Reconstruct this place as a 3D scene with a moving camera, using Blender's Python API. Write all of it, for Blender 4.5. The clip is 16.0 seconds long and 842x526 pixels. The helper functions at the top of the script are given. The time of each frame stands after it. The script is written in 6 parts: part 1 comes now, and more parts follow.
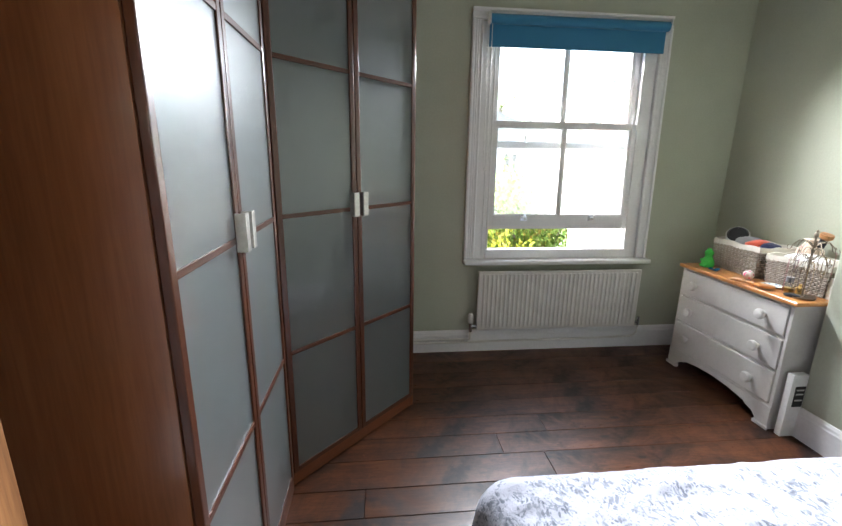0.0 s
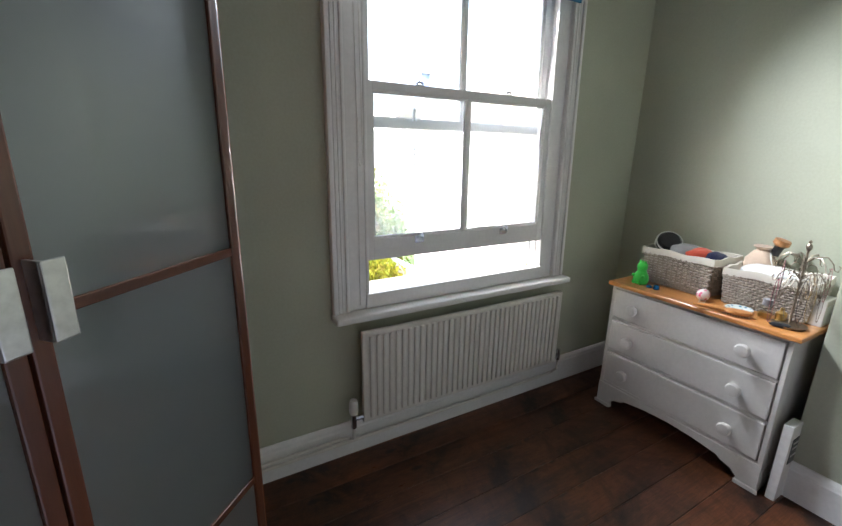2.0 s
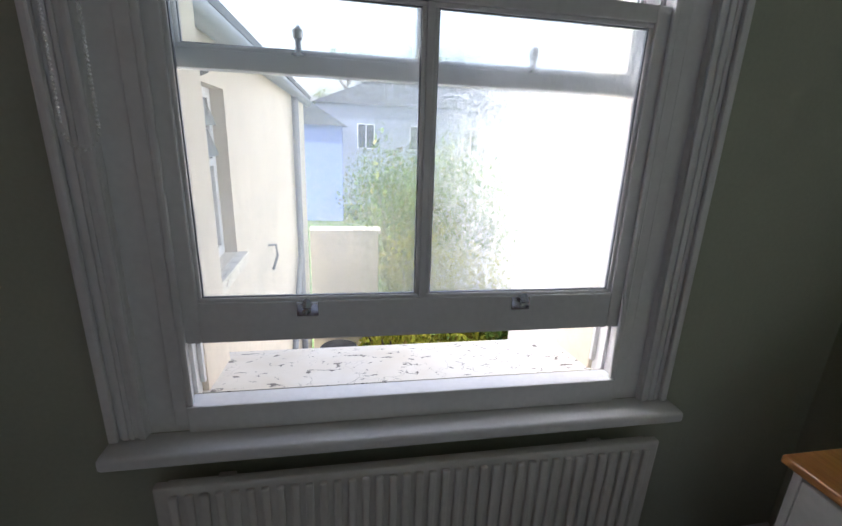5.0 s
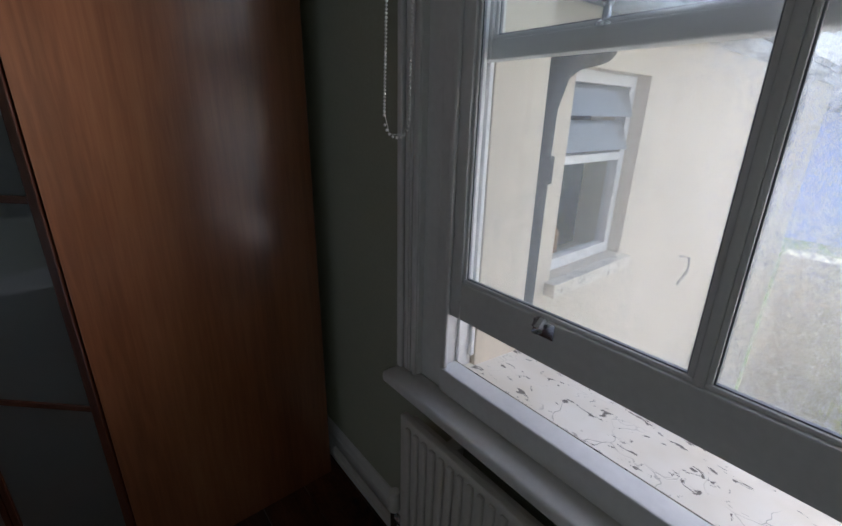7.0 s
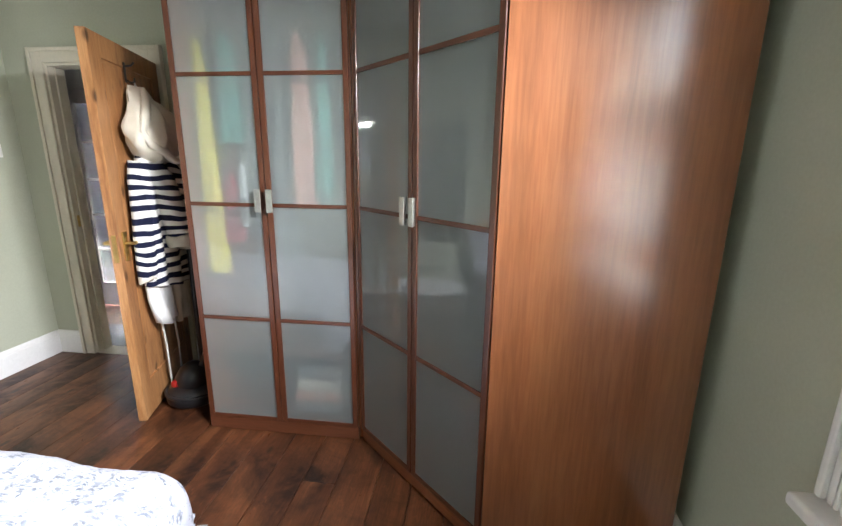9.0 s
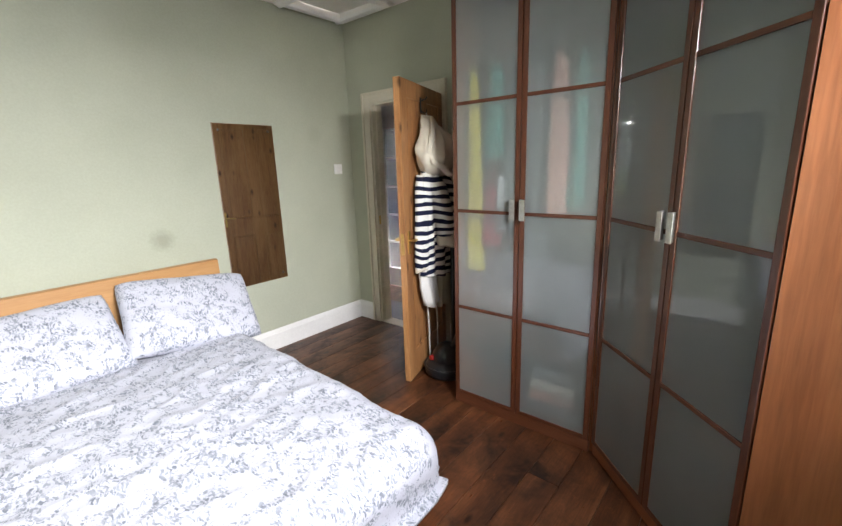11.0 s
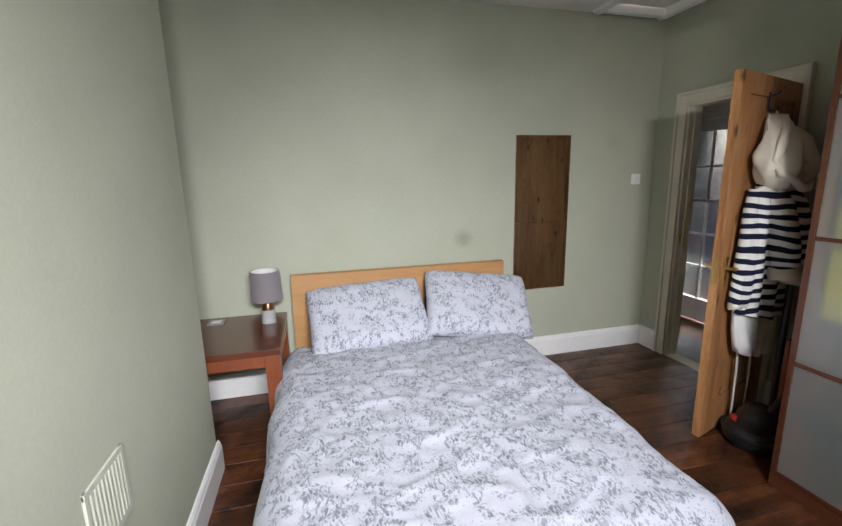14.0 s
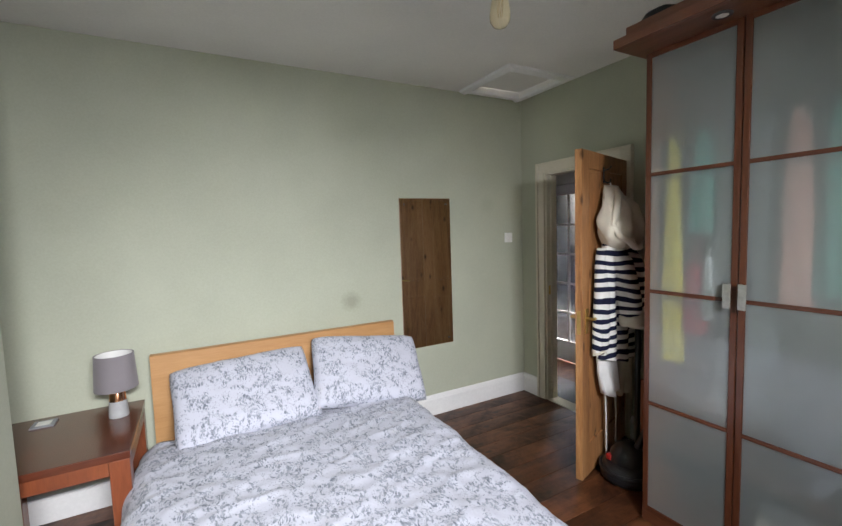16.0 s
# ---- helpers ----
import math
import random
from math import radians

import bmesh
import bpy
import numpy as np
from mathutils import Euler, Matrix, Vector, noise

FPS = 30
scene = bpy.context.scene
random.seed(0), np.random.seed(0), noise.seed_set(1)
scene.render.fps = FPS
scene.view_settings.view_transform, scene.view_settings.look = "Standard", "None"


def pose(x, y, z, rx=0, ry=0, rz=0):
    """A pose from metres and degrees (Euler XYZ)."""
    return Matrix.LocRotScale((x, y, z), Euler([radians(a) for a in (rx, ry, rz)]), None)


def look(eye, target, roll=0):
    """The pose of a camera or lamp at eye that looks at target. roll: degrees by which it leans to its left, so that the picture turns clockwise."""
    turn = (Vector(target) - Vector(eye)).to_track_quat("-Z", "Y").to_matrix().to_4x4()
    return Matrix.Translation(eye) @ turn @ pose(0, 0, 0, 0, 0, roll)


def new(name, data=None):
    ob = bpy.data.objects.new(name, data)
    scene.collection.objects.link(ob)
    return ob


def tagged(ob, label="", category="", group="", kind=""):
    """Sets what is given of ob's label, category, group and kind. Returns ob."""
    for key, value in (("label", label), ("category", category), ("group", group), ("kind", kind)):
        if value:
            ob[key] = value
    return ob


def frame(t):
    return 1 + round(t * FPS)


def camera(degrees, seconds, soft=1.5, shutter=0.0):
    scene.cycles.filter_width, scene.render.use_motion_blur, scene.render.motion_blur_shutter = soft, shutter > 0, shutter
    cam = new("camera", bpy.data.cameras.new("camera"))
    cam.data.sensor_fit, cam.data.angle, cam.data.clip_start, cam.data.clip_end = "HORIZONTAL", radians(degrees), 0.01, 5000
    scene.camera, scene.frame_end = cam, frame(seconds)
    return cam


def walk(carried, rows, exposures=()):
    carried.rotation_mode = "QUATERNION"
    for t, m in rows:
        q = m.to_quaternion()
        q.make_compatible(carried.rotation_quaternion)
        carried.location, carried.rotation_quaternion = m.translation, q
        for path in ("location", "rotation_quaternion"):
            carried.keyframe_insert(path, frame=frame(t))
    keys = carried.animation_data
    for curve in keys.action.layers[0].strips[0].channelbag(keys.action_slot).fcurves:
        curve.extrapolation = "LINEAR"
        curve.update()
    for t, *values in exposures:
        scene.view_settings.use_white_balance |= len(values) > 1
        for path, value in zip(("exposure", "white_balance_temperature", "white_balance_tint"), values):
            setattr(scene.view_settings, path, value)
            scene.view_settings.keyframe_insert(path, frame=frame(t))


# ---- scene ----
cam = camera(90.5, 16.0)
PATH = [
    (0, (1.109, -2.939, 1.438), (1.307, -1.009, 0.955), 0.8),
    (0.5, (1.061, -2.615, 1.474), (1.536, -0.738, 0.971), 0.5),
    (1, (1.139, -2.341, 1.440), (1.692, -0.483, 0.950), 0.0),
    (1.5, (1.192, -2.000, 1.447), (1.892, -0.198, 0.933), 1.2),
    (2, (1.194, -1.671, 1.425), (2.167, -0.001, 0.910), 1.1),
    (2.5, (1.268, -1.432, 1.428), (2.401, 0.123, 0.883), 0.3),
    (3, (1.468, -1.229, 1.437), (2.672, 0.264, 0.868), 0.6),
    (3.2, (1.536, -1.146, 1.431), (2.760, 0.331, 0.865), 0.8),
    (5.3, (2.334, -0.861, 1.406), (2.52, 1.04, 0.81), 2.6),
    (5.5, (2.383, -0.819, 1.395), (2.474, 1.084, 0.788), 2.6),
    (6, (2.475, -0.694, 1.39), (2.119, 1.176, 0.778), 2.9),
    (6.5, (2.517, -0.643, 1.399), (1.514, 0.964, 0.756), 2.0),
    (7, (2.555, -0.649, 1.421), (1.112, 0.556, 0.74), 1.3),
    (7.5, (2.589, -0.694, 1.431), (0.848, 0.032, 0.767), 0.3),
    (8, (2.586, -0.750, 1.431), (0.722, -0.351, 0.828), -0.2),
    (8.5, (2.569, -0.811, 1.434), (0.652, -0.678, 0.880), -0.5),
    (9, (2.582, -0.797, 1.420), (0.651, -1.023, 0.950), 0.7),
    (9.5, (2.600, -0.737, 1.441), (0.735, -1.279, 0.971), 0.2),
    (10, (2.584, -0.724, 1.449), (0.838, -1.579, 0.981), -0.4),
    (10.2, (2.604, -0.721, 1.469), (0.918, -1.684, 0.993), -1.1),
    (12.3, (2.721, -0.839, 1.488), (1.549, -2.397, 1.042), -1.2),
    (12.5, (2.692, -0.791, 1.507), (1.599, -2.402, 1.049), -1.7),
    (13, (2.738, -0.809, 1.495), (1.874, -2.559, 1.057), -1.8),
    (13.5, (2.772, -0.829, 1.495), (2.127, -2.674, 1.071), -1.4),
    (14, (2.782, -0.835, 1.499), (2.303, -2.737, 1.103), -1.2),
    (14.5, (2.773, -0.834, 1.525), (2.311, -2.754, 1.213), -1.2),
    (15, (2.753, -0.832, 1.552), (2.215, -2.748, 1.348), -1.2),
    (15.5, (2.732, -0.844, 1.56), (1.991, -2.694, 1.399), -1.6),
    (16, (2.703, -0.862, 1.557), (1.749, -2.613, 1.398), -1.9),
]
walk(cam, [(t, look(eye, target, roll)) for t, eye, target, roll in PATH], exposures=[(0, 4.25, 6150, 12), (1.0, 4.1, 6100, 12), (2.5, 3.65, 5950, 12), (3.2, 3.4, 5850, 12), (5.3, 2.35, 5750, 14), (6.2, 2.25, 5700, 14), (7.0, 1.9, 5700, 14), (7.6, 2.75, 5850, 12), (8.2, 3.9, 6050, 12), (9, 4.75, 6350, 12), (10, 4.5, 6500, 12), (12.5, 3.85, 6750, 13), (14, 3.55, 6500, 13), (16, 3.75, 6450, 13)])

# ---- world, sun, exposure ----
world = bpy.data.worlds.new("World")
scene.world = world
world.use_nodes = True
wnt = world.node_tree
sky = wnt.nodes.new("ShaderNodeTexSky")
sky.sky_type = "NISHITA"
sky.sun_disc = False
sky.sun_elevation = radians(38)
sky.sun_rotation = radians(282)
sky.air_density, sky.dust_density, sky.ozone_density = 1.0, 7.0, 0.6
haze = wnt.nodes.new("ShaderNodeHueSaturation")
haze.inputs["Saturation"].default_value = 0.45
wnt.links.new(sky.outputs["Color"], haze.inputs["Color"])
wnt.links.new(haze.outputs["Color"], wnt.nodes["Background"].inputs["Color"])
wnt.nodes["Background"].inputs["Strength"].default_value = 0.15

sun_data = bpy.data.lights.new("sun", "SUN")
sun_data.energy, sun_data.angle, sun_data.color = 2.7, radians(0.5), (1.0, 0.95, 0.88)
sun = new("sun", sun_data)
sun.matrix_world = look((-20, -4, 16), (0, 0, 0))

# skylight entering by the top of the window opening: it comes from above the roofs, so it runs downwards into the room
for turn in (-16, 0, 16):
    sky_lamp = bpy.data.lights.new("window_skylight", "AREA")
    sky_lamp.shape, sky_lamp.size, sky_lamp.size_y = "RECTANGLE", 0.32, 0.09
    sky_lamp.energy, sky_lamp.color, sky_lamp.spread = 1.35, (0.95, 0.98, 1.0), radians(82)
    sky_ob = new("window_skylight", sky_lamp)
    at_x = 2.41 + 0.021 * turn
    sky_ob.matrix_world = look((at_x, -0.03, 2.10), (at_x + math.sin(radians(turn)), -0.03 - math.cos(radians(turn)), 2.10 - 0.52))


# ---- materials ----
MATS = {}


def rgb(r, g, b):
    return (r, g, b, 1.0)


def node_mat(name):
    m = bpy.data.materials.new(name)
    m.use_nodes = True
    MATS[name] = m
    nt = m.node_tree
    return m, nt, nt.nodes["Principled BSDF"]


def coords(nt, scale=(1, 1, 1), source="Object"):
    tc = nt.nodes.new("ShaderNodeTexCoord")
    mp = nt.nodes.new("ShaderNodeMapping")
    mp.inputs["Scale"].default_value = scale
    nt.links.new(tc.outputs[source], mp.inputs["Vector"])
    return mp.outputs["Vector"]


def noise_tex(nt, vec, scale, detail=4.0, rough=0.55, dist=0.0):
    n = nt.nodes.new("ShaderNodeTexNoise")
    n.inputs["Scale"].default_value = scale
    n.inputs["Detail"].default_value = detail
    n.inputs["Roughness"].default_value = rough
    n.inputs["Distortion"].default_value = dist
    nt.links.new(vec, n.inputs["Vector"])
    return n.outputs["Fac"]


def ramp(nt, fac, stops):
    r = nt.nodes.new("ShaderNodeValToRGB")
    els = r.color_ramp.elements
    while len(els) < len(stops):
        els.new(0.5)
    for e, (p, c) in zip(els, stops):
        e.position, e.color = p, c
    nt.links.new(fac, r.inputs["Fac"])
    return r.outputs["Color"]


def mix(nt, fac, a, b, kind="MIX"):
    n = nt.nodes.new("ShaderNodeMix")
    n.data_type, n.blend_type = "RGBA", kind
    for sock, v in ((n.inputs[0], fac), (n.inputs[6], a), (n.inputs[7], b)):
        if isinstance(v, (int, float)):
            sock.default_value = v
        elif isinstance(v, tuple):
            sock.default_value = v
        else:
            nt.links.new(v, sock)
    return n.outputs[2]


def bump(nt, bsdf, height, strength=0.2, distance=0.01):
    b = nt.nodes.new("ShaderNodeBump")
    b.inputs["Strength"].default_value = strength
    b.inputs["Distance"].default_value = distance
    nt.links.new(height, b.inputs["Height"])
    nt.links.new(b.outputs["Normal"], bsdf.inputs["Normal"])


def piece_random(nt):
    return nt.nodes.new("ShaderNodeObjectInfo").outputs["Random"]


def paint(name, col, rough=0.6, vary=0.08, big=1.2, grain=140.0, bumps=0.12, spec=0.4, source="Object"):
    """A painted or plain surface: broad stains, fine grain and a little relief."""
    m, nt, b = node_mat(name)
    v = coords(nt, source=source)
    n1 = noise_tex(nt, v, big, 5, 0.6)
    n2 = noise_tex(nt, v, grain, 2, 0.5)
    dark = tuple(c * (1 - 2 * vary) for c in col)
    lite = tuple(min(1.0, c * (1 + vary)) for c in col)
    c1 = ramp(nt, n1, [(0.3, rgb(*dark)), (0.7, rgb(*lite))])
    c2 = mix(nt, 0.12, c1, ramp(nt, n2, [(0.3, rgb(*[c * 0.6 for c in col])), (0.7, rgb(*lite))]))
    nt.links.new(c2, b.inputs["Base Color"])
    rr = ramp(nt, n1, [(0.3, rgb(rough * 1.12, 0, 0)), (0.7, rgb(rough * 0.9, 0, 0))])
    sep = nt.nodes.new("ShaderNodeSeparateColor")
    nt.links.new(rr, sep.inputs[0])
    nt.links.new(sep.outputs[0], b.inputs["Roughness"])
    b.inputs["Specular IOR Level"].default_value = spec
    bump(nt, b, n2, bumps, 0.002)
    return m


def wood(name, dark, mid, lite, axis=0, rough=0.4, stretch=14.0, ring=5.0, knots=False, coat=0.0, per_piece=0.0, wear=0.0, wave=1.2):
    """Wood with its grain along one axis of the object."""
    m, nt, b = node_mat(name)
    sc = [stretch, stretch, stretch]
    sc[axis] = 1.0
    v = coords(nt, tuple(sc))
    if per_piece:
        rnd = piece_random(nt)
        add = nt.nodes.new("ShaderNodeVectorMath")
        add.operation = "ADD"
        mul = nt.nodes.new("ShaderNodeMath")
        mul.operation = "MULTIPLY"
        mul.inputs[1].default_value = 37.0
        nt.links.new(rnd, mul.inputs[0])
        nt.links.new(v, add.inputs[0])
        nt.links.new(mul.outputs[0], add.inputs[1])
        v = add.outputs[0]
    g1 = noise_tex(nt, v, ring / 5, 6, 0.6, wave)
    g2 = noise_tex(nt, v, ring * 3, 3, 0.6, 0.3)
    c = ramp(nt, g1, [(0.28, rgb(*dark)), (0.5, rgb(*mid)), (0.72, rgb(*lite))])
    c = mix(nt, 0.3, c, ramp(nt, g2, [(0.35, rgb(*dark)), (0.65, rgb(*lite))]))
    if knots:
        vo = nt.nodes.new("ShaderNodeTexVoronoi")
        vo.inputs["Scale"].default_value = 5.0
        ks = [2.0, 2.0, 2.0]
        ks[axis] = 0.9
        nt.links.new(coords(nt, tuple(ks)), vo.inputs["Vector"])
        kf = ramp(nt, vo.outputs["Distance"], [(0.07, rgb(1, 1, 1)), (0.19, rgb(0, 0, 0))])
        c = mix(nt, kf, c, rgb(*[x * 0.45 for x in dark]))
    if per_piece:
        hs = nt.nodes.new("ShaderNodeHueSaturation")
        mr = nt.nodes.new("ShaderNodeMapRange")
        mr.inputs["To Min"].default_value = 1 - per_piece
        mr.inputs["To Max"].default_value = 1 + per_piece
        nt.links.new(rnd, mr.inputs["Value"])
        nt.links.new(mr.outputs[0], hs.inputs["Value"])
        nt.links.new(c, hs.inputs["Color"])
        c = hs.outputs["Color"]
    if wear:
        wv = coords(nt)
        w1 = noise_tex(nt, wv, 3.1, 6, 0.7, 0.6)
        wf = ramp(nt, w1, [(0.42, rgb(0, 0, 0)), (0.66, rgb(wear, wear, wear))])
        c = mix(nt, wf, c, rgb(*[x * 0.28 for x in dark]))
        w2 = noise_tex(nt, wv, 17, 5, 0.7, 0.2)
        wf2 = ramp(nt, w2, [(0.6, rgb(0, 0, 0)), (0.75, rgb(0.4, 0.4, 0.4))])
        c = mix(nt, wf2, c, rgb(*[min(1, x * 1.35) for x in lite]))
        rr = ramp(nt, w1, [(0.35, rgb(rough * 0.75, 0, 0)), (0.7, rgb(min(1, rough * 1.5), 0, 0))])
        sep = nt.nodes.new("ShaderNodeSeparateColor")
        nt.links.new(rr, sep.inputs[0])
        nt.links.new(sep.outputs[0], b.inputs["Roughness"])
    else:
        b.inputs["Roughness"].default_value = rough
    nt.links.new(c, b.inputs["Base Color"])
    b.inputs["Coat Weight"].default_value = coat
    b.inputs["Coat Roughness"].default_value = 0.19
    b.inputs["Coat IOR"].default_value = 1.65
    bump(nt, b, g2, 0.12, 0.003)
    return m


def metal(name, col, rough=0.3):
    m, nt, b = node_mat(name)
    v = coords(nt)
    n = noise_tex(nt, v, 60, 3)
    nt.links.new(ramp(nt, n, [(0.3, rgb(*[c * 0.8 for c in col])), (0.7, rgb(*col))]), b.inputs["Base Color"])
    b.inputs["Metallic"].default_value = 1.0
    b.inputs["Roughness"].default_value = rough
    return m


def plain(name, col, rough=0.5, spec=0.5):
    m, nt, b = node_mat(name)
    v = coords(nt)
    n = noise_tex(nt, v, 35, 3)
    nt.links.new(ramp(nt, n, [(0.3, rgb(*[c * 0.88 for c in col])), (0.7, rgb(*col))]), b.inputs["Base Color"])
    b.inputs["Roughness"].default_value = rough
    b.inputs["Specular IOR Level"].default_value = spec
    return m


def fabric(name, col, rough=0.9, scale=500.0, vary=0.1):
    m, nt, b = node_mat(name)
    v = coords(nt)
    n = noise_tex(nt, v, 9, 4)
    w = noise_tex(nt, v, scale, 2)
    nt.links.new(ramp(nt, n, [(0.3, rgb(*[c * (1 - vary) for c in col])), (0.7, rgb(*col))]), b.inputs["Base Color"])
    b.inputs["Roughness"].default_value = rough
    b.inputs["Specular IOR Level"].default_value = 0.15
    b.inputs["Sheen Weight"].default_value = 0.2
    bump(nt, b, w, 0.25, 0.002)
    return m


def floral():
    """White cotton printed with loose sprigs of narrow grey leaves."""
    m, nt, b = node_mat("floral cotton")
    v = coords(nt)
    warp = nt.nodes.new("ShaderNodeTexNoise")
    warp.inputs["Scale"].default_value = 11
    warp.inputs["Detail"].default_value = 3
    nt.links.new(v, warp.inputs["Vector"])
    v2 = mix(nt, 0.075, v, warp.outputs["Color"], "ADD")

    def leaf_layer(turn, scale, lo, hi):
        mp = nt.nodes.new("ShaderNodeMapping")
        mp.inputs["Rotation"].default_value = (0.3, 0.2, radians(turn))
        mp.inputs["Scale"].default_value = scale
        nt.links.new(v2, mp.inputs["Vector"])
        vo = nt.nodes.new("ShaderNodeTexVoronoi")
        vo.inputs["Scale"].default_value = 1.0
        nt.links.new(mp.outputs["Vector"], vo.inputs["Vector"])
        return ramp(nt, vo.outputs["Distance"], [(lo, rgb(1, 1, 1)), (hi, rgb(0, 0, 0))])

    side = ramp(nt, noise_tex(nt, v, 13, 1), [(0.47, rgb(0, 0, 0)), (0.53, rgb(1, 1, 1))])
    petals = mix(nt, side, leaf_layer(35, (92, 36, 60), 0.42, 0.50), leaf_layer(-50, (92, 36, 60), 0.42, 0.50))
    buds = leaf_layer(10, (95, 95, 95), 0.24, 0.34)
    stems = nt.nodes.new("ShaderNodeTexVoronoi")
    stems.feature = "DISTANCE_TO_EDGE"
    stems.inputs["Scale"].default_value = 15
    nt.links.new(v2, stems.inputs["Vector"])
    sm = ramp(nt, stems.outputs["Distance"], [(0.012, rgb(0.8, 0.8, 0.8)), (0.035, rgb(0, 0, 0))])
    patch = noise_tex(nt, v, 15.5, 2, 0.5, 0.8)
    keep = ramp(nt, patch, [(0.46, rgb(0, 0, 0)), (0.51, rgb(1, 1, 1))])
    loose = ramp(nt, patch, [(0.36, rgb(0, 0, 0)), (0.42, rgb(0.7, 0.7, 0.7))])
    fac = mix(nt, 1.0, mix(nt, 1.0, petals, sm, "LIGHTEN"), keep, "MULTIPLY")
    fac = mix(nt, 1.0, fac, mix(nt, 1.0, buds, loose, "MULTIPLY"), "LIGHTEN")
    tint = ramp(nt, noise_tex(nt, v, 34, 2), [(0.35, rgb(0.15, 0.165, 0.20)), (0.65, rgb(0.30, 0.315, 0.36))])
    c = mix(nt, fac, rgb(0.47, 0.475, 0.545), tint)
    nt.links.new(c, b.inputs["Base Color"])
    b.inputs["Roughness"].default_value = 0.85
    b.inputs["Specular IOR Level"].default_value = 0.15
    b.inputs["Sheen Weight"].default_value = 0.1
    bump(nt, b, noise_tex(nt, v, 38, 4, 0.6, 0.5), 0.35, 0.008)
    return m


def stripes():
    m, nt, b = node_mat("navy and white striped jersey")
    tc = nt.nodes.new("ShaderNodeTexCoord")
    sep = nt.nodes.new("ShaderNodeSeparateXYZ")
    nt.links.new(tc.outputs["Object"], sep.inputs[0])
    mu = nt.nodes.new("ShaderNodeMath")
    mu.operation = "MULTIPLY"
    mu.inputs[1].default_value = 1 / 0.056
    wavy = nt.nodes.new("ShaderNodeMath")
    wavy.operation = "MULTIPLY_ADD"
    wavy.inputs[1].default_value = 0.075
    nt.links.new(noise_tex(nt, tc.outputs["Object"], 5.0, 1.0), wavy.inputs[0])
    nt.links.new(sep.outputs["Z"], wavy.inputs[2])
    nt.links.new(wavy.outputs[0], mu.inputs[0])
    fr = nt.nodes.new("ShaderNodeMath")
    fr.operation = "FRACT"
    nt.links.new(mu.outputs[0], fr.inputs[0])
    c = ramp(nt, fr.outputs[0], [(0.0, rgb(0.012, 0.014, 0.035)), (0.47, rgb(0.012, 0.014, 0.035)), (0.50, rgb(0.72, 0.71, 0.68)), (0.97, rgb(0.72, 0.71, 0.68)), (1.0, rgb(0.012, 0.014, 0.035))])
    nt.links.new(c, b.inputs["Base Color"])
    b.inputs["Roughness"].default_value = 0.95
    b.inputs["Specular IOR Level"].default_value = 0.1
    v = coords(nt)
    bump(nt, b, noise_tex(nt, v, 220, 2), 0.4, 0.003)
    return m


def frosted():
    """Pane frosted behind, polished in front."""
    m, nt, b = node_mat("frosted glass")
    v = coords(nt)
    n = noise_tex(nt, v, 2.0, 3)
    nt.links.new(ramp(nt, n, [(0.3, rgb(0.405, 0.445, 0.445)), (0.7, rgb(0.445, 0.485, 0.485))]), b.inputs["Base Color"])
    b.inputs["Roughness"].default_value = 0.42
    b.inputs["Transmission Weight"].default_value = 0.80
    b.inputs["IOR"].default_value = 1.15
    b.inputs["Coat Weight"].default_value = 1.0
    b.inputs["Coat Roughness"].default_value = 0.03
    b.inputs["Coat IOR"].default_value = 1.62
    return m


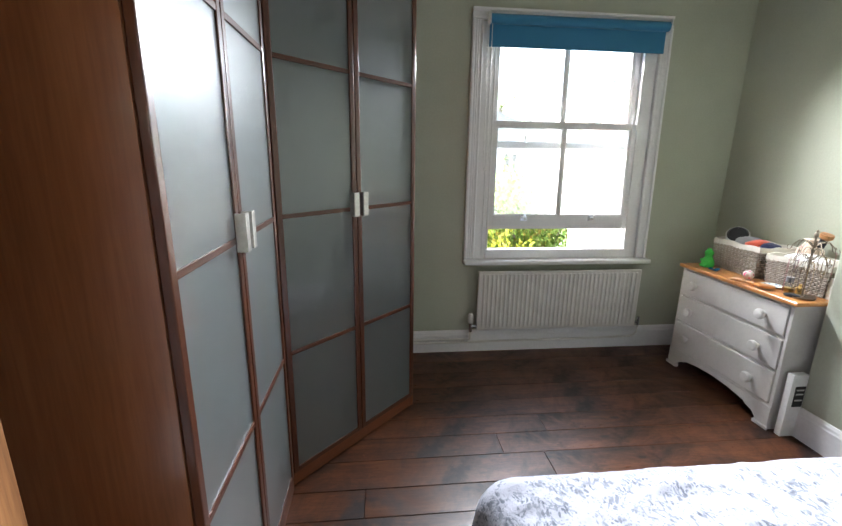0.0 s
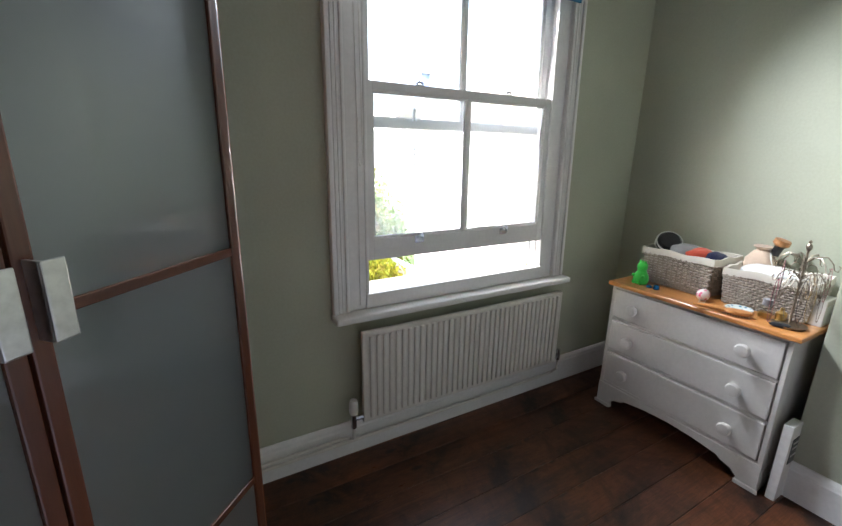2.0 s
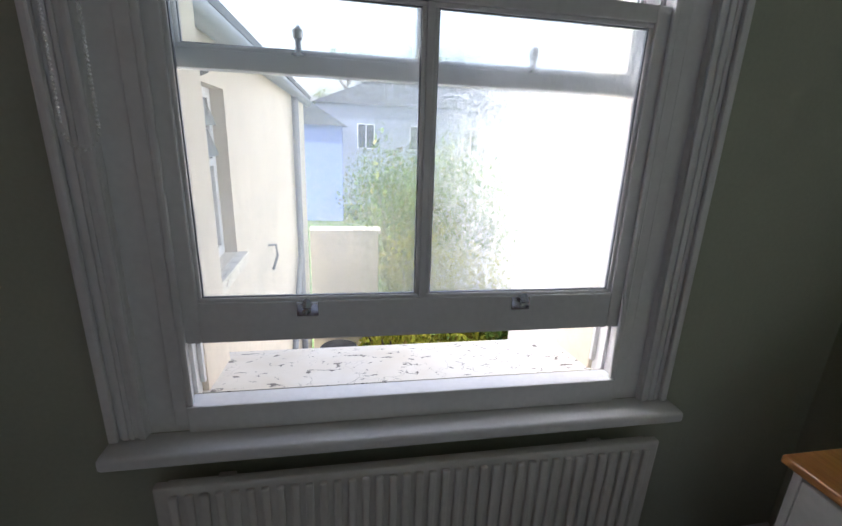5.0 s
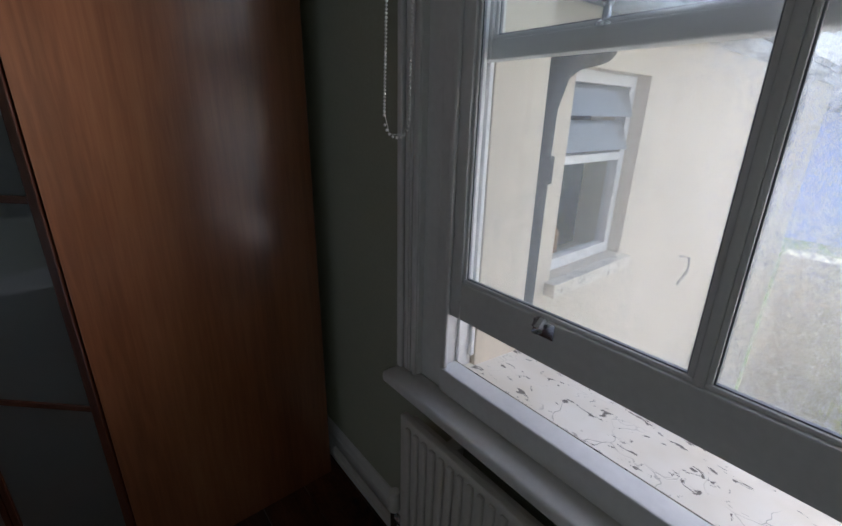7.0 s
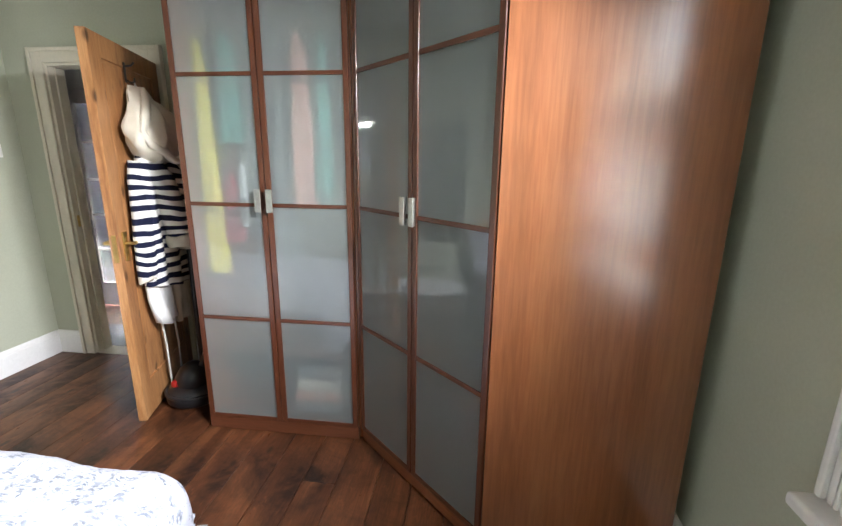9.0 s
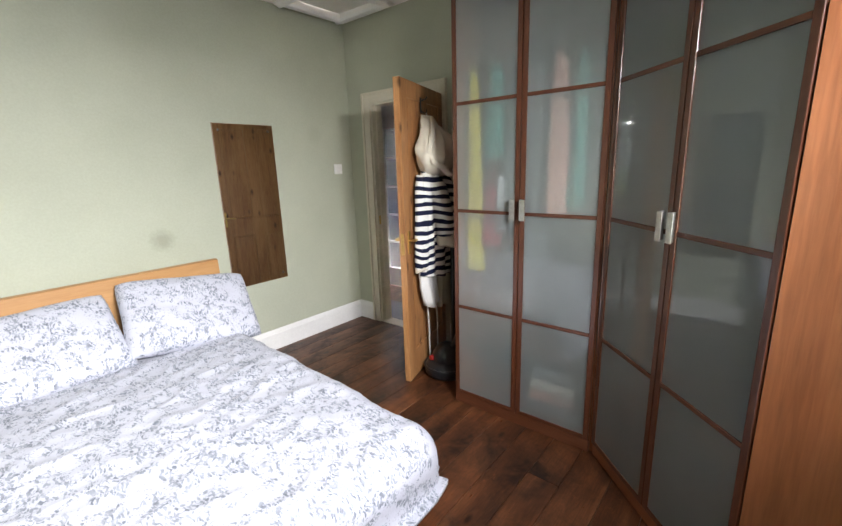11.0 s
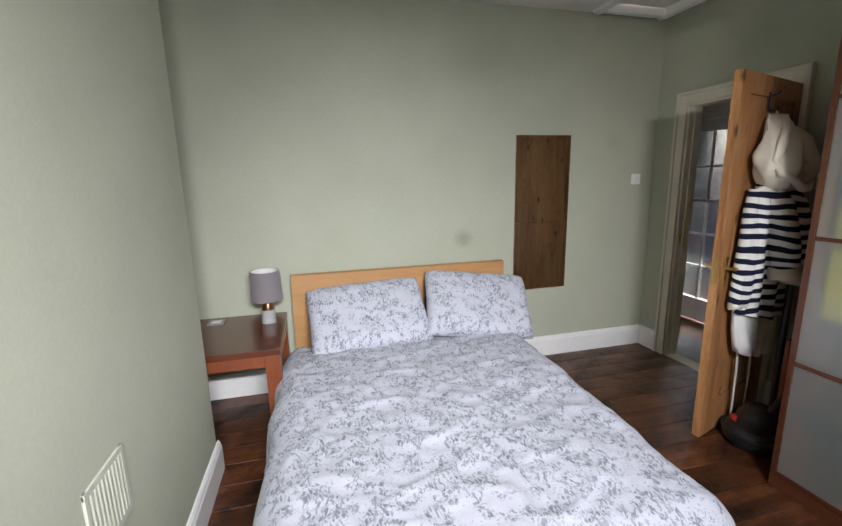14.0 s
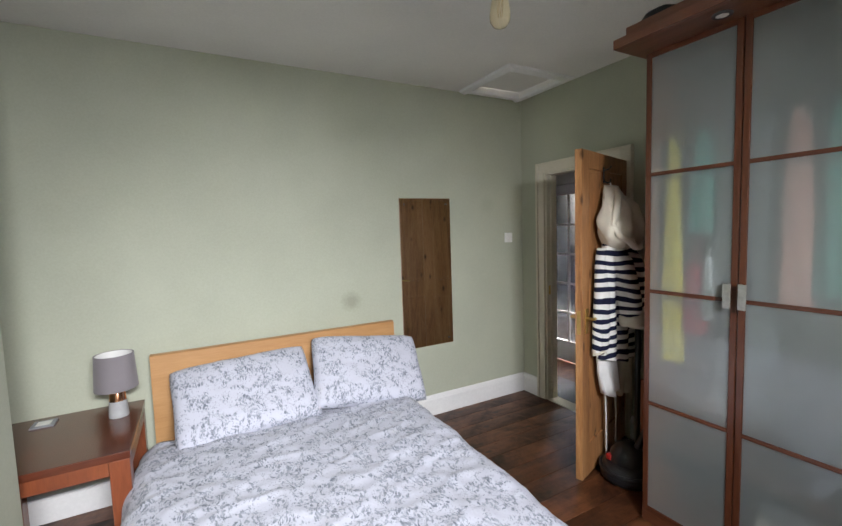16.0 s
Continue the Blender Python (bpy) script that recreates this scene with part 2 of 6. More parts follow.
def window_glass(name, fog=0.0):
    """Thin clear glass; fog lays beads of condensation over the lower and middle parts."""
    m, nt, b = node_mat(name)
    nt.nodes.remove(b)
    out = nt.nodes["Material Output"]
    tr = nt.nodes.new("ShaderNodeBsdfTransparent")
    tr.inputs["Color"].default_value = rgb(0.96, 0.98, 0.97)
    gl = nt.nodes.new("ShaderNodeBsdfGlossy")
    gl.inputs["Roughness"].default_value = 0.02
    lw = nt.nodes.new("ShaderNodeLayerWeight")
    lw.inputs["Blend"].default_value = 0.5
    pw = nt.nodes.new("ShaderNodeMath")
    pw.operation = "POWER"
    pw.inputs[1].default_value = 4.0
    nt.links.new(lw.outputs["Facing"], pw.inputs[0])
    fr = nt.nodes.new("ShaderNodeMath")
    fr.operation = "MULTIPLY_ADD"
    fr.inputs[1].default_value, fr.inputs[2].default_value = 0.45, 0.03
    nt.links.new(pw.outputs[0], fr.inputs[0])
    ms = nt.nodes.new("ShaderNodeMixShader")
    nt.links.new(fr.outputs[0], ms.inputs[0])
    nt.links.new(tr.outputs[0], ms.inputs[1])
    nt.links.new(gl.outputs[0], ms.inputs[2])
    last = ms.outputs[0]
    if fog:
        v = coords(nt)
        big = noise_tex(nt, v, 3.2, 3, 0.6, 0.4)
        streak = noise_tex(nt, coords(nt, (26, 26, 1.6)), 1.0, 4, 0.65)
        beads = noise_tex(nt, v, 105, 4, 0.8)
        a = ramp(nt, big, [(0.40, rgb(0, 0, 0)), (0.62, rgb(1, 1, 1))])
        s = ramp(nt, streak, [(0.35, rgb(0.25, 0.25, 0.25)), (0.65, rgb(1, 1, 1))])
        d = ramp(nt, beads, [(0.44, rgb(0.25, 0.25, 0.25)), (0.56, rgb(1, 1, 1))])
        f = mix(nt, 1.0, mix(nt, 1.0, a, s, "MULTIPLY"), d, "MULTIPLY")
        f = mix(nt, 1.0, f, rgb(fog, fog, fog), "MULTIPLY")
        sx = nt.nodes.new("ShaderNodeSeparateXYZ")
        nt.links.new(v, sx.inputs[0])
        mr = nt.nodes.new("ShaderNodeMapRange")
        mr.inputs["From Min"].default_value, mr.inputs["From Max"].default_value = 2.2, 2.5
        mr.inputs["To Min"].default_value, mr.inputs["To Max"].default_value = 0.35, 1.0
        nt.links.new(sx.outputs["X"], mr.inputs["Value"])
        f = mix(nt, 1.0, f, mr.outputs[0], "MULTIPLY")
        f = mix(nt, 1.0, f, rgb(0.07, 0.07, 0.07), "ADD")
        # fine water film that blurs what lies behind
        film_ = nt.nodes.new("ShaderNodeBsdfRefraction")
        film_.inputs["Roughness"].default_value = 0.09
        bead_bump = nt.nodes.new("ShaderNodeBump")
        bead_bump.inputs["Strength"].default_value = 0.6
        bead_bump.inputs["Distance"].default_value = 0.012
        nt.links.new(beads, bead_bump.inputs["Height"])
        nt.links.new(bead_bump.outputs["Normal"], film_.inputs["Normal"])
        film_.inputs["IOR"].default_value = 1.16
        film_.inputs["Color"].default_value = rgb(0.97, 0.98, 1.0)
        wr = nt.nodes.new("ShaderNodeMapRange")
        wr.inputs["From Min"].default_value, wr.inputs["From Max"].default_value = 2.12, 2.50
        wr.inputs["To Min"].default_value, wr.inputs["To Max"].default_value = 0.04, 0.8
        nt.links.new(sx.outputs["X"], wr.inputs["Value"])
        wet = mix(nt, 1.0, wr.outputs[0], d, "MULTIPLY")
        m3 = nt.nodes.new("ShaderNodeMixShader")
        nt.links.new(wet, m3.inputs[0])
        nt.links.new(last, m3.inputs[1])
        nt.links.new(film_.outputs[0], m3.inputs[2])
        last = m3.outputs[0]
        tl = nt.nodes.new("ShaderNodeBsdfTranslucent")
        tl.inputs["Color"].default_value = rgb(0.85, 0.88, 0.92)
        m2 = nt.nodes.new("ShaderNodeMixShader")
        nt.links.new(f, m2.inputs[0])
        nt.links.new(last, m2.inputs[1])
        nt.links.new(tl.outputs[0], m2.inputs[2])
        last = m2.outputs[0]
    nt.links.new(last, out.inputs["Surface"])
    return m


def mirror_mat():
    m, nt, b = node_mat("mirror")
    b.inputs["Base Color"].default_value = rgb(0.86, 0.87, 0.86)
    b.inputs["Metallic"].default_value = 1.0
    b.inputs["Roughness"].default_value = 0.015
    return m


def old_sill():
    """White paint, cracked and flaked to the grey stone."""
    m, nt, b = node_mat("flaking sill paint")
    v = coords(nt)
    n1 = noise_tex(nt, coords(nt, (1, 1.7, 1)), 24, 6, 0.6, 1.0)
    n2 = noise_tex(nt, v, 5, 3)
    vo = nt.nodes.new("ShaderNodeTexVoronoi")
    vo.feature = "DISTANCE_TO_EDGE"
    vo.inputs["Scale"].default_value = 9
    warp = mix(nt, 0.10, v, noise_col(nt, v, 14), "ADD")
    nt.links.new(warp, vo.inputs["Vector"])
    crack = ramp(nt, vo.outputs["Distance"], [(0.003, rgb(0.6, 0.6, 0.6)), (0.010, rgb(0, 0, 0))])
    area = ramp(nt, n2, [(0.45, rgb(0, 0, 0)), (0.6, rgb(1, 1, 1))])
    crack = mix(nt, 1.0, crack, area, "MULTIPLY")
    flake = ramp(nt, n1, [(0.61, rgb(0, 0, 0)), (0.63, rgb(1, 1, 1))])
    base = ramp(nt, n2, [(0.3, rgb(0.72, 0.66, 0.55)), (0.7, rgb(0.83, 0.80, 0.74))])
    c = mix(nt, mix(nt, 1.0, crack, flake, "LIGHTEN"), base, rgb(0.20, 0.18, 0.15))
    nt.links.new(c, b.inputs["Base Color"])
    b.inputs["Roughness"].default_value = 0.8
    inv = nt.nodes.new("ShaderNodeInvert")
    nt.links.new(mix(nt, 1.0, crack, flake, "LIGHTEN"), inv.inputs["Color"])
    bump(nt, b, inv.outputs[0], 0.7, 0.003)
    return m


def noise_col(nt, v, scale):
    n = nt.nodes.new("ShaderNodeTexNoise")
    n.inputs["Scale"].default_value = scale
    nt.links.new(v, n.inputs["Vector"])
    return n.outputs["Color"]


def foliage(name, a, b_col):
    m, nt, b = node_mat(name)
    geo = nt.nodes.new("ShaderNodeNewGeometry")
    c = ramp(nt, geo.outputs["Random Per Island"], [(0.0, rgb(*a)), (0.7, rgb(*b_col)), (1.0, rgb(0.20, 0.14, 0.03))])
    nt.links.new(c, b.inputs["Base Color"])
    b.inputs["Roughness"].default_value = 0.8
    b.inputs["Specular IOR Level"].default_value = 0.15
    return m


def smudge(m, place, radius, strength):
    """A scuffed patch on a painted wall."""
    nt = m.node_tree
    b = nt.nodes["Principled BSDF"]
    old = b.inputs["Base Color"].links[0].from_socket
    tc = nt.nodes.new("ShaderNodeTexCoord")
    ds = nt.nodes.new("ShaderNodeVectorMath")
    ds.operation = "DISTANCE"
    ds.inputs[1].default_value = place
    nt.links.new(tc.outputs["Object"], ds.inputs[0])
    n = noise_tex(nt, tc.outputs["Object"], 30, 4)
    ad = nt.nodes.new("ShaderNodeMath")
    ad.operation = "MULTIPLY_ADD"
    ad.inputs[1].default_value, ad.inputs[2].default_value = 0.06, -0.03
    nt.links.new(n, ad.inputs[0])
    su = nt.nodes.new("ShaderNodeMath")
    nt.links.new(ds.outputs["Value"], su.inputs[0])
    nt.links.new(ad.outputs[0], su.inputs[1])
    f = ramp(nt, su.outputs[0], [(radius * 0.3, rgb(strength, strength, strength)), (radius, rgb(0, 0, 0))])
    nt.links.new(mix(nt, f, old, rgb(0.12, 0.12, 0.07)), b.inputs["Base Color"])


WALL = paint("sage wall paint", (0.435, 0.45, 0.355), 0.75, 0.06, 0.9, 90, 0.2, 0.25)
smudge(WALL, (1.69, -3.83, 1.04), 0.09, 0.35)
smudge(WALL, (0.40, -3.83, 1.75), 0.10, 0.12)
CEIL = paint("white ceiling paint", (0.80, 0.775, 0.735), 0.85, 0.04, 1.0, 80, 0.15, 0.2)
TRIM = paint("white gloss paint", (0.80, 0.79, 0.78), 0.35, 0.05, 2.0, 60, 0.06)
VENT = paint("pale sage vent paint", (0.52, 0.53, 0.44), 0.5, 0.06, 2.0, 60, 0.06)
CREAM = paint("cream architrave paint", (0.68, 0.63, 0.52), 0.4, 0.06, 2.0, 60, 0.06)
FLOOR = wood("worn stained floorboards", (0.034, 0.0105, 0.0048), (0.105, 0.034, 0.0135), (0.195, 0.072, 0.029), 0, 0.36, 10, 6, True, 0.0, 0.24, 0.95)
PINE = wood("waxed pine", (0.17, 0.062, 0.020), (0.37, 0.168, 0.062), (0.50, 0.260, 0.110), 2, 0.38, 11, 5, True)
PINE_TOP = wood("varnished pine top", (0.34, 0.12, 0.03), (0.52, 0.22, 0.06), (0.62, 0.30, 0.10), 1, 0.3, 12, 4, True, 0.2)
CHERRY = wood("red brown wardrobe veneer", (0.165, 0.054, 0.020), (0.265, 0.092, 0.036), (0.36, 0.142, 0.058), 2, 0.28, 17, 1.7, False, 1.0, wave=0.25)
CHERRY_H = wood("red brown veneer rail", (0.070, 0.022, 0.010), (0.115, 0.036, 0.016), (0.16, 0.055, 0.026), 1, 0.30, 10, 3, False, 0.25)
BIRCH = wood("birch veneer", (0.38, 0.19, 0.070), (0.45, 0.24, 0.095), (0.50, 0.28, 0.12), 0, 0.4, 9, 4)
MAHOG = wood("dark mahogany stain", (0.055, 0.014, 0.008), (0.10, 0.026, 0.013), (0.15, 0.042, 0.020), 0, 0.22, 9, 4, False, 0.4)
MAHOG_L = wood("mahogany leg", (0.12, 0.03, 0.012), (0.19, 0.05, 0.02), (0.25, 0.075, 0.03), 2, 0.3, 9, 4, False, 0.3)
RAIL = wood("dark red brown door frame", (0.050, 0.014, 0.007), (0.088, 0.026, 0.011), (0.125, 0.040, 0.018), 2, 0.30, 10, 3, False, 0.2)
RAIL_X = wood("dark red brown cross rail", (0.050, 0.014, 0.007), (0.088, 0.026, 0.011), (0.125, 0.040, 0.018), 0, 0.30, 10, 3, False, 0.2)
FROST = frosted()
GLASS = window_glass("window glass")
GLASS_FOG = window_glass("window glass with condensation", 0.19)
MIRROR = mirror_mat()
STEEL = metal("brushed steel", (0.72, 0.72, 0.70), 0.32)
CHROME = metal("dull chrome", (0.62, 0.64, 0.68), 0.25)
BRASS = metal("brass", (0.66, 0.45, 0.16), 0.3)
COPPER = metal("polished copper", (0.80, 0.42, 0.25), 0.16)
SILVER = metal("tarnished silver wire", (0.33, 0.28, 0.22), 0.40)
FLORAL = floral()
STRIPE = stripes()
FLEECE = fabric("cream fleece", (0.68, 0.63, 0.53), 0.95, 260, 0.15)
WHITE_CLOTH = fabric("white cloth", (0.74, 0.73, 0.72), 0.9, 400)
LINEN = fabric("off-white linen", (0.66, 0.62, 0.54), 0.9, 300)
BLIND = fabric("blue blind cloth", (0.045, 0.19, 0.33), 0.8, 600, 0.05)
GREYSHADE = fabric("grey lamp cloth", (0.20, 0.18, 0.19), 0.85, 700, 0.06)
CONCRETE = paint("grey concrete", (0.36, 0.36, 0.36), 0.8, 0.06, 20, 200, 0.3)
WHITE_PLASTIC = plain("white plastic", (0.78, 0.77, 0.74), 0.35)
BLACK_PLASTIC = plain("black plastic", (0.012, 0.012, 0.014), 0.3)
RED_PLASTIC = plain("red plastic", (0.30, 0.015, 0.012), 0.3)
GREEN_RUBBER = plain("bright green rubber", (0.05, 0.55, 0.06), 0.45)
BLUE_PLASTIC = plain("blue translucent plastic", (0.02, 0.18, 0.42), 0.2)
RADIATOR = paint("radiator enamel", (0.74, 0.71, 0.66), 0.35, 0.04, 3, 50, 0.04)
CHEST = paint("off-white furniture paint", (0.585, 0.56, 0.525), 0.45, 0.06, 2.5, 70, 0.1)
WICKER = wood("grey wicker", (0.20, 0.165, 0.13), (0.38, 0.33, 0.275), (0.54, 0.48, 0.41), 0, 0.7, 5, 6)
SILL = old_sill()
RENDER = paint("cream masonry paint", (0.74, 0.66, 0.54), 0.85, 0.07, 1.0, 30, 0.4, 0.2)
RENDER_W = paint("white masonry paint", (0.66, 0.65, 0.62), 0.85, 0.05, 1.0, 30, 0.4, 0.2)
# bluish distance haze is mixed into this wall colour
RENDER_G = paint("pale masonry with haze grey", (0.36, 0.38, 0.45), 0.85, 0.05, 1.0, 30, 0.3, 0.2)
# pale blue holds the tint that haze gives distant walls
RENDER_B = paint("pale masonry with haze blue", (0.27, 0.33, 0.62), 0.85, 0.05, 1.0, 30, 0.3, 0.2)
SLATE = paint("grey roof slates", (0.13, 0.135, 0.15), 0.6, 0.15, 3.0, 25, 0.5)
TILE = paint("weathered concrete roof tiles", (0.22, 0.185, 0.155), 0.8, 0.12, 3.0, 25, 0.5)
PIPE = paint("dark weathered cast iron", (0.055, 0.055, 0.06), 0.6, 0.3, 5.0, 60, 0.4)
GUTTER = plain("grey gutter plastic", (0.25, 0.26, 0.28), 0.4)
# near-black colour stands in for the shade in unlit rooms and under boards
DARK = plain("near-black for unlit depth", (0.03, 0.03, 0.035), 0.9)
GRASS = paint("garden grass", (0.07, 0.11, 0.03), 0.9, 0.25, 1.5, 60, 0.6)
LEAF = foliage("hedge leaves", (0.05, 0.095, 0.015), (0.13, 0.19, 0.03))
LEAF_Y = foliage("yellowing leaves", (0.19, 0.23, 0.02), (0.40, 0.37, 0.04))
BARK = paint("bark", (0.10, 0.08, 0.06), 0.9, 0.2, 6, 40, 0.6)
CARPET = fabric("blue grey carpet", (0.16, 0.17, 0.19), 0.95, 300, 0.2)
RIBBED, rnt, rb = node_mat("reeded door glass")
rb.inputs["Base Color"].default_value = rgb(0.86, 0.90, 0.92)
rb.inputs["Transmission Weight"].default_value = 0.95
rb.inputs["Roughness"].default_value = 0.22
rb.inputs["IOR"].default_value = 1.3
rw = rnt.nodes.new("ShaderNodeTexWave")
rw.bands_direction = "Y"
rw.inputs["Scale"].default_value = 22
rnt.links.new(coords(rnt), rw.inputs["Vector"])
bump(rnt, rb, rw.outputs["Fac"], 0.6, 0.004)

# ---- builders ----
def part(name, bm, material, parent=None, label="", at=None):
    """Links a bmesh as one mesh object, under a thing or under a part."""
    me = bpy.data.meshes.new(name)
    bm.to_mesh(me)
    bm.free()
    me.materials.append(material)
    ob = new(name, me)
    if parent is not None:
        ob.parent = parent
    if at is not None:
        ob.matrix_basis = at
    if label:
        ob["label"] = label
    return ob


def smooth(ob, angle=35):
    ob.data.shade_smooth()
    ob.data.set_sharp_from_angle(angle=radians(angle))
    return ob


def thing(name, label, category, at=None, group="", kind=""):
    e = new(name)
    e.empty_display_size = 0.05
    if at is not None:
        e.matrix_basis = at
    return tagged(e, label, category, group, kind)


def box(x0, x1, y0, y1, z0, z1, bev=0.0, seg=2, bm=None):
    bm = bm or bmesh.new()
    r = bmesh.ops.create_cube(bm, size=1.0)
    bmesh.ops.transform(bm, matrix=Matrix.Translation(((x0 + x1) / 2, (y0 + y1) / 2, (z0 + z1) / 2)) @ Matrix.Diagonal((abs(x1 - x0), abs(y1 - y0), abs(z1 - z0), 1)), verts=r["verts"])
    if bev:
        es = list({e for v in r["verts"] for e in v.link_edges})
        bmesh.ops.bevel(bm, geom=es, offset=bev, segments=seg, affect="EDGES", profile=0.6)
    return bm


def lathe(profile, n=24, bm=None, m=None):
    """Turns (radius, height) pairs round the z axis."""
    bm = bm or bmesh.new()
    rings = []
    for r, z in profile:
        if r < 1e-5:
            rings.append([bm.verts.new((0, 0, z))])
        else:
            rings.append([bm.verts.new((r * math.cos(2 * math.pi * i / n), r * math.sin(2 * math.pi * i / n), z)) for i in range(n)])
    for a, b in zip(rings, rings[1:]):
        for i in range(n):
            j = (i + 1) % n
            if len(a) == 1 and len(b) == 1:
                continue
            if len(a) == 1:
                bm.faces.new((a[0], b[j], b[i]))
            elif len(b) == 1:
                bm.faces.new((a[i], a[j], b[0]))
            else:
                bm.faces.new((a[i], a[j], b[j], b[i]))
    if m is not None:
        bmesh.ops.transform(bm, matrix=m, verts=[v for ring in rings for v in ring])
    bmesh.ops.recalc_face_normals(bm, faces=bm.faces)
    return bm


def tube(points, radius, n=8, bm=None, closed=False):
    """A round bar along points."""
    bm = bm or bmesh.new()
    pts = [Vector(p) for p in points]
    rings = []
    k = len(pts)
    for i, p in enumerate(pts):
        if closed:
            d = pts[(i + 1) % k] - pts[i - 1]
        else:
            d = pts[min(i + 1, k - 1)] - pts[max(i - 1, 0)]
        q = d.to_track_quat("Z", "Y")
        rr = radius[i] if isinstance(radius, (list, tuple)) else radius
        rings.append([bm.verts.new(p + q @ Vector((rr * math.cos(2 * math.pi * a / n), rr * math.sin(2 * math.pi * a / n), 0))) for a in range(n)])
    pairs = list(zip(rings, rings[1:])) + ([(rings[-1], rings[0])] if closed else [])
    for a, b in pairs:
        for i in range(n):
            j = (i + 1) % n
            bm.faces.new((a[i], a[j], b[j], b[i]))
    if not closed:
        bm.faces.new(rings[0][::-1])
        bm.faces.new(rings[-1])
    return bm


def prism(profile, depth, bm=None, m=None):
    """Extrudes a closed outline in (x, z) along y from 0 to depth."""
    bm = bm or bmesh.new()
    a = [bm.verts.new((x, 0, z)) for x, z in profile]
    b = [bm.verts.new((x, depth, z)) for x, z in profile]
    bm.faces.new(a)
    bm.faces.new(b[::-1])
    for i in range(len(a)):
        j = (i + 1) % len(a)
        bm.faces.new((a[j], a[i], b[i], b[j]))
    if m is not None:
        bmesh.ops.transform(bm, matrix=m, verts=a + b)
    bmesh.ops.recalc_face_normals(bm, faces=bm.faces)
    return bm


def moulding(profile, start, end, out):
    """Runs a (reach, height) profile from start to end; reach goes along out, height along up or along the third axis."""
    s, e, o = Vector(start), Vector(end), Vector(out).normalized()
    d = (e - s).normalized()
    up = d.cross(o) if abs(d.z) < 0.5 else None
    if up is None:
        up = o.cross(d)
    elif up.z < 0:
        up = -up
    bm = bmesh.new()
    a = [bm.verts.new(s + o * r + up * h) for r, h in profile]
    b = [bm.verts.new(e + o * r + up * h) for r, h in profile]
    bm.faces.new(a)
    bm.faces.new(b[::-1])
    for i in range(len(a)):
        j = (i + 1) % len(a)
        bm.faces.new((a[j], a[i], b[i], b[j]))
    bmesh.ops.recalc_face_normals(bm, faces=bm.faces)
    return bm


def setting(name, bm, material, label="", category=""):
    return tagged(part(name, bm, material), label, category, kind="structure")


# ---- the shell ----
H = 2.69
SOUTH, EAST = -3.83, 3.69
BREAST_X, BREAST_N, BREAST_S = 3.36, -1.155, -3.0
DOOR_S, DOOR_N, DOOR_H = -3.545, -2.795, 2.01
WX0, WX1, WZ0, WZ1 = 1.79, 3.05, 0.70, 2.31

bm = box(-0.12, 0, SOUTH - 0.12, DOOR_S, 0, H)
box(-0.12, 0, DOOR_N, 0.0, 0, H, bm=bm)
box(-0.12, 0, DOOR_S, DOOR_N, DOOR_H, H, bm=bm)
setting("wall_west", bm, WALL, "sage green painted plaster wall with a doorway", "wall")
bm = box(-0.12, WX0, 0, 0.30, 0, H)
box(WX1, EAST + 0.12, 0, 0.30, 0, H, bm=bm)
box(WX0, WX1, 0, 0.30, 0, WZ0, bm=bm)
box(WX0, WX1, 0, 0.30, WZ1, H, bm=bm)
setting("wall_north", bm, WALL, "sage green painted plaster wall round the sash window", "wall")
bm = box(-0.12, EAST + 0.12, SOUTH - 0.12, SOUTH, 0, H)
setting("wall_south", bm, WALL, "sage green painted plaster wall behind the bed", "wall")
bm = box(EAST, EAST + 0.12, SOUTH, 0.0, 0, H)
setting("wall_east", bm, WALL, "sage green painted plaster alcove wall", "wall")
bm = box(BREAST_X, EAST, BREAST_S, BREAST_N, 0, H, 0.006, 2)
setting("chimney_breast", bm, WALL, "sage green plastered chimney breast", "wall")
# ceiling with the loft hatch opening
HX0, HX1, HY0, HY1 = 0.11, 0.62, -3.73, -3.25
bm = box(-0.12, EAST + 0.12, SOUTH - 0.12, HY0, H, H + 0.1)
box(-0.12, EAST + 0.12, HY1, 0.3, H, H + 0.1, bm=bm)
box(-0.12, HX0, HY0, HY1, H, H + 0.1, bm=bm)
box(HX1, EAST + 0.12, HY0, HY1, H, H + 0.1, bm=bm)
setting("ceiling", bm, CEIL, "matt off-white plaster ceiling", "ceiling")
hatch = thing("loft_hatch", "white loft hatch with a moulded frame in the ceiling", "hatch", kind="structure")
prof = [(0, 0), (0, -0.022), (0.02, -0.03), (0.045, -0.022), (0.065, -0.016), (0.07, 0)]
for a, b, o in (((HX0, HY0 - 0.07, H), (HX0, HY1 + 0.07, H), (-1, 0, 0)), ((HX1, HY0 - 0.07, H), (HX1, HY1 + 0.07, H), (1, 0, 0)),
                ((HX0, HY0, H), (HX1, HY0, H), (0, -1, 0)), ((HX0, HY1, H), (HX1, HY1, H), (0, 1, 0))):
    part("frame", moulding(prof, a, b, o), TRIM, hatch)
part("panel", box(HX0 + 0.004, HX1 - 0.004, HY0 + 0.004, HY1 - 0.004, H + 0.03, H + 0.05, 0.003), CEIL, hatch)

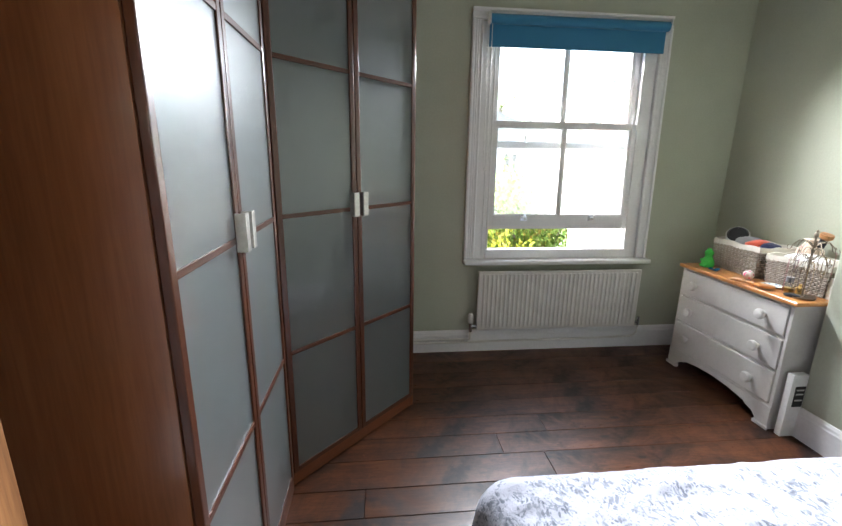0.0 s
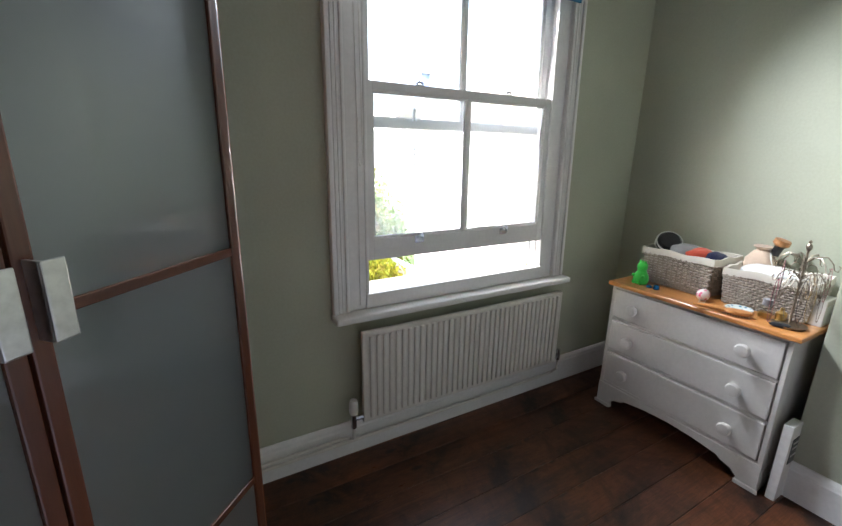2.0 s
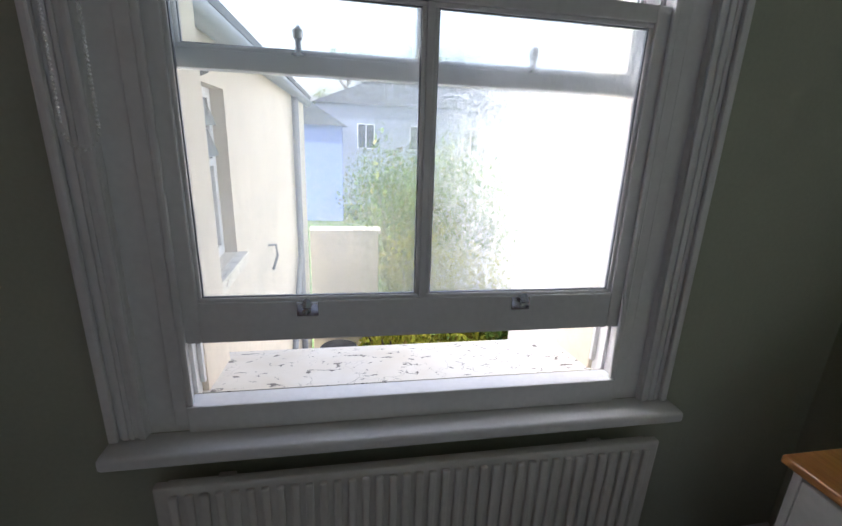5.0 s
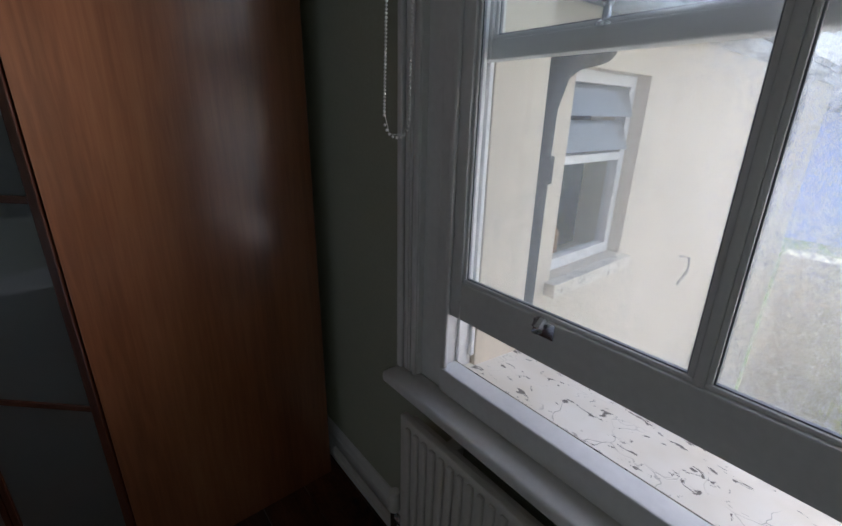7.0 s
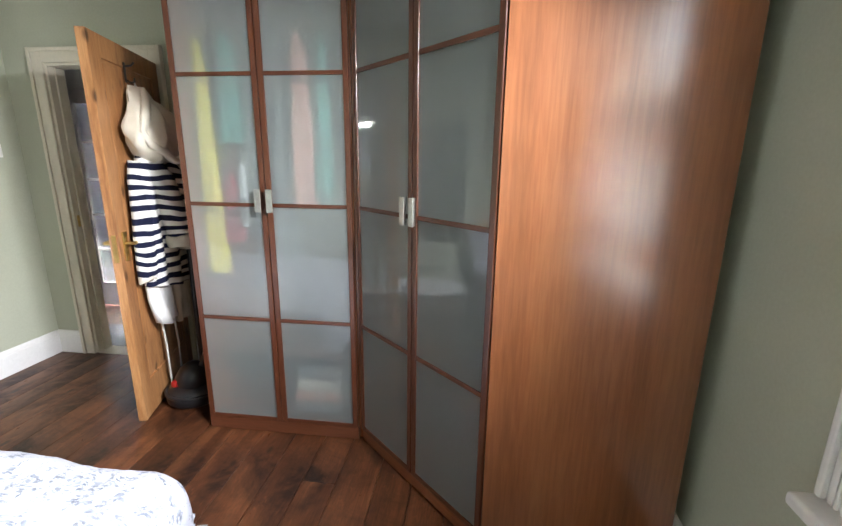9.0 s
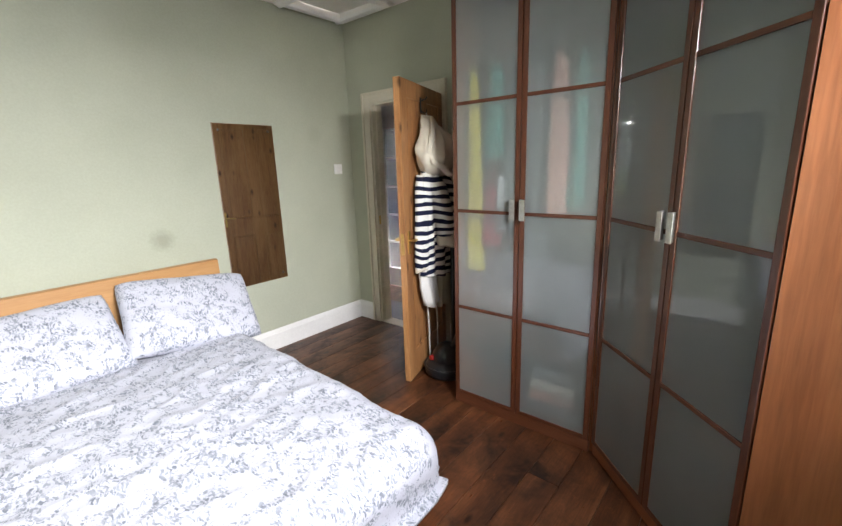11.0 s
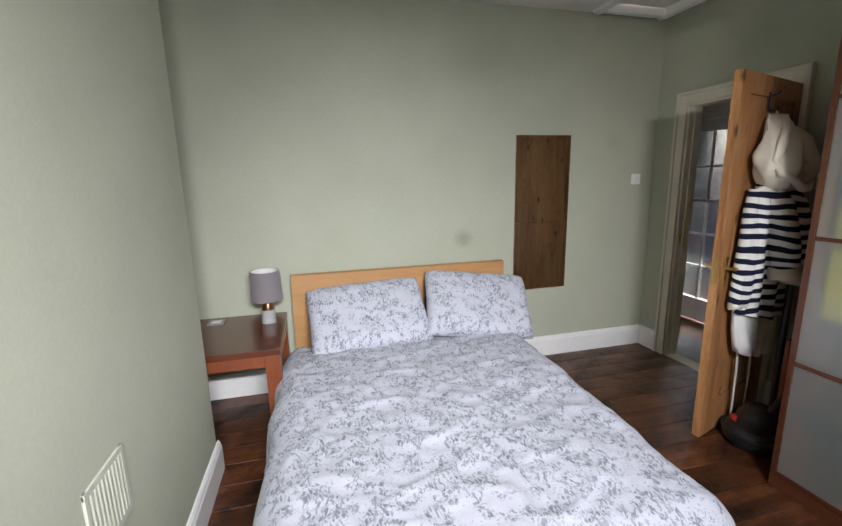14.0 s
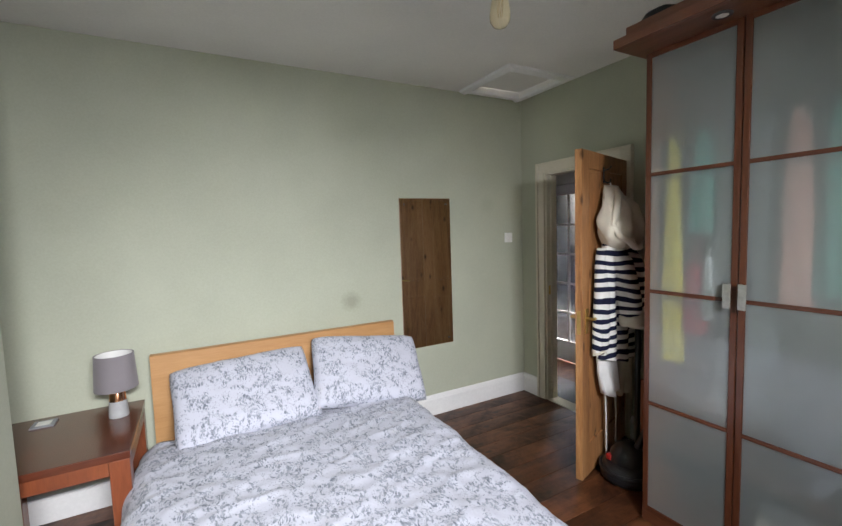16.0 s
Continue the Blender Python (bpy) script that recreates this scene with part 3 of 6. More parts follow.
# skirting boards
SK = [(0, 0), (0.02, 0), (0.02, 0.135), (0.016, 0.142), (0.014, 0.155), (0.006, 0.168), (0, 0.17)]
runs = [((0, DOOR_N + 0.085, 0), (0, 0, 0), (1, 0, 0)), ((0, SOUTH, 0), (0, DOOR_S - 0.085, 0), (1, 0, 0)), ((0.02, SOUTH, 0), (EAST, SOUTH, 0), (0, 1, 0)),
        ((0.02, 0, 0), (EAST, 0, 0), (0, -1, 0)), ((EAST, BREAST_N, 0), (EAST, -0.02, 0), (-1, 0, 0)), ((EAST, SOUTH + 0.02, 0), (EAST, BREAST_S, 0), (-1, 0, 0)),
        ((BREAST_X, BREAST_S - 0.02, 0), (BREAST_X, BREAST_N + 0.02, 0), (-1, 0, 0)), ((BREAST_X, BREAST_S, 0), (EAST - 0.02, BREAST_S, 0), (0, -1, 0)),
        ((BREAST_X, BREAST_N, 0), (EAST - 0.02, BREAST_N, 0), (0, 1, 0))]
for a, b, o in runs:
    setting("baseboard", moulding(SK, a, b, o), TRIM, "white painted skirting board", "skirting")

# floor: a dark bed below, boards on it (boards themselves come last)
sub = setting("floor", box(-0.12, EAST + 0.1, SOUTH - 0.1, 0.1, -0.12, -0.022), DARK, "dark stained old pine floorboards", "floor")

# ---- doorway and hall ----
arch = thing("door_1", "cream painted door lining and architrave", "doorway", kind="structure")
AP = [(0, 0), (0.018, 0), (0.024, 0.012), (0.02, 0.03), (0.016, 0.06), (0.02, 0.078), (0.012, 0.085), (0, 0.085)]
for y0, y1, nm in ((DOOR_S - 0.083, DOOR_S + 0.004, "architrave"), (DOOR_N - 0.004, DOOR_N + 0.083, "architrave")):
    bm = box(0.0, 0.018, y0, y1, 0, DOOR_H + 0.0835, 0.003)
    yy = y0 if y0 < DOOR_S else y1 - 0.022
    box(0.018, 0.03, yy, yy + 0.022, 0, DOOR_H + 0.0835, 0.004, bm=bm)
    part(nm, bm, CREAM, arch)
bm = box(0.0, 0.0175, DOOR_S + 0.004, DOOR_N - 0.004, DOOR_H - 0.004, DOOR_H + 0.083, 0.003)
box(0.0175, 0.0295, DOOR_S - 0.06, DOOR_N + 0.06, DOOR_H + 0.061, DOOR_H + 0.083, 0.004, bm=bm)
part("architrave", bm, CREAM, arch)
for y0, y1 in ((DOOR_S, DOOR_S + 0.02), (DOOR_N - 0.012, DOOR_N)):
    bm = box(-0.12, -0.001, y0, y1, 0, DOOR_H, 0.002)
    if y0 < -3:
        box(-0.085, -0.045, y1, y1 + 0.012, 0, DOOR_H - 0.02, 0.002, bm=bm)
    part("jamb", bm, CREAM, arch)
part("head", box(-0.12, -0.001, DOOR_S + 0.02, DOOR_N - 0.012, DOOR_H - 0.02, DOOR_H, 0.002), CREAM, arch)
part("strike_plate", box(-0.04, -0.02, DOOR_S + 0.02, DOOR_S + 0.022, 0.95, 1.03), BRASS, arch)
part("threshold", box(-0.12, 0.0, DOOR_S + 0.02, DOOR_N - 0.012, -0.02, 0.006, 0.003), LINEN, arch)

# open pine door: local x along the leaf from the hinge, y = thickness
LW, LH, LT = 0.765, 1.98, 0.042
leaf_m = Matrix.Translation((0.012, DOOR_N - 0.004, 0.008)) @ Matrix.Rotation(math.atan2(0.232, 0.745), 4, "Z")
leaf = thing("pine_door", "open four-panel waxed pine door with brass handles", "door", leaf_m)


def leaf_frame():
    st, tr_, mr0, mr1, br = 0.105, 0.105, 0.80, 0.98, 0.20
    bm = box(0, st, 0, LT, 0, LH, 0.002)
    box(LW - st, LW, 0, LT, 0, LH, 0.002, bm=bm)
    box(LW / 2 - 0.05, LW / 2 + 0.05, 0.0005, LT - 0.0005, br, LH - tr_, 0.002, bm=bm)
    for z0, z1 in ((0, br), (mr0, mr1), (LH - tr_, LH)):
        box(st, LW - st, 0.0008, LT - 0.0008, z0, z1, 0.002, bm=bm)
    return bm


part("frame", leaf_frame(), PINE, leaf)
for x0, x1 in ((0.105, LW / 2 - 0.05), (LW / 2 + 0.05, LW - 0.105)):
    for z0, z1 in ((0.20, 0.80), (0.98, LH - 0.105)):
        bm = box(x0, x1, 0.012, LT - 0.012, z0, z1)
        box(x0 + 0.018, x1 - 0.018, 0.008, LT - 0.008, z0 + 0.018, z1 - 0.018, 0.006, bm=bm)
        part("panel", bm, PINE, leaf)
for side in (-1, 1):
    yb = -0.004 if side < 0 else LT + 0.004
    bm = box(LW - 0.075, LW - 0.035, yb - 0.004, yb + 0.004, 0.90, 1.05, 0.003)
    lathe([(0.011, 0), (0.009, 0.02), (0.009, 0.045)], 12, bm, Matrix.Translation((LW - 0.055, yb, 0.99)) @ Matrix.Rotation(radians(-90 * side), 4, "X"))
    ye = yb + side * 0.045
    tube([(LW - 0.055, ye, 0.99), (LW - 0.08, ye, 0.993), (LW - 0.12, ye, 0.988), (LW - 0.155, ye - side * 0.008, 0.984)], [0.009, 0.008, 0.0075, 0.007], 10, bm)
    smooth(part("door_handle", bm, BRASS, leaf, "brass lever handle on a back plate"))
part("latch", box(LW - 0.001, LW + 0.0015, LT / 2 - 0.011, LT / 2 + 0.011, 0.90, 1.04, 0.0005), BRASS, leaf)
for z in (0.2, 1.75):
    bm = tube([(0.0, LT + 0.004, z), (0.0, LT + 0.004, z + 0.09)], 0.006, 10)
    part("hinge", bm, BRASS, leaf)

# hall beyond the doorway
HXW = -0.94
GY0, GY1 = -4.44, -3.66
bm = box(HXW - 0.1, HXW, -5.2, GY0 - 0.03, 0, 2.5)
box(HXW - 0.1, HXW, GY1 + 0.03, -1.6, 0, 2.5, bm=bm)
box(HXW - 0.1, HXW, GY0 - 0.03, GY1 + 0.03, 2.04, 2.5, bm=bm)
setting("wall_hall_west", bm, TRIM, "white painted hall wall", "wall")
setting("wall_hall_south", box(HXW - 0.1, -0.12, -5.3, -5.2, 0, 2.5), TRIM, "white painted hall wall", "wall")
setting("wall_hall_north", box(HXW - 0.1, -0.12, -1.6, -1.5, 0, 2.5), TRIM, "white painted hall wall", "wall")
setting("wall_hall_east", box(-0.22, -0.12, -5.2, SOUTH - 0.12, 0, 2.5), TRIM, "white painted hall wall", "wall")
setting("ceiling_hall", box(HXW - 0.1, -0.12, -5.3, -1.5, 2.5, 2.6), CEIL, "white hall ceiling", "ceiling")
setting("floor_hall", box(HXW - 0.1, -0.12, -5.3, -1.5, -0.1, -0.006), FLOOR, "dark stained hall floorboards", "floor")
rug = tagged(part("hall_carpet", box(-0.52, -0.125, -5.0, -1.8, -0.006, 0.004, 0.003), CARPET), "blue grey carpet runner on the hall floor", "carpet")
gd = thing("glazed_door", "white glazed hall door with fifteen reeded panes", "door")
xs = HXW - 0.05
part("lining", box(HXW - 0.1, HXW, GY0 - 0.03, GY0 - 0.002, 0, 2.04, 0.002), TRIM, gd)
part("lining", box(HXW - 0.1, HXW, GY1 + 0.002, GY1 + 0.03, 0, 2.04, 0.002), TRIM, gd)
part("lining", box(HXW - 0.1, HXW, GY0 - 0.002, GY1 + 0.002, 2.005, 2.04, 0.002), TRIM, gd)
n_c = 3
g0, g1 = GY0 + 0.10, GY1 - 0.10
zr = [0.24 + i * (1.89 - 0.24) / 5 for i in range(6)]
part("stile", box(xs, xs + 0.04, GY0, g0, 0.01, 2.0, 0.003), TRIM, gd)
part("stile", box(xs, xs + 0.04, g1, GY1, 0.01, 2.0, 0.003), TRIM, gd)
part("rail", box(xs + 0.001, xs + 0.039, g0, g1, 0.01, zr[0], 0.003), TRIM, gd)
part("rail", box(xs + 0.001, xs + 0.039, g0, g1, zr[5], 2.0, 0.003), TRIM, gd)
yc = [g0 + i * (g1 - g0) / n_c for i in range(n_c + 1)]
for y in yc[1:-1]:
    part("glazing_bar", box(xs + 0.006, xs + 0.034, y - 0.011, y + 0.011, zr[0], zr[5], 0.003), TRIM, gd)
for z in zr[1:5]:
    part("glazing_bar", box(xs + 0.007, xs + 0.033, g0, g1, z - 0.011, z + 0.011, 0.003), TRIM, gd)
for i in range(5):
    for y0, y1 in zip(yc, yc[1:]):
        part("pane", box(xs + 0.018, xs + 0.022, y0, y1, zr[i], zr[i + 1]), RIBBED, gd)

# made-up room behind the glazed door; its own window opening brightens the upper panes
# wall colour kept dark to stand in for dimness behind the lower panes
FAR_DIM_WALL = paint("dark blue for far room dimness", (0.045, 0.055, 0.08), 0.7, 0.08, 1.0, 80, 0.15, 0.3)
RX, RY0, RY1 = -2.8, -6.2, -3.0
bm = box(RX - 0.1, RX, RY0, -5.3, 0, 2.5)
box(RX - 0.1, RX, -4.2, RY1, 0, 2.5, bm=bm)
box(RX - 0.1, RX, -5.3, -4.2, 0, 1.25, bm=bm)
box(RX - 0.1, RX, -5.3, -4.2, 2.2, 2.5, bm=bm)
setting("wall_far_room_west", bm, FAR_DIM_WALL, "dark blue wall of a made-up far room round its added window opening", "wall")
setting("wall_far_room_south", box(RX - 0.1, HXW - 0.1, RY0 - 0.1, RY0, 0, 2.5), FAR_DIM_WALL, "dark blue wall of a made-up far room", "wall")
setting("wall_far_room_north", box(RX - 0.1, HXW - 0.1, RY1, RY1 + 0.1, 0, 2.5), FAR_DIM_WALL, "dark blue wall of a made-up far room", "wall")
setting("wall_far_room_east", box(HXW - 0.2, HXW - 0.1, RY0, -5.2, 0, 2.5), FAR_DIM_WALL, "dark blue wall of a made-up far room", "wall")
setting("floor_far_room", box(RX - 0.1, HXW - 0.1, RY0 - 0.1, RY1 + 0.1, -0.1, -0.006), FLOOR, "dark floorboards of a far room", "floor")
setting("ceiling_far_room", box(RX - 0.1, HXW - 0.1, RY0 - 0.1, RY1 + 0.1, 2.5, 2.6), CEIL, "white ceiling of a far room", "ceiling")

# ---- sash window ----
OX0, OX1, OZ0, OZ1 = 1.88, 2.965, 0.80, 2.27
win = thing("window_1", "white painted sliding sash window, lower sash raised a little", "window", kind="structure")


def casing_strip(x0, x1, z0, z1, flat, bead_side):
    bm = box(x0, x1, -0.022, 0.0, z0, z1, 0.003)
    w = x1 - x0
    if flat == "v":
        b0, b1 = (x0, x0 + 0.02) if bead_side < 0 else (x1 - 0.02, x1)
        box(b0, b1, -0.036, -0.022, z0, z1, 0.006, bm=bm)
        c0, c1 = (x1 - 0.016, x1) if bead_side < 0 else (x0, x0 + 0.016)
        box(c0, c1, -0.03, -0.022, z0, z1, 0.005, bm=bm)
        for f, t_ in ((0.42, 0.007), (0.60, 0.004)):
            xm = x0 + w * f
            box(xm - t_, xm + t_, -0.027, -0.0215, z0, z1, 0.0025, bm=bm)
    else:
        box(x0, x1, -0.036, -0.022, z1 - 0.02, z1, 0.006, bm=bm)
        box(x0, x1, -0.03, -0.022, z0, z0 + 0.016, 0.005, bm=bm)
    return bm


part("architrave", casing_strip(1.72, WX0 + 0.006, 0.732, 2.312, "v", -1), TRIM, win)
part("architrave", casing_strip(WX1 - 0.006, 3.12, 0.732, 2.312, "v", 1), TRIM, win)
part("architrave", casing_strip(1.72, 3.12, 2.3125, 2.383, "h", 0), TRIM, win)
for x0, x1, s in ((WX0, OX0, 1), (OX1, WX1, -1)):
    bm = box(x0, x1, -0.004, 0.10, WZ0 + 0.03, WZ1, 0.002)
    e = x1 if s > 0 else x0
    box(min(e, e + 0.016 * s), max(e, e + 0.016 * s), -0.012, -0.0005, OZ0, OZ1, 0.005, bm=bm)
    box(min(e, e - 0.030 * s), max(e, e - 0.030 * s), -0.009, -0.0035, OZ0 - 0.05, OZ1, 0.003, bm=bm)
    box(min(e, e + 0.010 * s), max(e, e + 0.010 * s), 0.041, 0.047, OZ0, OZ1, 0.002, bm=bm)
    box(min(e, e + 0.012 * s), max(e, e + 0.012 * s), 0.088, 0.10, OZ0, OZ1, 0.002, bm=bm)
    part("jamb", bm, TRIM, win)
part("head", box(OX0, OX1, -0.004, 0.10, OZ1, WZ1, 0.002), TRIM, win)
bm = box(OX0, OX1, -0.016, 0.04, 0.732, OZ0, 0.004)
part("bottom_rail", bm, TRIM, win)
bm = box(1.715, 3.138, -0.085, 0.0, 0.698, 0.731, 0.012, 4)
smooth(part("window_sill", bm, TRIM, win, "white window board with a rounded nose"))
# stone sill outside
bm = bmesh.new()
pr = [(0.042, 0.80), (0.06, 0.772), (0.30, 0.745), (0.36, 0.735), (0.36, 0.66), (0.042, 0.66)]
va = [bm.verts.new((WX0 + 0.002, y, z)) for y, z in pr]
vb = [bm.verts.new((WX1 - 0.002, y, z)) for y, z in pr]
bm.faces.new(va)
bm.faces.new(vb[::-1])
for i in range(len(pr)):
    j = (i + 1) % len(pr)
    bm.faces.new((va[j], va[i], vb[i], vb[j]))
bmesh.ops.recalc_face_normals(bm, faces=bm.faces)
part("outer_sill", bm, SILL, win, "outer stone sill in cracked flaking white paint")
for x0, x1 in ((WX0 + 0.001, 1.895), (2.955, WX1 - 0.001)):
    part("reveal", box(x0, x1, 0.101, 0.299, 0.74, WZ1, 0.004), RENDER, win)


def sash(name, y0, z0, z1, brail, trail, glass):
    s = part(name, bmesh.new(), TRIM, win)
    y1 = y0 + 0.04
    st = 0.046
    gx0, gx1, gz0, gz1 = OX0 + st, OX1 - st, z0 + brail, z1 - trail
    for x0, x1 in ((OX0 + 0.001, gx0), (gx1, OX1 - 0.001)):
        part("stile", box(x0, x1, y0, y1, z0, z1, 0.003), TRIM, s)
    part("rail", box(gx0, gx1, y0 + 0.0005, y1, z0, gz0, 0.003), TRIM, s)
    part("rail", box(gx0, gx1, y0 + 0.0005, y1, gz1, z1, 0.003), TRIM, s)
    mx = (gx0 + gx1) / 2
    bm = box(mx - 0.008, mx + 0.008, y0 + 0.003, y1 - 0.003, gz0, gz1, 0.003)
    part("glazing_bar", bm, TRIM, s)
    for x0, x1 in ((gx0, mx - 0.008), (mx + 0.008, gx1)):
        bm = bmesh.new()
        for a0, a1, c0, c1 in ((x0, x1, gz0, gz0 + 0.009), (x0, x1, gz1 - 0.009, gz1), (x0, x0 + 0.009, gz0 + 0.009, gz1 - 0.009), (x1 - 0.009, x1, gz0 + 0.009, gz1 - 0.009)):
            box(a0, a1, y0 + 0.006, y0 + 0.018, c0, c1, 0.003, bm=bm)
        part("bead", bm, TRIM, s)
        bm = bmesh.new()
        for a0, a1, c0, c1 in ((x0 + 0.009, x1 - 0.009, gz0 + 0.009, gz0 + 0.0115), (x0 + 0.009, x1 - 0.009, gz1 - 0.0115, gz1 - 0.009), (x0 + 0.009, x0 + 0.0115, gz0 + 0.0115, gz1 - 0.0115), (x1 - 0.0115, x1 - 0.009, gz0 + 0.0115, gz1 - 0.0115)):
            box(a0, a1, y0 + 0.011, y0 + 0.0178, c0, c1, bm=bm)
        part("putty_line", bm, GUTTER, s)
        p = part("pane", box(x0, x1, y0 + 0.018, y0 + 0.022, gz0, gz1), glass, s)
        p.visible_shadow = False
    return s


lower = sash("lower_sash", 0.0, 0.952, 1.70, 0.095, 0.035, GLASS_FOG)
upper = sash("upper_sash", 0.048, 1.522, 2.268, 0.036, 0.05, GLASS)
for x in (2.158, 2.671):
    bm = box(x - 0.024, x + 0.024, -0.004, 0.0, 1.012, 1.045, 0.002)
    tube([(x, -0.004, 1.040), (x, -0.018, 1.050), (x, -0.026, 1.042), (x, -0.024, 1.032)], 0.011, 8, bm)
    smooth(part("sash_lift", bm, CHROME, lower, "small chrome sash lift"))
    bm = lathe([(0.0, 0), (0.016, 0), (0.016, 0.006), (0.008, 0.01), (0.006, 0.03), (0.010, 0.034), (0.011, 0.05), (0.006, 0.056), (0.0, 0.062)], 12, None, Matrix.Translation((x, 0.062, 1.556)))
    smooth(part("sash_fastener", bm, CHROME, upper))
    bm = box(x - 0.02, x + 0.02, 0.006, 0.03, 1.699, 1.704, 0.001)
    tube([(x - 0.015, 0.016, 1.706), (x, 0.016, 1.716), (x + 0.018, 0.016, 1.71)], 0.006, 8, bm)
    smooth(part("sash_catch", bm, CHROME, lower))

# the old opening is out of square: its right-hand side leans in towards the top
def lean(me, edge_only=False):
    for v in me.vertices:
        f = min(1.0, max(0.0, (v.co.x - 1.72) / (WX1 - 1.72)))
        if edge_only and abs(v.co.x - WX1) > 0.01:
            continue
        v.co.x -= 0.022 * (v.co.z - 0.74) * f


for ob in win.children_recursive:
    lean(ob.data)
lean(bpy.data.objects["wall_north"].data, True)

# roller blind
bl = thing("roller_blind", "blue roller blind rolled nearly up over the window", "blind")
bm = box(1.826, 3.022, -0.052, -0.049, 2.158, 2.30)
part("cloth", bm, BLIND, bl)
part("bottom_bar", box(1.826, 3.022, -0.057, -0.045, 2.146, 2.162, 0.004), BLIND, bl)
bm = lathe([(0.0, 0), (0.03, 0), (0.03, 1.20), (0.0, 1.20)], 20, None, Matrix.Translation((1.824, -0.068, 2.305)) @ Matrix.Rotation(radians(90), 4, "Y"))
smooth(part("roll", bm, BLIND, bl))
for x in (1.815, 3.024):
    part("bracket", box(x, x + 0.008, -0.10, -0.037, 2.27, 2.345, 0.003), WHITE_PLASTIC, bl)
ch = thing("blind_chain", "white beaded pull chain hanging beside the window", "chain")
bm = bmesh.new()
pts = []
for i in range(130):
    pts.append((1.804 + 0.00002 * i, -0.098 - 0.00026 * i, 2.29 - i * 0.0068))
for i in range(1, 10):
    a = math.pi * i / 10
    pts.append((1.823 - 0.017 * math.cos(a), -0.112 - 0.019 * math.cos(a), 1.405 - 0.036 * math.sin(a)))
for i in range(130):
    pts.append((1.840 - 0.00002 * i, -0.093 + 0.00018 * i, 1.405 + i * 0.0068))
for p in pts:
    bmesh.ops.create_icosphere(bm, subdivisions=1, radius=0.0033, matrix=Matrix.Translation(p))
tube(pts[::4], 0.0009, 5, bm)
part("bead_chain", bm, WHITE_PLASTIC, ch)

# ---- radiator and pipes ----
rad = thing("radiator", "white enamelled ribbed panel radiator under the window", "radiator")
bm = box(1.822, 3.068, -0.098, -0.075, 0.207, 0.657, 0.006)
n = 37
pitch = (3.068 - 1.822 - 0.05) / n
for i in range(n):
    x = 1.822 + 0.025 + (i + 0.5) * pitch
    part("rib", box(x - pitch * 0.30, x + pitch * 0.30, -0.110, -0.0975, 0.228, 0.638, 0.006, 2), RADIATOR, rad)
part("panel", bm, RADIATOR, rad)
bm = box(1.84, 3.05, -0.074, -0.055, 0.23, 0.64)
part("convector", bm, RADIATOR, rad)
for x in (1.95, 2.94):
    part("bracket", box(x - 0.02, x + 0.02, -0.0555, 0.001, 0.30, 0.60, 0.002), RADIATOR, rad)
bm = tube([(1.83, -0.085, 0.235), (1.778, -0.085, 0.235)], 0.011, 10)
tube([(1.778, -0.085, 0.19), (1.778, -0.085, 0.26)], 0.013, 10, bm)
smooth(part("valve", bm, CHROME, rad))
bm = lathe([(0.0, 0), (0.018, 0), (0.021, 0.01), (0.021, 0.05), (0.016, 0.07), (0, 0.072)], 16, None, Matrix.Translation((1.778, -0.085, 0.262)))
smooth(part("valve_head", bm, WHITE_PLASTIC, rad, "white thermostatic valve head"))
bm = tube([(3.06, -0.085, 0.235), (3.10, -0.085, 0.235)], 0.010, 10)
tube([(3.10, -0.085, 0.21), (3.10, -0.085, 0.275)], 0.012, 10, bm)
smooth(part("lockshield", bm, CHROME, rad))
pp = thing("radiator_pipes", "white painted heating pipes along the skirting", "pipe")
bm = tube([(1.30, -0.04, 0.110), (1.74, -0.04, 0.110), (1.77, -0.055, 0.115), (1.778, -0.08, 0.13), (1.778, -0.085, 0.19)], 0.0085, 10)
smooth(part("pipe", bm, RADIATOR, pp))
bm = tube([(1.30, -0.04, 0.085), (2.6, -0.04, 0.088), (3.05, -0.04, 0.095), (3.09, -0.055, 0.11), (3.10, -0.085, 0.15), (3.10, -0.085, 0.21)], 0.0085, 10)
smooth(part("pipe", bm, RADIATOR, pp))

# ---- wardrobes ----
WT, D0, ROW = 0.018, 0.07, 0.5725
WH = 2.36


def handle_part(parent, x, y, z, nx, ny):
    """Square steel tab standing off the door along (nx, ny)."""
    m = Matrix.Translation((x, y, z)) @ Matrix.Rotation(math.atan2(nx, -ny), 4, "Z")
    bm = box(-0.015, 0.015, -0.030, -0.025, -0.053, 0.053, 0.002)
    box(-0.015, -0.010, -0.026, 0.0, -0.053, 0.053, 0.001, bm=bm)
    bmesh.ops.transform(bm, matrix=m, verts=bm.verts)
    return part("handle", bm, STEEL, parent, "brushed steel handle")


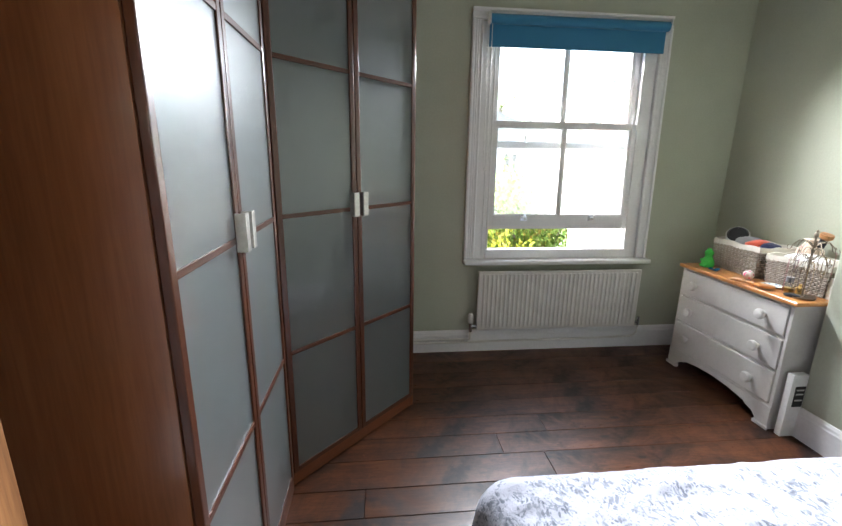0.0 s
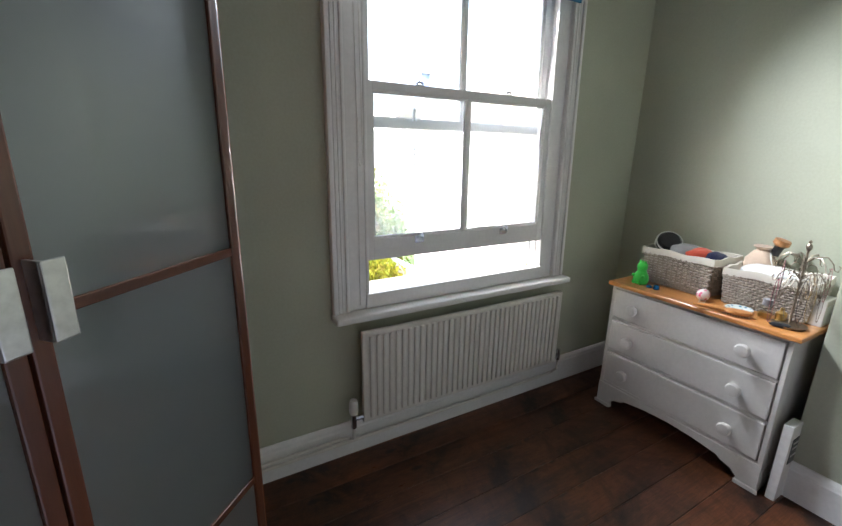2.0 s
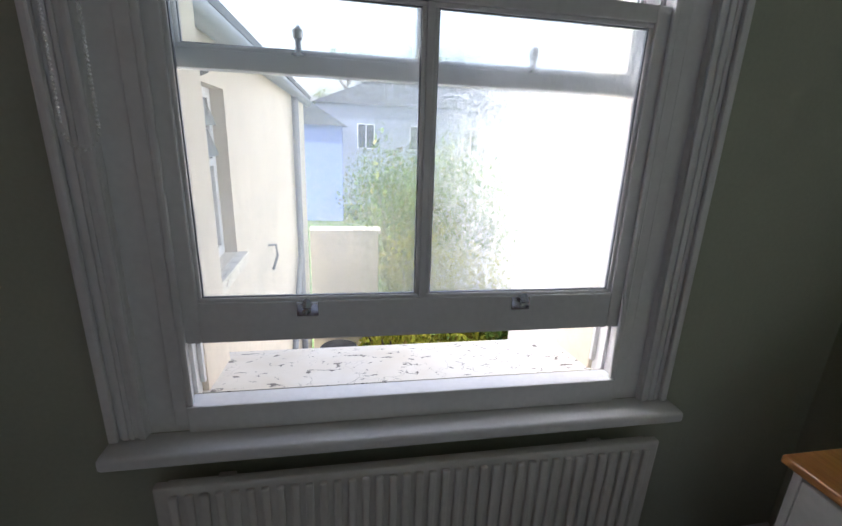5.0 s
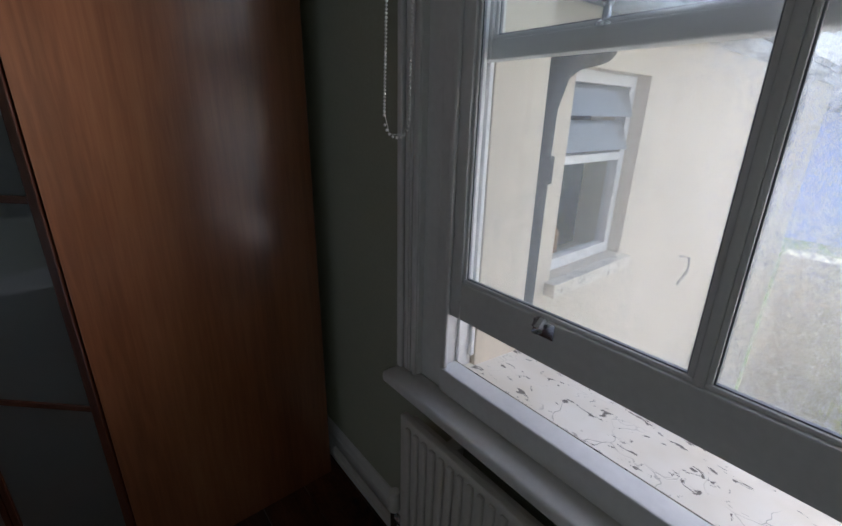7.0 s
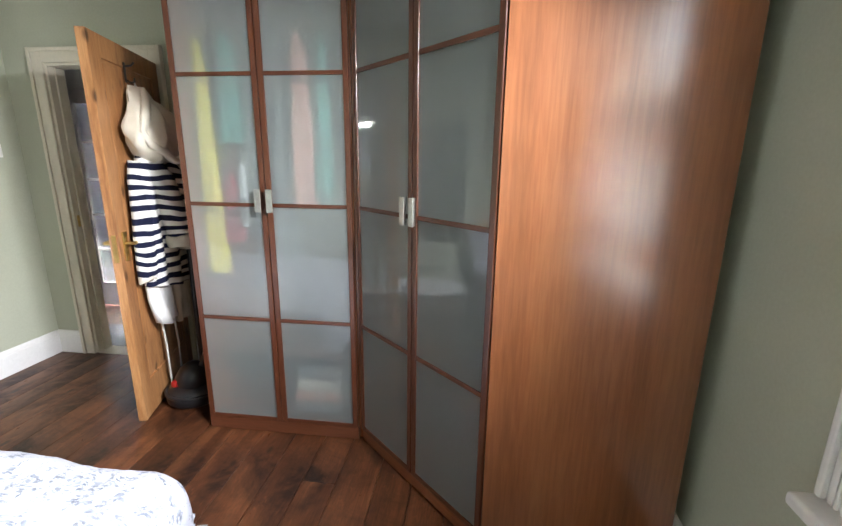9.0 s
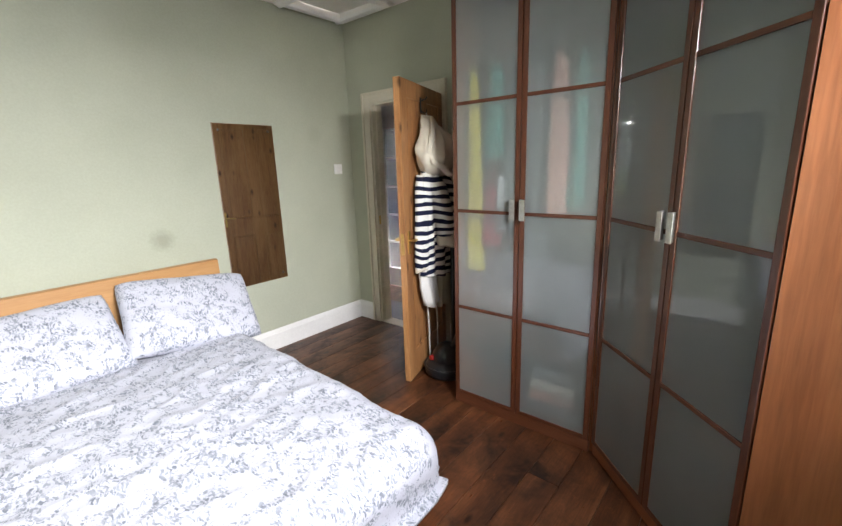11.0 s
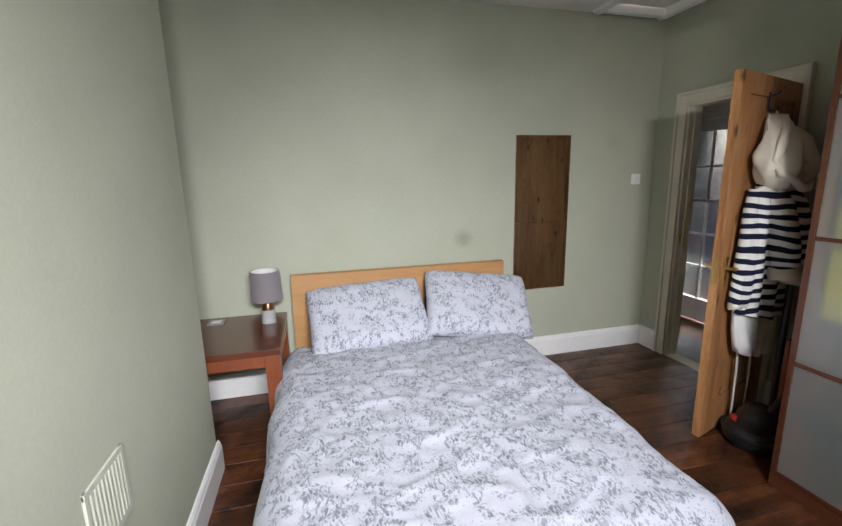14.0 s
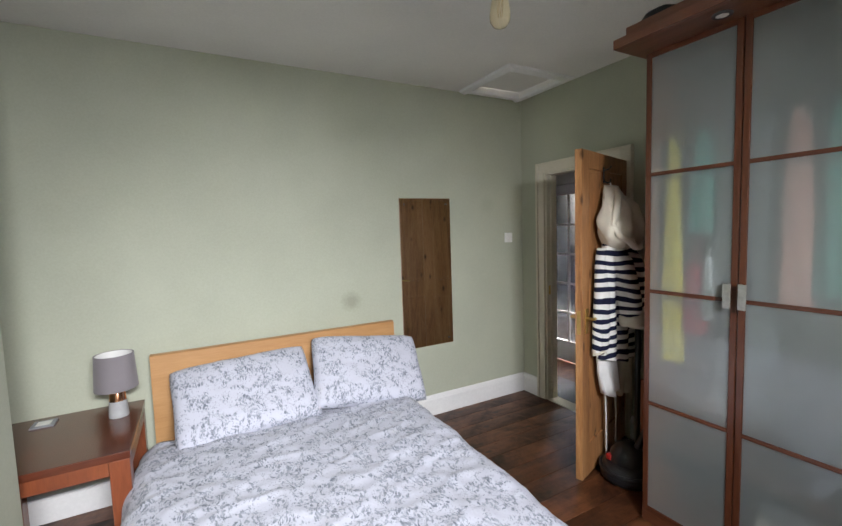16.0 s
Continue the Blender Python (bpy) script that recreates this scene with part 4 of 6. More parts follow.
def ward_door(parent, p0, p1, hinge_first):
    """A door from p0 to p1 (front face), four frosted panes in a brown frame."""
    p0, p1 = Vector((*p0, 0)), Vector((*p1, 0))
    w = (p1 - p0).length
    ang = math.atan2(p1.y - p0.y, p1.x - p0.x)
    d = part("door", bmesh.new(), CHERRY, parent)
    d.matrix_basis = Matrix.Translation((p0.x, p0.y, 0)) @ Matrix.Rotation(ang, 4, "Z")
    st = 0.027
    for x0, x1 in ((0.0015, st), (w - st, w - 0.0015)):
        part("stile", box(x0, x1, 0, 0.02, D0, WH, 0.003), RAIL, d)
    for i in range(5):
        z = D0 + i * ROW
        if i == 0:
            z0, z1 = z, z + 0.022
        elif i == 4:
            z0, z1 = WH - 0.024, WH
        else:
            z0, z1 = z - 0.009, z + 0.009
        part("rail", box(st, w - st, 0.0008, 0.0192, z0, z1, 0.002), RAIL_X, d)
    for i in range(4):
        z0 = D0 + i * ROW + (0.022 if i == 0 else 0.009)
        z1 = D0 + (i + 1) * ROW - (0.024 if i == 3 else 0.009)
        part("pane", box(st, w - st, 0.006, 0.010, z0, z1), FROST, d).visible_shadow = False
    hx = w - 0.027 if hinge_first else 0.027
    handle_part(d, hx, 0.0, 1.237, 0, -1)
    return d


CHERRY_H_X = wood("red brown veneer cross rail", (0.115, 0.034, 0.013), (0.195, 0.060, 0.022), (0.26, 0.087, 0.034), 0, 0.30, 10, 3, False, 0.25)
FX, FY0, FY1 = 0.725, -2.157, -1.331
wb = thing("wardrobe", "tall red brown wardrobe with two frosted glass doors", "wardrobe")
B0 = 0.12
for y0, y1 in ((FY0, FY0 + WT), (FY1 - WT, FY1)):
    part("side_panel", box(B0, FX - 0.022, y0, y1, 0.002, WH, 0.001), CHERRY, wb)
part("back_panel", box(B0, B0 + 0.006, FY0 + WT, FY1 - WT, 0.06, WH - WT), WHITE_PLASTIC, wb)
for z in (0.052, WH - WT):
    part("shelf", box(B0, FX - 0.024, FY0 + WT, FY1 - WT, z, z + WT), CHERRY_H, wb)
part("shelf", box(B0 + 0.007, FX - 0.06, FY0 + WT, FY1 - WT, 0.42, 0.42 + WT), CHERRY_H, wb)
part("plinth", box(FX - 0.03, FX - 0.012, FY0 + WT, FY1 - WT, 0.002, 0.052), CHERRY_H, wb)
part("front_plinth", box(FX - 0.0215, FX - 0.004, FY0, FY1, 0.002, 0.067, 0.002), CHERRY_H, wb)
bm = tube([(0.42, FY0 + WT, 2.12), (0.42, FY1 - WT, 2.12)], 0.0125, 12)
smooth(part("clothes_rail", bm, STEEL, wb))
ym = (FY0 + FY1) / 2
ward_door(wb, (FX, FY0 + 0.002), (FX, ym - 0.001), True)
ward_door(wb, (FX, ym + 0.001), (FX, FY1 - 0.002), False)

# corner wardrobe with the angled front
A0, A1 = Vector((0.722, -1.318)), Vector((1.301, -0.717))
wc = thing("corner_wardrobe", "red brown corner wardrobe with angled frosted glass doors", "wardrobe")
part("side_panel", box(1.281, 1.299, A1.y + 0.004, -0.062, 0.002, WH, 0.001), CHERRY, wc, "plain red brown veneer side panel")
part("side_panel", box(B0, FX - 0.024, FY1 + 0.003, FY1 + 0.019, 0.002, WH, 0.001), CHERRY, wc)
part("back_panel", box(B0 - 0.006, B0, FY1 + 0.022, -0.07, 0.06, WH - WT), WHITE_PLASTIC, wc)
part("back_panel", box(B0, 1.281, -0.07, -0.064, 0.06, WH - WT), WHITE_PLASTIC, wc)
for z in (0.052, WH - WT):
    bm = bmesh.new()
    out = [(B0 + 0.001, FY1 + 0.022), (A0.x - 0.03, FY1 + 0.022), (A0.x - 0.022, A0.y + 0.02), (A1.x - 0.038, A1.y + 0.012), (1.280, A1.y + 0.012), (1.280, -0.071), (B0 + 0.001, -0.071)]
    lo = [bm.verts.new((x, y, z)) for x, y in out]
    hi = [bm.verts.new((x, y, z + WT)) for x, y in out]
    bm.faces.new(lo[::-1])
    bm.faces.new(hi)
    for i in range(len(out)):
        j = (i + 1) % len(out)
        bm.faces.new((lo[i], lo[j], hi[j], hi[i]))
    part("shelf", bm, CHERRY_H, wc)
mid = (A0 + A1) / 2
dirn = (A1 - A0).normalized()
nrm = Vector((dirn.y, -dirn.x))
q0, q1 = A0 - nrm * 0.012, A1 - nrm * 0.012
bm = box(0, (q1 - q0).length, 0, 0.014, 0.002, 0.064)
part("plinth", bm, CHERRY_H_X, wc).matrix_basis = Matrix.Translation((q0.x, q0.y, 0)) @ Matrix.Rotation(math.atan2(dirn.y, dirn.x), 4, "Z")
ward_door(wc, A0 + dirn * 0.002, mid - dirn * 0.001, True)
ward_door(wc, mid + dirn * 0.001, A1 - dirn * 0.004, False)

# cornice shelf with a puck light over the wardrobes
can = thing("wardrobe_cornice", "red brown cornice board with a puck light on top of the wardrobe", "cornice")
part("board", box(B0, 0.90, FY0 - 0.035, FY1, WH + 0.002, WH + 0.022, 0.002), CHERRY_H, can)
part("front_edge", box(0.901, 0.919, FY0 - 0.035, FY1, WH + 0.002, WH + 0.045, 0.003), CHERRY_H, can)
bm = lathe([(0.0, 0), (0.022, 0), (0.022, -0.006), (0.018, -0.008), (0, -0.008)], 24, None, Matrix.Translation((0.82, -1.78, WH + 0.001)))
part("puck_light", bm, WHITE_PLASTIC, can, "white puck light, switched off")
bm = lathe([(0.0222, 0), (0.036, 0), (0.036, -0.006), (0.030, -0.009), (0.0222, -0.007)], 28, None, Matrix.Translation((0.82, -1.78, WH + 0.001)))
smooth(part("puck_ring", bm, PIPE, can, "dark ring round the puck light"), 40)
bx = thing("storage_box", "flat red brown box lying on top of the wardrobe", "box")
part("carton", box(0.25, 0.87, FY0 - 0.005, FY1 - 0.1, WH + 0.046, WH + 0.10, 0.004), CHERRY_H, bx)
wbx = tagged(part("white_box", box(0.55, 0.85, FY0 - 0.030, FY0 - 0.008, WH + 0.0225, WH + 0.075, 0.004), WHITE_PLASTIC), "white cardboard box end on top of the wardrobe", "box")

# clothes inside, behind the frosted panes
def garment(name, label, y, z_top, z_bot, w_top, w_bot, mat, x=0.60, depth=0.05):
    bm = bmesh.new()
    n, k = 14, 28
    rows_ = []
    rng = random.Random(hash_name(name + label))
    ph = rng.random() * 6
    for i in range(n):
        f = i / (n - 1)
        w = w_top + (w_bot - w_top) * f ** 0.8
        if i == 0:
            w *= 0.35
        row = []
        for j in range(k):
            a = 2 * math.pi * j / k
            fold = 1 + 0.16 * f * math.sin(5 * a + ph + 2 * f)
            row.append(bm.verts.new((x + depth * 0.5 * math.sin(a) * fold, y + w * 0.5 * math.cos(a) * fold, z_top + (z_bot - z_top) * f)))
        rows_.append(row)
    for a, b in zip(rows_, rows_[1:]):
        for j in range(k):
            bm.faces.new((a[j], a[(j + 1) % k], b[(j + 1) % k], b[j]))
    bm.faces.new(rows_[0])
    bm.faces.new(rows_[-1][::-1])
    bmesh.ops.recalc_face_normals(bm, faces=bm.faces)
    tube([(0.42, y, 2.12 + 0.012), (0.42 + (x - 0.42) * 0.3, y, 2.09), (x, y, z_top + 0.005)], 0.003, 6, bm)
    return tagged(smooth(part(name, bm, mat), 60), label, "clothes")


def hash_name(s):
    return sum((i + 1) * ord(c) for i, c in enumerate(s))


YEL = fabric("yellow cloth", (0.72, 0.56, 0.07))
PINK = fabric("pink cloth", (0.62, 0.30, 0.24))
TEAL = fabric("teal cloth", (0.10, 0.33, 0.27))
REDC = fabric("red cloth", (0.45, 0.05, 0.07))
GREYC = fabric("grey cloth", (0.20, 0.21, 0.22))
garment("yellow_dress", "long yellow dress hanging in the wardrobe", -2.075, 1.95, 0.86, 0.05, 0.12, YEL, 0.63, 0.06)
garment("white_shirt", "white shirt hanging in the wardrobe", -1.83, 1.97, 1.27, 0.05, 0.09, WHITE_CLOTH, 0.63, 0.06)
garment("dark_jacket", "dark teal jacket hanging in the wardrobe", -1.94, 1.97, 1.5, 0.06, 0.14, TEAL, 0.62, 0.08)
garment("red_skirt", "red and white skirt hanging in the wardrobe", -1.97, 1.35, 1.02, 0.08, 0.12, REDC, 0.61, 0.06)
garment("white_vest", "white vest hanging in the wardrobe", -1.90, 1.40, 1.10, 0.05, 0.05, WHITE_CLOTH, 0.63, 0.05)
garment("pink_dress", "pink dress hanging in the wardrobe", -1.60, 1.97, 1.2, 0.07, 0.13, PINK, 0.62, 0.07)
garment("teal_shirt", "teal shirt hanging in the wardrobe", -1.49, 1.97, 1.25, 0.05, 0.10, TEAL, 0.61, 0.07)
garment("grey_coat", "grey coat hanging in the wardrobe", -1.72, 1.97, 0.9, 0.06, 0.10, GREYC, 0.55, 0.09)
pile = thing("folded_linen", "pile of folded linen on the wardrobe floor", "linen")
for i, (mm, dz) in enumerate(((GREYC, 0.07), (PINK, 0.06), (LINEN, 0.07), (GREYC, 0.06))):
    z = 0.0705 + sum((0.07, 0.06, 0.07, 0.06)[:i])
    part("folded_cloth", box(0.30, 0.64, -1.72 + 0.01 * i, -1.40, z, z + dz, 0.02, 3), mm, pile)

# ---- chest of drawers ----
ch_ = thing("chest_of_drawers", "white painted chest of three drawers with a pine top", "chest of drawers")
CY0, CY1, CX0, CX1 = -1.105, -0.29, 3.245, 3.665
part("top", box(3.222, 3.668, -1.130, -0.272, 0.730, 0.752, 0.006, 3), PINE_TOP, ch_, "varnished pine top")
part("side", box(CX0, CX1, CY0, CY0 + 0.02, 0.11, 0.7295, 0.003), CHEST, ch_)
part("side", box(CX0, CX1, CY1 - 0.02, CY1, 0.11, 0.7295, 0.003), CHEST, ch_)
part("back", box(CX1 - 0.01, CX1, CY0 + 0.02, CY1 - 0.02, 0.11, 0.7295), CHEST, ch_)
part("bottom", box(CX0 + 0.02, CX1 - 0.01, CY0 + 0.02, CY1 - 0.02, 0.15, 0.165), CHEST, ch_)
for z0, z1 in ((0.135, 0.150), (0.338, 0.350), (0.532, 0.544), (0.716, 0.7295)):
    part("drawer_rail", box(CX0 + 0.001, CX0 + 0.03, CY0 + 0.02, CY1 - 0.02, z0, z1), CHEST, ch_)
for z0, z1 in ((0.152, 0.336), (0.352, 0.530), (0.546, 0.714)):
    d = part("drawer", box(CX0 - 0.006, CX0 + 0.018, CY0 + 0.024, CY1 - 0.024, z0 + 0.002, z1 - 0.002, 0.005, 2), CHEST, ch_)
    for y in (CY0 + 0.15, CY1 - 0.15):
        bm = lathe([(0, -0.002), (0.012, -0.002), (0.010, 0.012), (0.013, 0.018), (0.028, 0.026), (0.031, 0.036), (0.026, 0.047), (0.0, 0.052)], 20, None,
                   Matrix.Translation((CX0 - 0.006, y, (z0 + z1) / 2)) @ Matrix.Rotation(radians(-90), 4, "Y"))
        smooth(part("knob", bm, CHEST, d), 50)
# shaped apron with bracket feet
prof = [(CY0, 0.0), (CY0, 0.135), (CY1, 0.135), (CY1, 0.0), (CY1 - 0.085, 0.0), (CY1 - 0.08, 0.03), (CY1 - 0.105, 0.055), (CY1 - 0.15, 0.068), (CY1 - 0.17, 0.082), (CY1 - 0.28, 0.098), ((CY0 + CY1) / 2, 0.105),
        (CY0 + 0.28, 0.098), (CY0 + 0.17, 0.082), (CY0 + 0.15, 0.068), (CY0 + 0.105, 0.055), (CY0 + 0.08, 0.03), (CY0 + 0.085, 0.0)]
bm = prism(prof, 0.02)
bmesh.ops.transform(bm, matrix=Matrix(((0, 1, 0, CX0 - 0.004), (1, 0, 0, 0), (0, 0, 1, 0), (0, 0, 0, 1))), verts=bm.verts)
bmesh.ops.recalc_face_normals(bm, faces=bm.faces)
part("apron", bm, CHEST, ch_)
for y0 in (CY0 + 0.0, CY1 - 0.085):
    bm = box(CX0 - 0.012, CX0 - 0.0045, y0 - (0.01 if y0 < -1 else 0), y0 + 0.085 + (0 if y0 < -1 else 0.01), 0.0, 0.02, 0.003)
    part("foot", bm, CHEST, ch_)
for y0 in (CY0, CY1 - 0.02):
    bm = prism([(CX0 + 0.017, 0.0), (CX0 + 0.017, 0.11), (CX1, 0.11), (CX1, 0.0), (CX1 - 0.08, 0.0), (CX1 - 0.10, 0.05), (CX1 - 0.14, 0.075), (CX0 + 0.15, 0.075), (CX0 + 0.11, 0.05), (CX0 + 0.09, 0.0)], 0.02, None, Matrix.Translation((0, y0, 0)))
    part("side_apron", bm, CHEST, ch_)

# ---- bed ----
bed = thing("bed", "double bed with a birch veneer headboard", "bed")
BX0, BX1, BY0, BY1 = 1.39, 2.97, -3.80, -1.86
hb = [(-3.790, 0.0), (-3.745, 0.0), (-3.725, 0.30), (-3.745, 0.862), (-3.760, 0.868), (-3.79, 0.868), (-3.80, 0.85)]
bm = bmesh.new()
va = [bm.verts.new((BX0, y, z)) for y, z in hb]
vb = [bm.verts.new((BX1, y, z)) for y, z in hb]
bm.faces.new(va)
bm.faces.new(vb[::-1])
for i in range(len(hb)):
    j = (i + 1) % len(hb)
    bm.faces.new((va[j], va[i], vb[i], vb[j]))
bmesh.ops.recalc_face_normals(bm, faces=bm.faces)
part("headboard", bm, BIRCH, bed, "birch veneer headboard")
for x0, x1 in ((BX0 + 0.06, BX0 + 0.09), (BX1 - 0.09, BX1 - 0.06)):
    part("side_rail", box(x0, x1, -3.72, BY1, 0.10, 0.27, 0.003), BIRCH, bed)
part("foot_rail", box(BX0 + 0.09, BX1 - 0.09, BY1 - 0.03, BY1, 0.10, 0.27, 0.003), BIRCH, bed)
for x in (BX0 + 0.10, BX1 - 0.16):
    part("leg", box(x, x + 0.06, BY1 - 0.09, BY1 - 0.03, 0, 0.10, 0.003), BIRCH, bed)
part("slat_base", box(BX0 + 0.091, BX1 - 0.091, -3.70, BY1 - 0.032, 0.17, 0.20), LINEN, bed)
mat_ = tagged(part("mattress", box(BX0 + 0.10, BX1 - 0.08, -3.69, BY1 - 0.035, 0.201, 0.345, 0.03, 3), WHITE_CLOTH), "white double mattress on the bed", "mattress")


def duvet():
    bm = bmesh.new()
    x0, x1, y0, y1, top = BX0 + 0.075, BX1 + 0.05, -3.52, BY1 + 0.11, 0.452
    over, r, inset = 0.38, 0.14, 0.10
    nu, nv = 130, 150
    us = [x0 - over + (x1 - x0 + 2 * over) * i / nu for i in range(nu + 1)]
    vs = [y0 + (y1 + over - y0) * i / nv for i in range(nv + 1)]

    def fold(d):
        if d <= 0:
            return 0.0, 0.0
        if d < r * 1.57:
            a = d / r
            return r * math.sin(a), r * (1 - math.cos(a))
        return r + (d - r * 1.57) * 0.10, r + (d - r * 1.57)

    grid = []
    for u in us:
        row = []
        for v in vs:
            du = (x0 + inset) - u if u < x0 + inset else (u - (x1 - inset) if u > x1 - inset else 0)
            dv = v - (y1 - inset) if v > y1 - inset else 0
            d = math.hypot(du, dv)
            o, dr = fold(d)
            cx, cy = min(max(u, x0 + inset), x1 - inset), min(v, y1 - inset)
            ux, uy = ((u - cx) / d, (v - cy) / d) if d > 1e-6 else (0, 0)
            w = noise.noise(Vector((u * 2.2, v * 2.2, 0))) * 0.014 + noise.noise(Vector((u * 5 + v * 2.4, v * 4 - u * 1.5, 3))) * 0.008
            rid = 1 - abs(noise.noise(Vector((u * 3.1 + v * 1.4, v * 5.2 - u * 2.0, 7))))
            crease = 1 - abs(noise.noise(Vector((u * 7 - v * 3.5, v * 9 + u * 4, 4))))
            w += 0.012 * rid ** 7 + 0.007 * crease ** 8 + noise.noise(Vector((u * 14, v * 17, 9))) * 0.003
            hem = 1 + 0.05 * math.sin(v * 9 + u * 3) + 0.04 * math.sin(u * 11)
            z = top - 0.05 * min(1.0, max(0.0, (v + 3.0) / 1.1)) + w * (1 if d < 0.05 else 0.5) - dr * hem
            puff = 0.03 * math.exp(-((v - y0) / 0.12) ** 2) * -1.0
            side = 0.018 * math.sin(v * 13 + noise.noise(Vector((v * 2, u, 1))) * 3) * min(1, d / 0.25)
            row.append(bm.verts.new((cx + ux * (o + side), cy + uy * (o + side), max(z + puff, 0.12))))
        grid.append(row)
    for a, b in zip(grid, grid[1:]):
        for j in range(nv):
            bm.faces.new((a[j], b[j], b[j + 1], a[j + 1]))
    bmesh.ops.recalc_face_normals(bm, faces=bm.faces)
    ob = part("duvet", bm, FLORAL)
    md = ob.modifiers.new("thick", "SOLIDIFY")
    md.thickness, md.offset = 0.025, -1
    return tagged(smooth(ob, 80), "white duvet cover printed with grey floral sprigs", "duvet")


duvet()


def pillow(m, w=0.74, h=0.50, t=0.17, label="", seed=1):
    bm = bmesh.new()
    n = 36
    top, bot = [], []
    for i in range(n + 1):
        ra, rb = [], []
        for j in range(n + 1):
            a, b = 2 * i / n - 1, 2 * j / n - 1
            e = max(0.0, (1 - abs(a) ** 3.2) * (1 - abs(b) ** 3.2)) ** 0.38
            pin = 1 - 0.05 * (1 - a * a) * abs(b) ** 4
            pin2 = 1 - 0.05 * (1 - b * b) * abs(a) ** 4
            rc = 1 - 0.055 * (a * b) ** 4
            x, y = a * w / 2 * pin2 * rc, b * h / 2 * pin * rc
            wr = noise.noise(Vector((a * 2.4 + seed, b * 2.4, seed))) * 0.014 + noise.noise(Vector((a * 7, b * 7 + seed, 2))) * 0.006
            fr = 0.004 * math.sin((a + b) * 40) if max(abs(a), abs(b)) > 0.97 else 0
            ra.append(bm.verts.new((x, y, t / 2 * e + wr * e + fr + 0.004)))
            rb.append(bm.verts.new((x, y, -t / 2 * e + wr * e + fr - 0.002)))
        top.append(ra)
        bot.append(rb)
    for g, flip in ((top, False), (bot, True)):
        for i in range(n):
            for j in range(n):
                f = (g[i][j], g[i + 1][j], g[i + 1][j + 1], g[i][j + 1])
                bm.faces.new(f[::-1] if flip else f)
    edge = [(i, 0) for i in range(n)] + [(n, j) for j in range(n)] + [(i, n) for i in range(n, 0, -1)] + [(0, j) for j in range(n, 0, -1)]
    for (i, j), (k, l) in zip(edge, edge[1:] + edge[:1]):
        bm.faces.new((top[i][j], bot[i][j], bot[k][l], top[k][l]))
    bmesh.ops.recalc_face_normals(bm, faces=bm.faces)
    ob = part("pillow", bm, FLORAL, at=m)
    return tagged(smooth(ob, 70), label, "pillow", "pillows on the bed")


pillow(Matrix.Translation((2.47, -3.53, 0.60)) @ Matrix.Rotation(radians(-43), 4, "X") @ Matrix.Rotation(radians(3), 4, "Z"), 0.82, 0.53, 0.17, "white pillow printed with grey floral sprigs, leaning on the headboard", 1)
pillow(Matrix.Translation((1.70, -3.50, 0.615)) @ Matrix.Rotation(radians(-46), 4, "X") @ Matrix.Rotation(radians(-9), 4, "Z"), 0.78, 0.52, 0.18, "plump white floral pillow propped up against the headboard", 5)


# ---- bedside table, lamp, coaster ----
tb = thing("bedside_table", "dark mahogany stained side table with thick square legs", "table")
TX0, TX1, TY0, TY1, TZ = 3.015, 3.665, -3.805, -3.115, 0.60
part("tabletop", box(TX0, TX1, TY0, TY1, TZ - 0.035, TZ, 0.004), MAHOG, tb)
for x in (TX0 + 0.004, TX1 - 0.084):
    for y in (TY0 + 0.004, TY1 - 0.084):
        part("leg", box(x, x + 0.08, y, y + 0.08, 0, TZ - 0.036, 0.004), MAHOG_L, tb)
for a in ((TX0 + 0.085, TX1 - 0.085, TY1 - 0.026, TY1 - 0.006), (TX0 + 0.085, TX1 - 0.085, TY0 + 0.006, TY0 + 0.026)):
    part("apron", box(*a, TZ - 0.10, TZ - 0.036), MAHOG_L, tb)
for a in ((TX0 + 0.006, TX0 + 0.026, TY0 + 0.085, TY1 - 0.085), (TX1 - 0.026, TX1 - 0.006, TY0 + 0.085, TY1 - 0.085)):
    part("apron", box(*a, TZ - 0.10, TZ - 0.036), MAHOG_L, tb)
lamp = thing("table_lamp", "grey drum shade lamp on a concrete and copper base", "lamp", Matrix.Translation((3.115, -3.60, TZ)))
smooth(part("base", lathe([(0, 0), (0.044, 0), (0.047, 0.004), (0.040, 0.09), (0, 0.09)], 28), CONCRETE, lamp, "grey concrete lamp base"), 40)
smooth(part("neck", lathe([(0.0401, 0.0905), (0.037, 0.13), (0.030, 0.145), (0.012, 0.15), (0, 0.15)], 28), COPPER, lamp, "polished copper neck"), 50)
smooth(part("stem", lathe([(0.008, 0.15), (0.008, 0.24), (0, 0.24)], 12), BRASS, lamp), 50)
bm = lathe([(0.094, 0.157), (0.100, 0.157), (0.090, 0.345), (0.084, 0.345), (0.094, 0.157)], 40)
smooth(part("shade", bm, GREYSHADE, lamp, "grey cloth drum shade with a white lining"), 40)
smooth(part("lining", lathe([(0.0925, 0.16), (0.0828, 0.344)], 40), WHITE_CLOTH, lamp), 60)
bm = tube([(0.008, 0, 0.235), (0.088, 0, 0.235)], 0.002, 6)
tube([(-0.004, 0.007, 0.235), (-0.044, 0.076, 0.235)], 0.002, 6, bm)
tube([(-0.004, -0.007, 0.235), (-0.044, -0.076, 0.235)], 0.002, 6, bm)
part("spider", bm, STEEL, lamp)
co = thing("coaster", "square coaster with a pale printed picture on the table", "coaster")
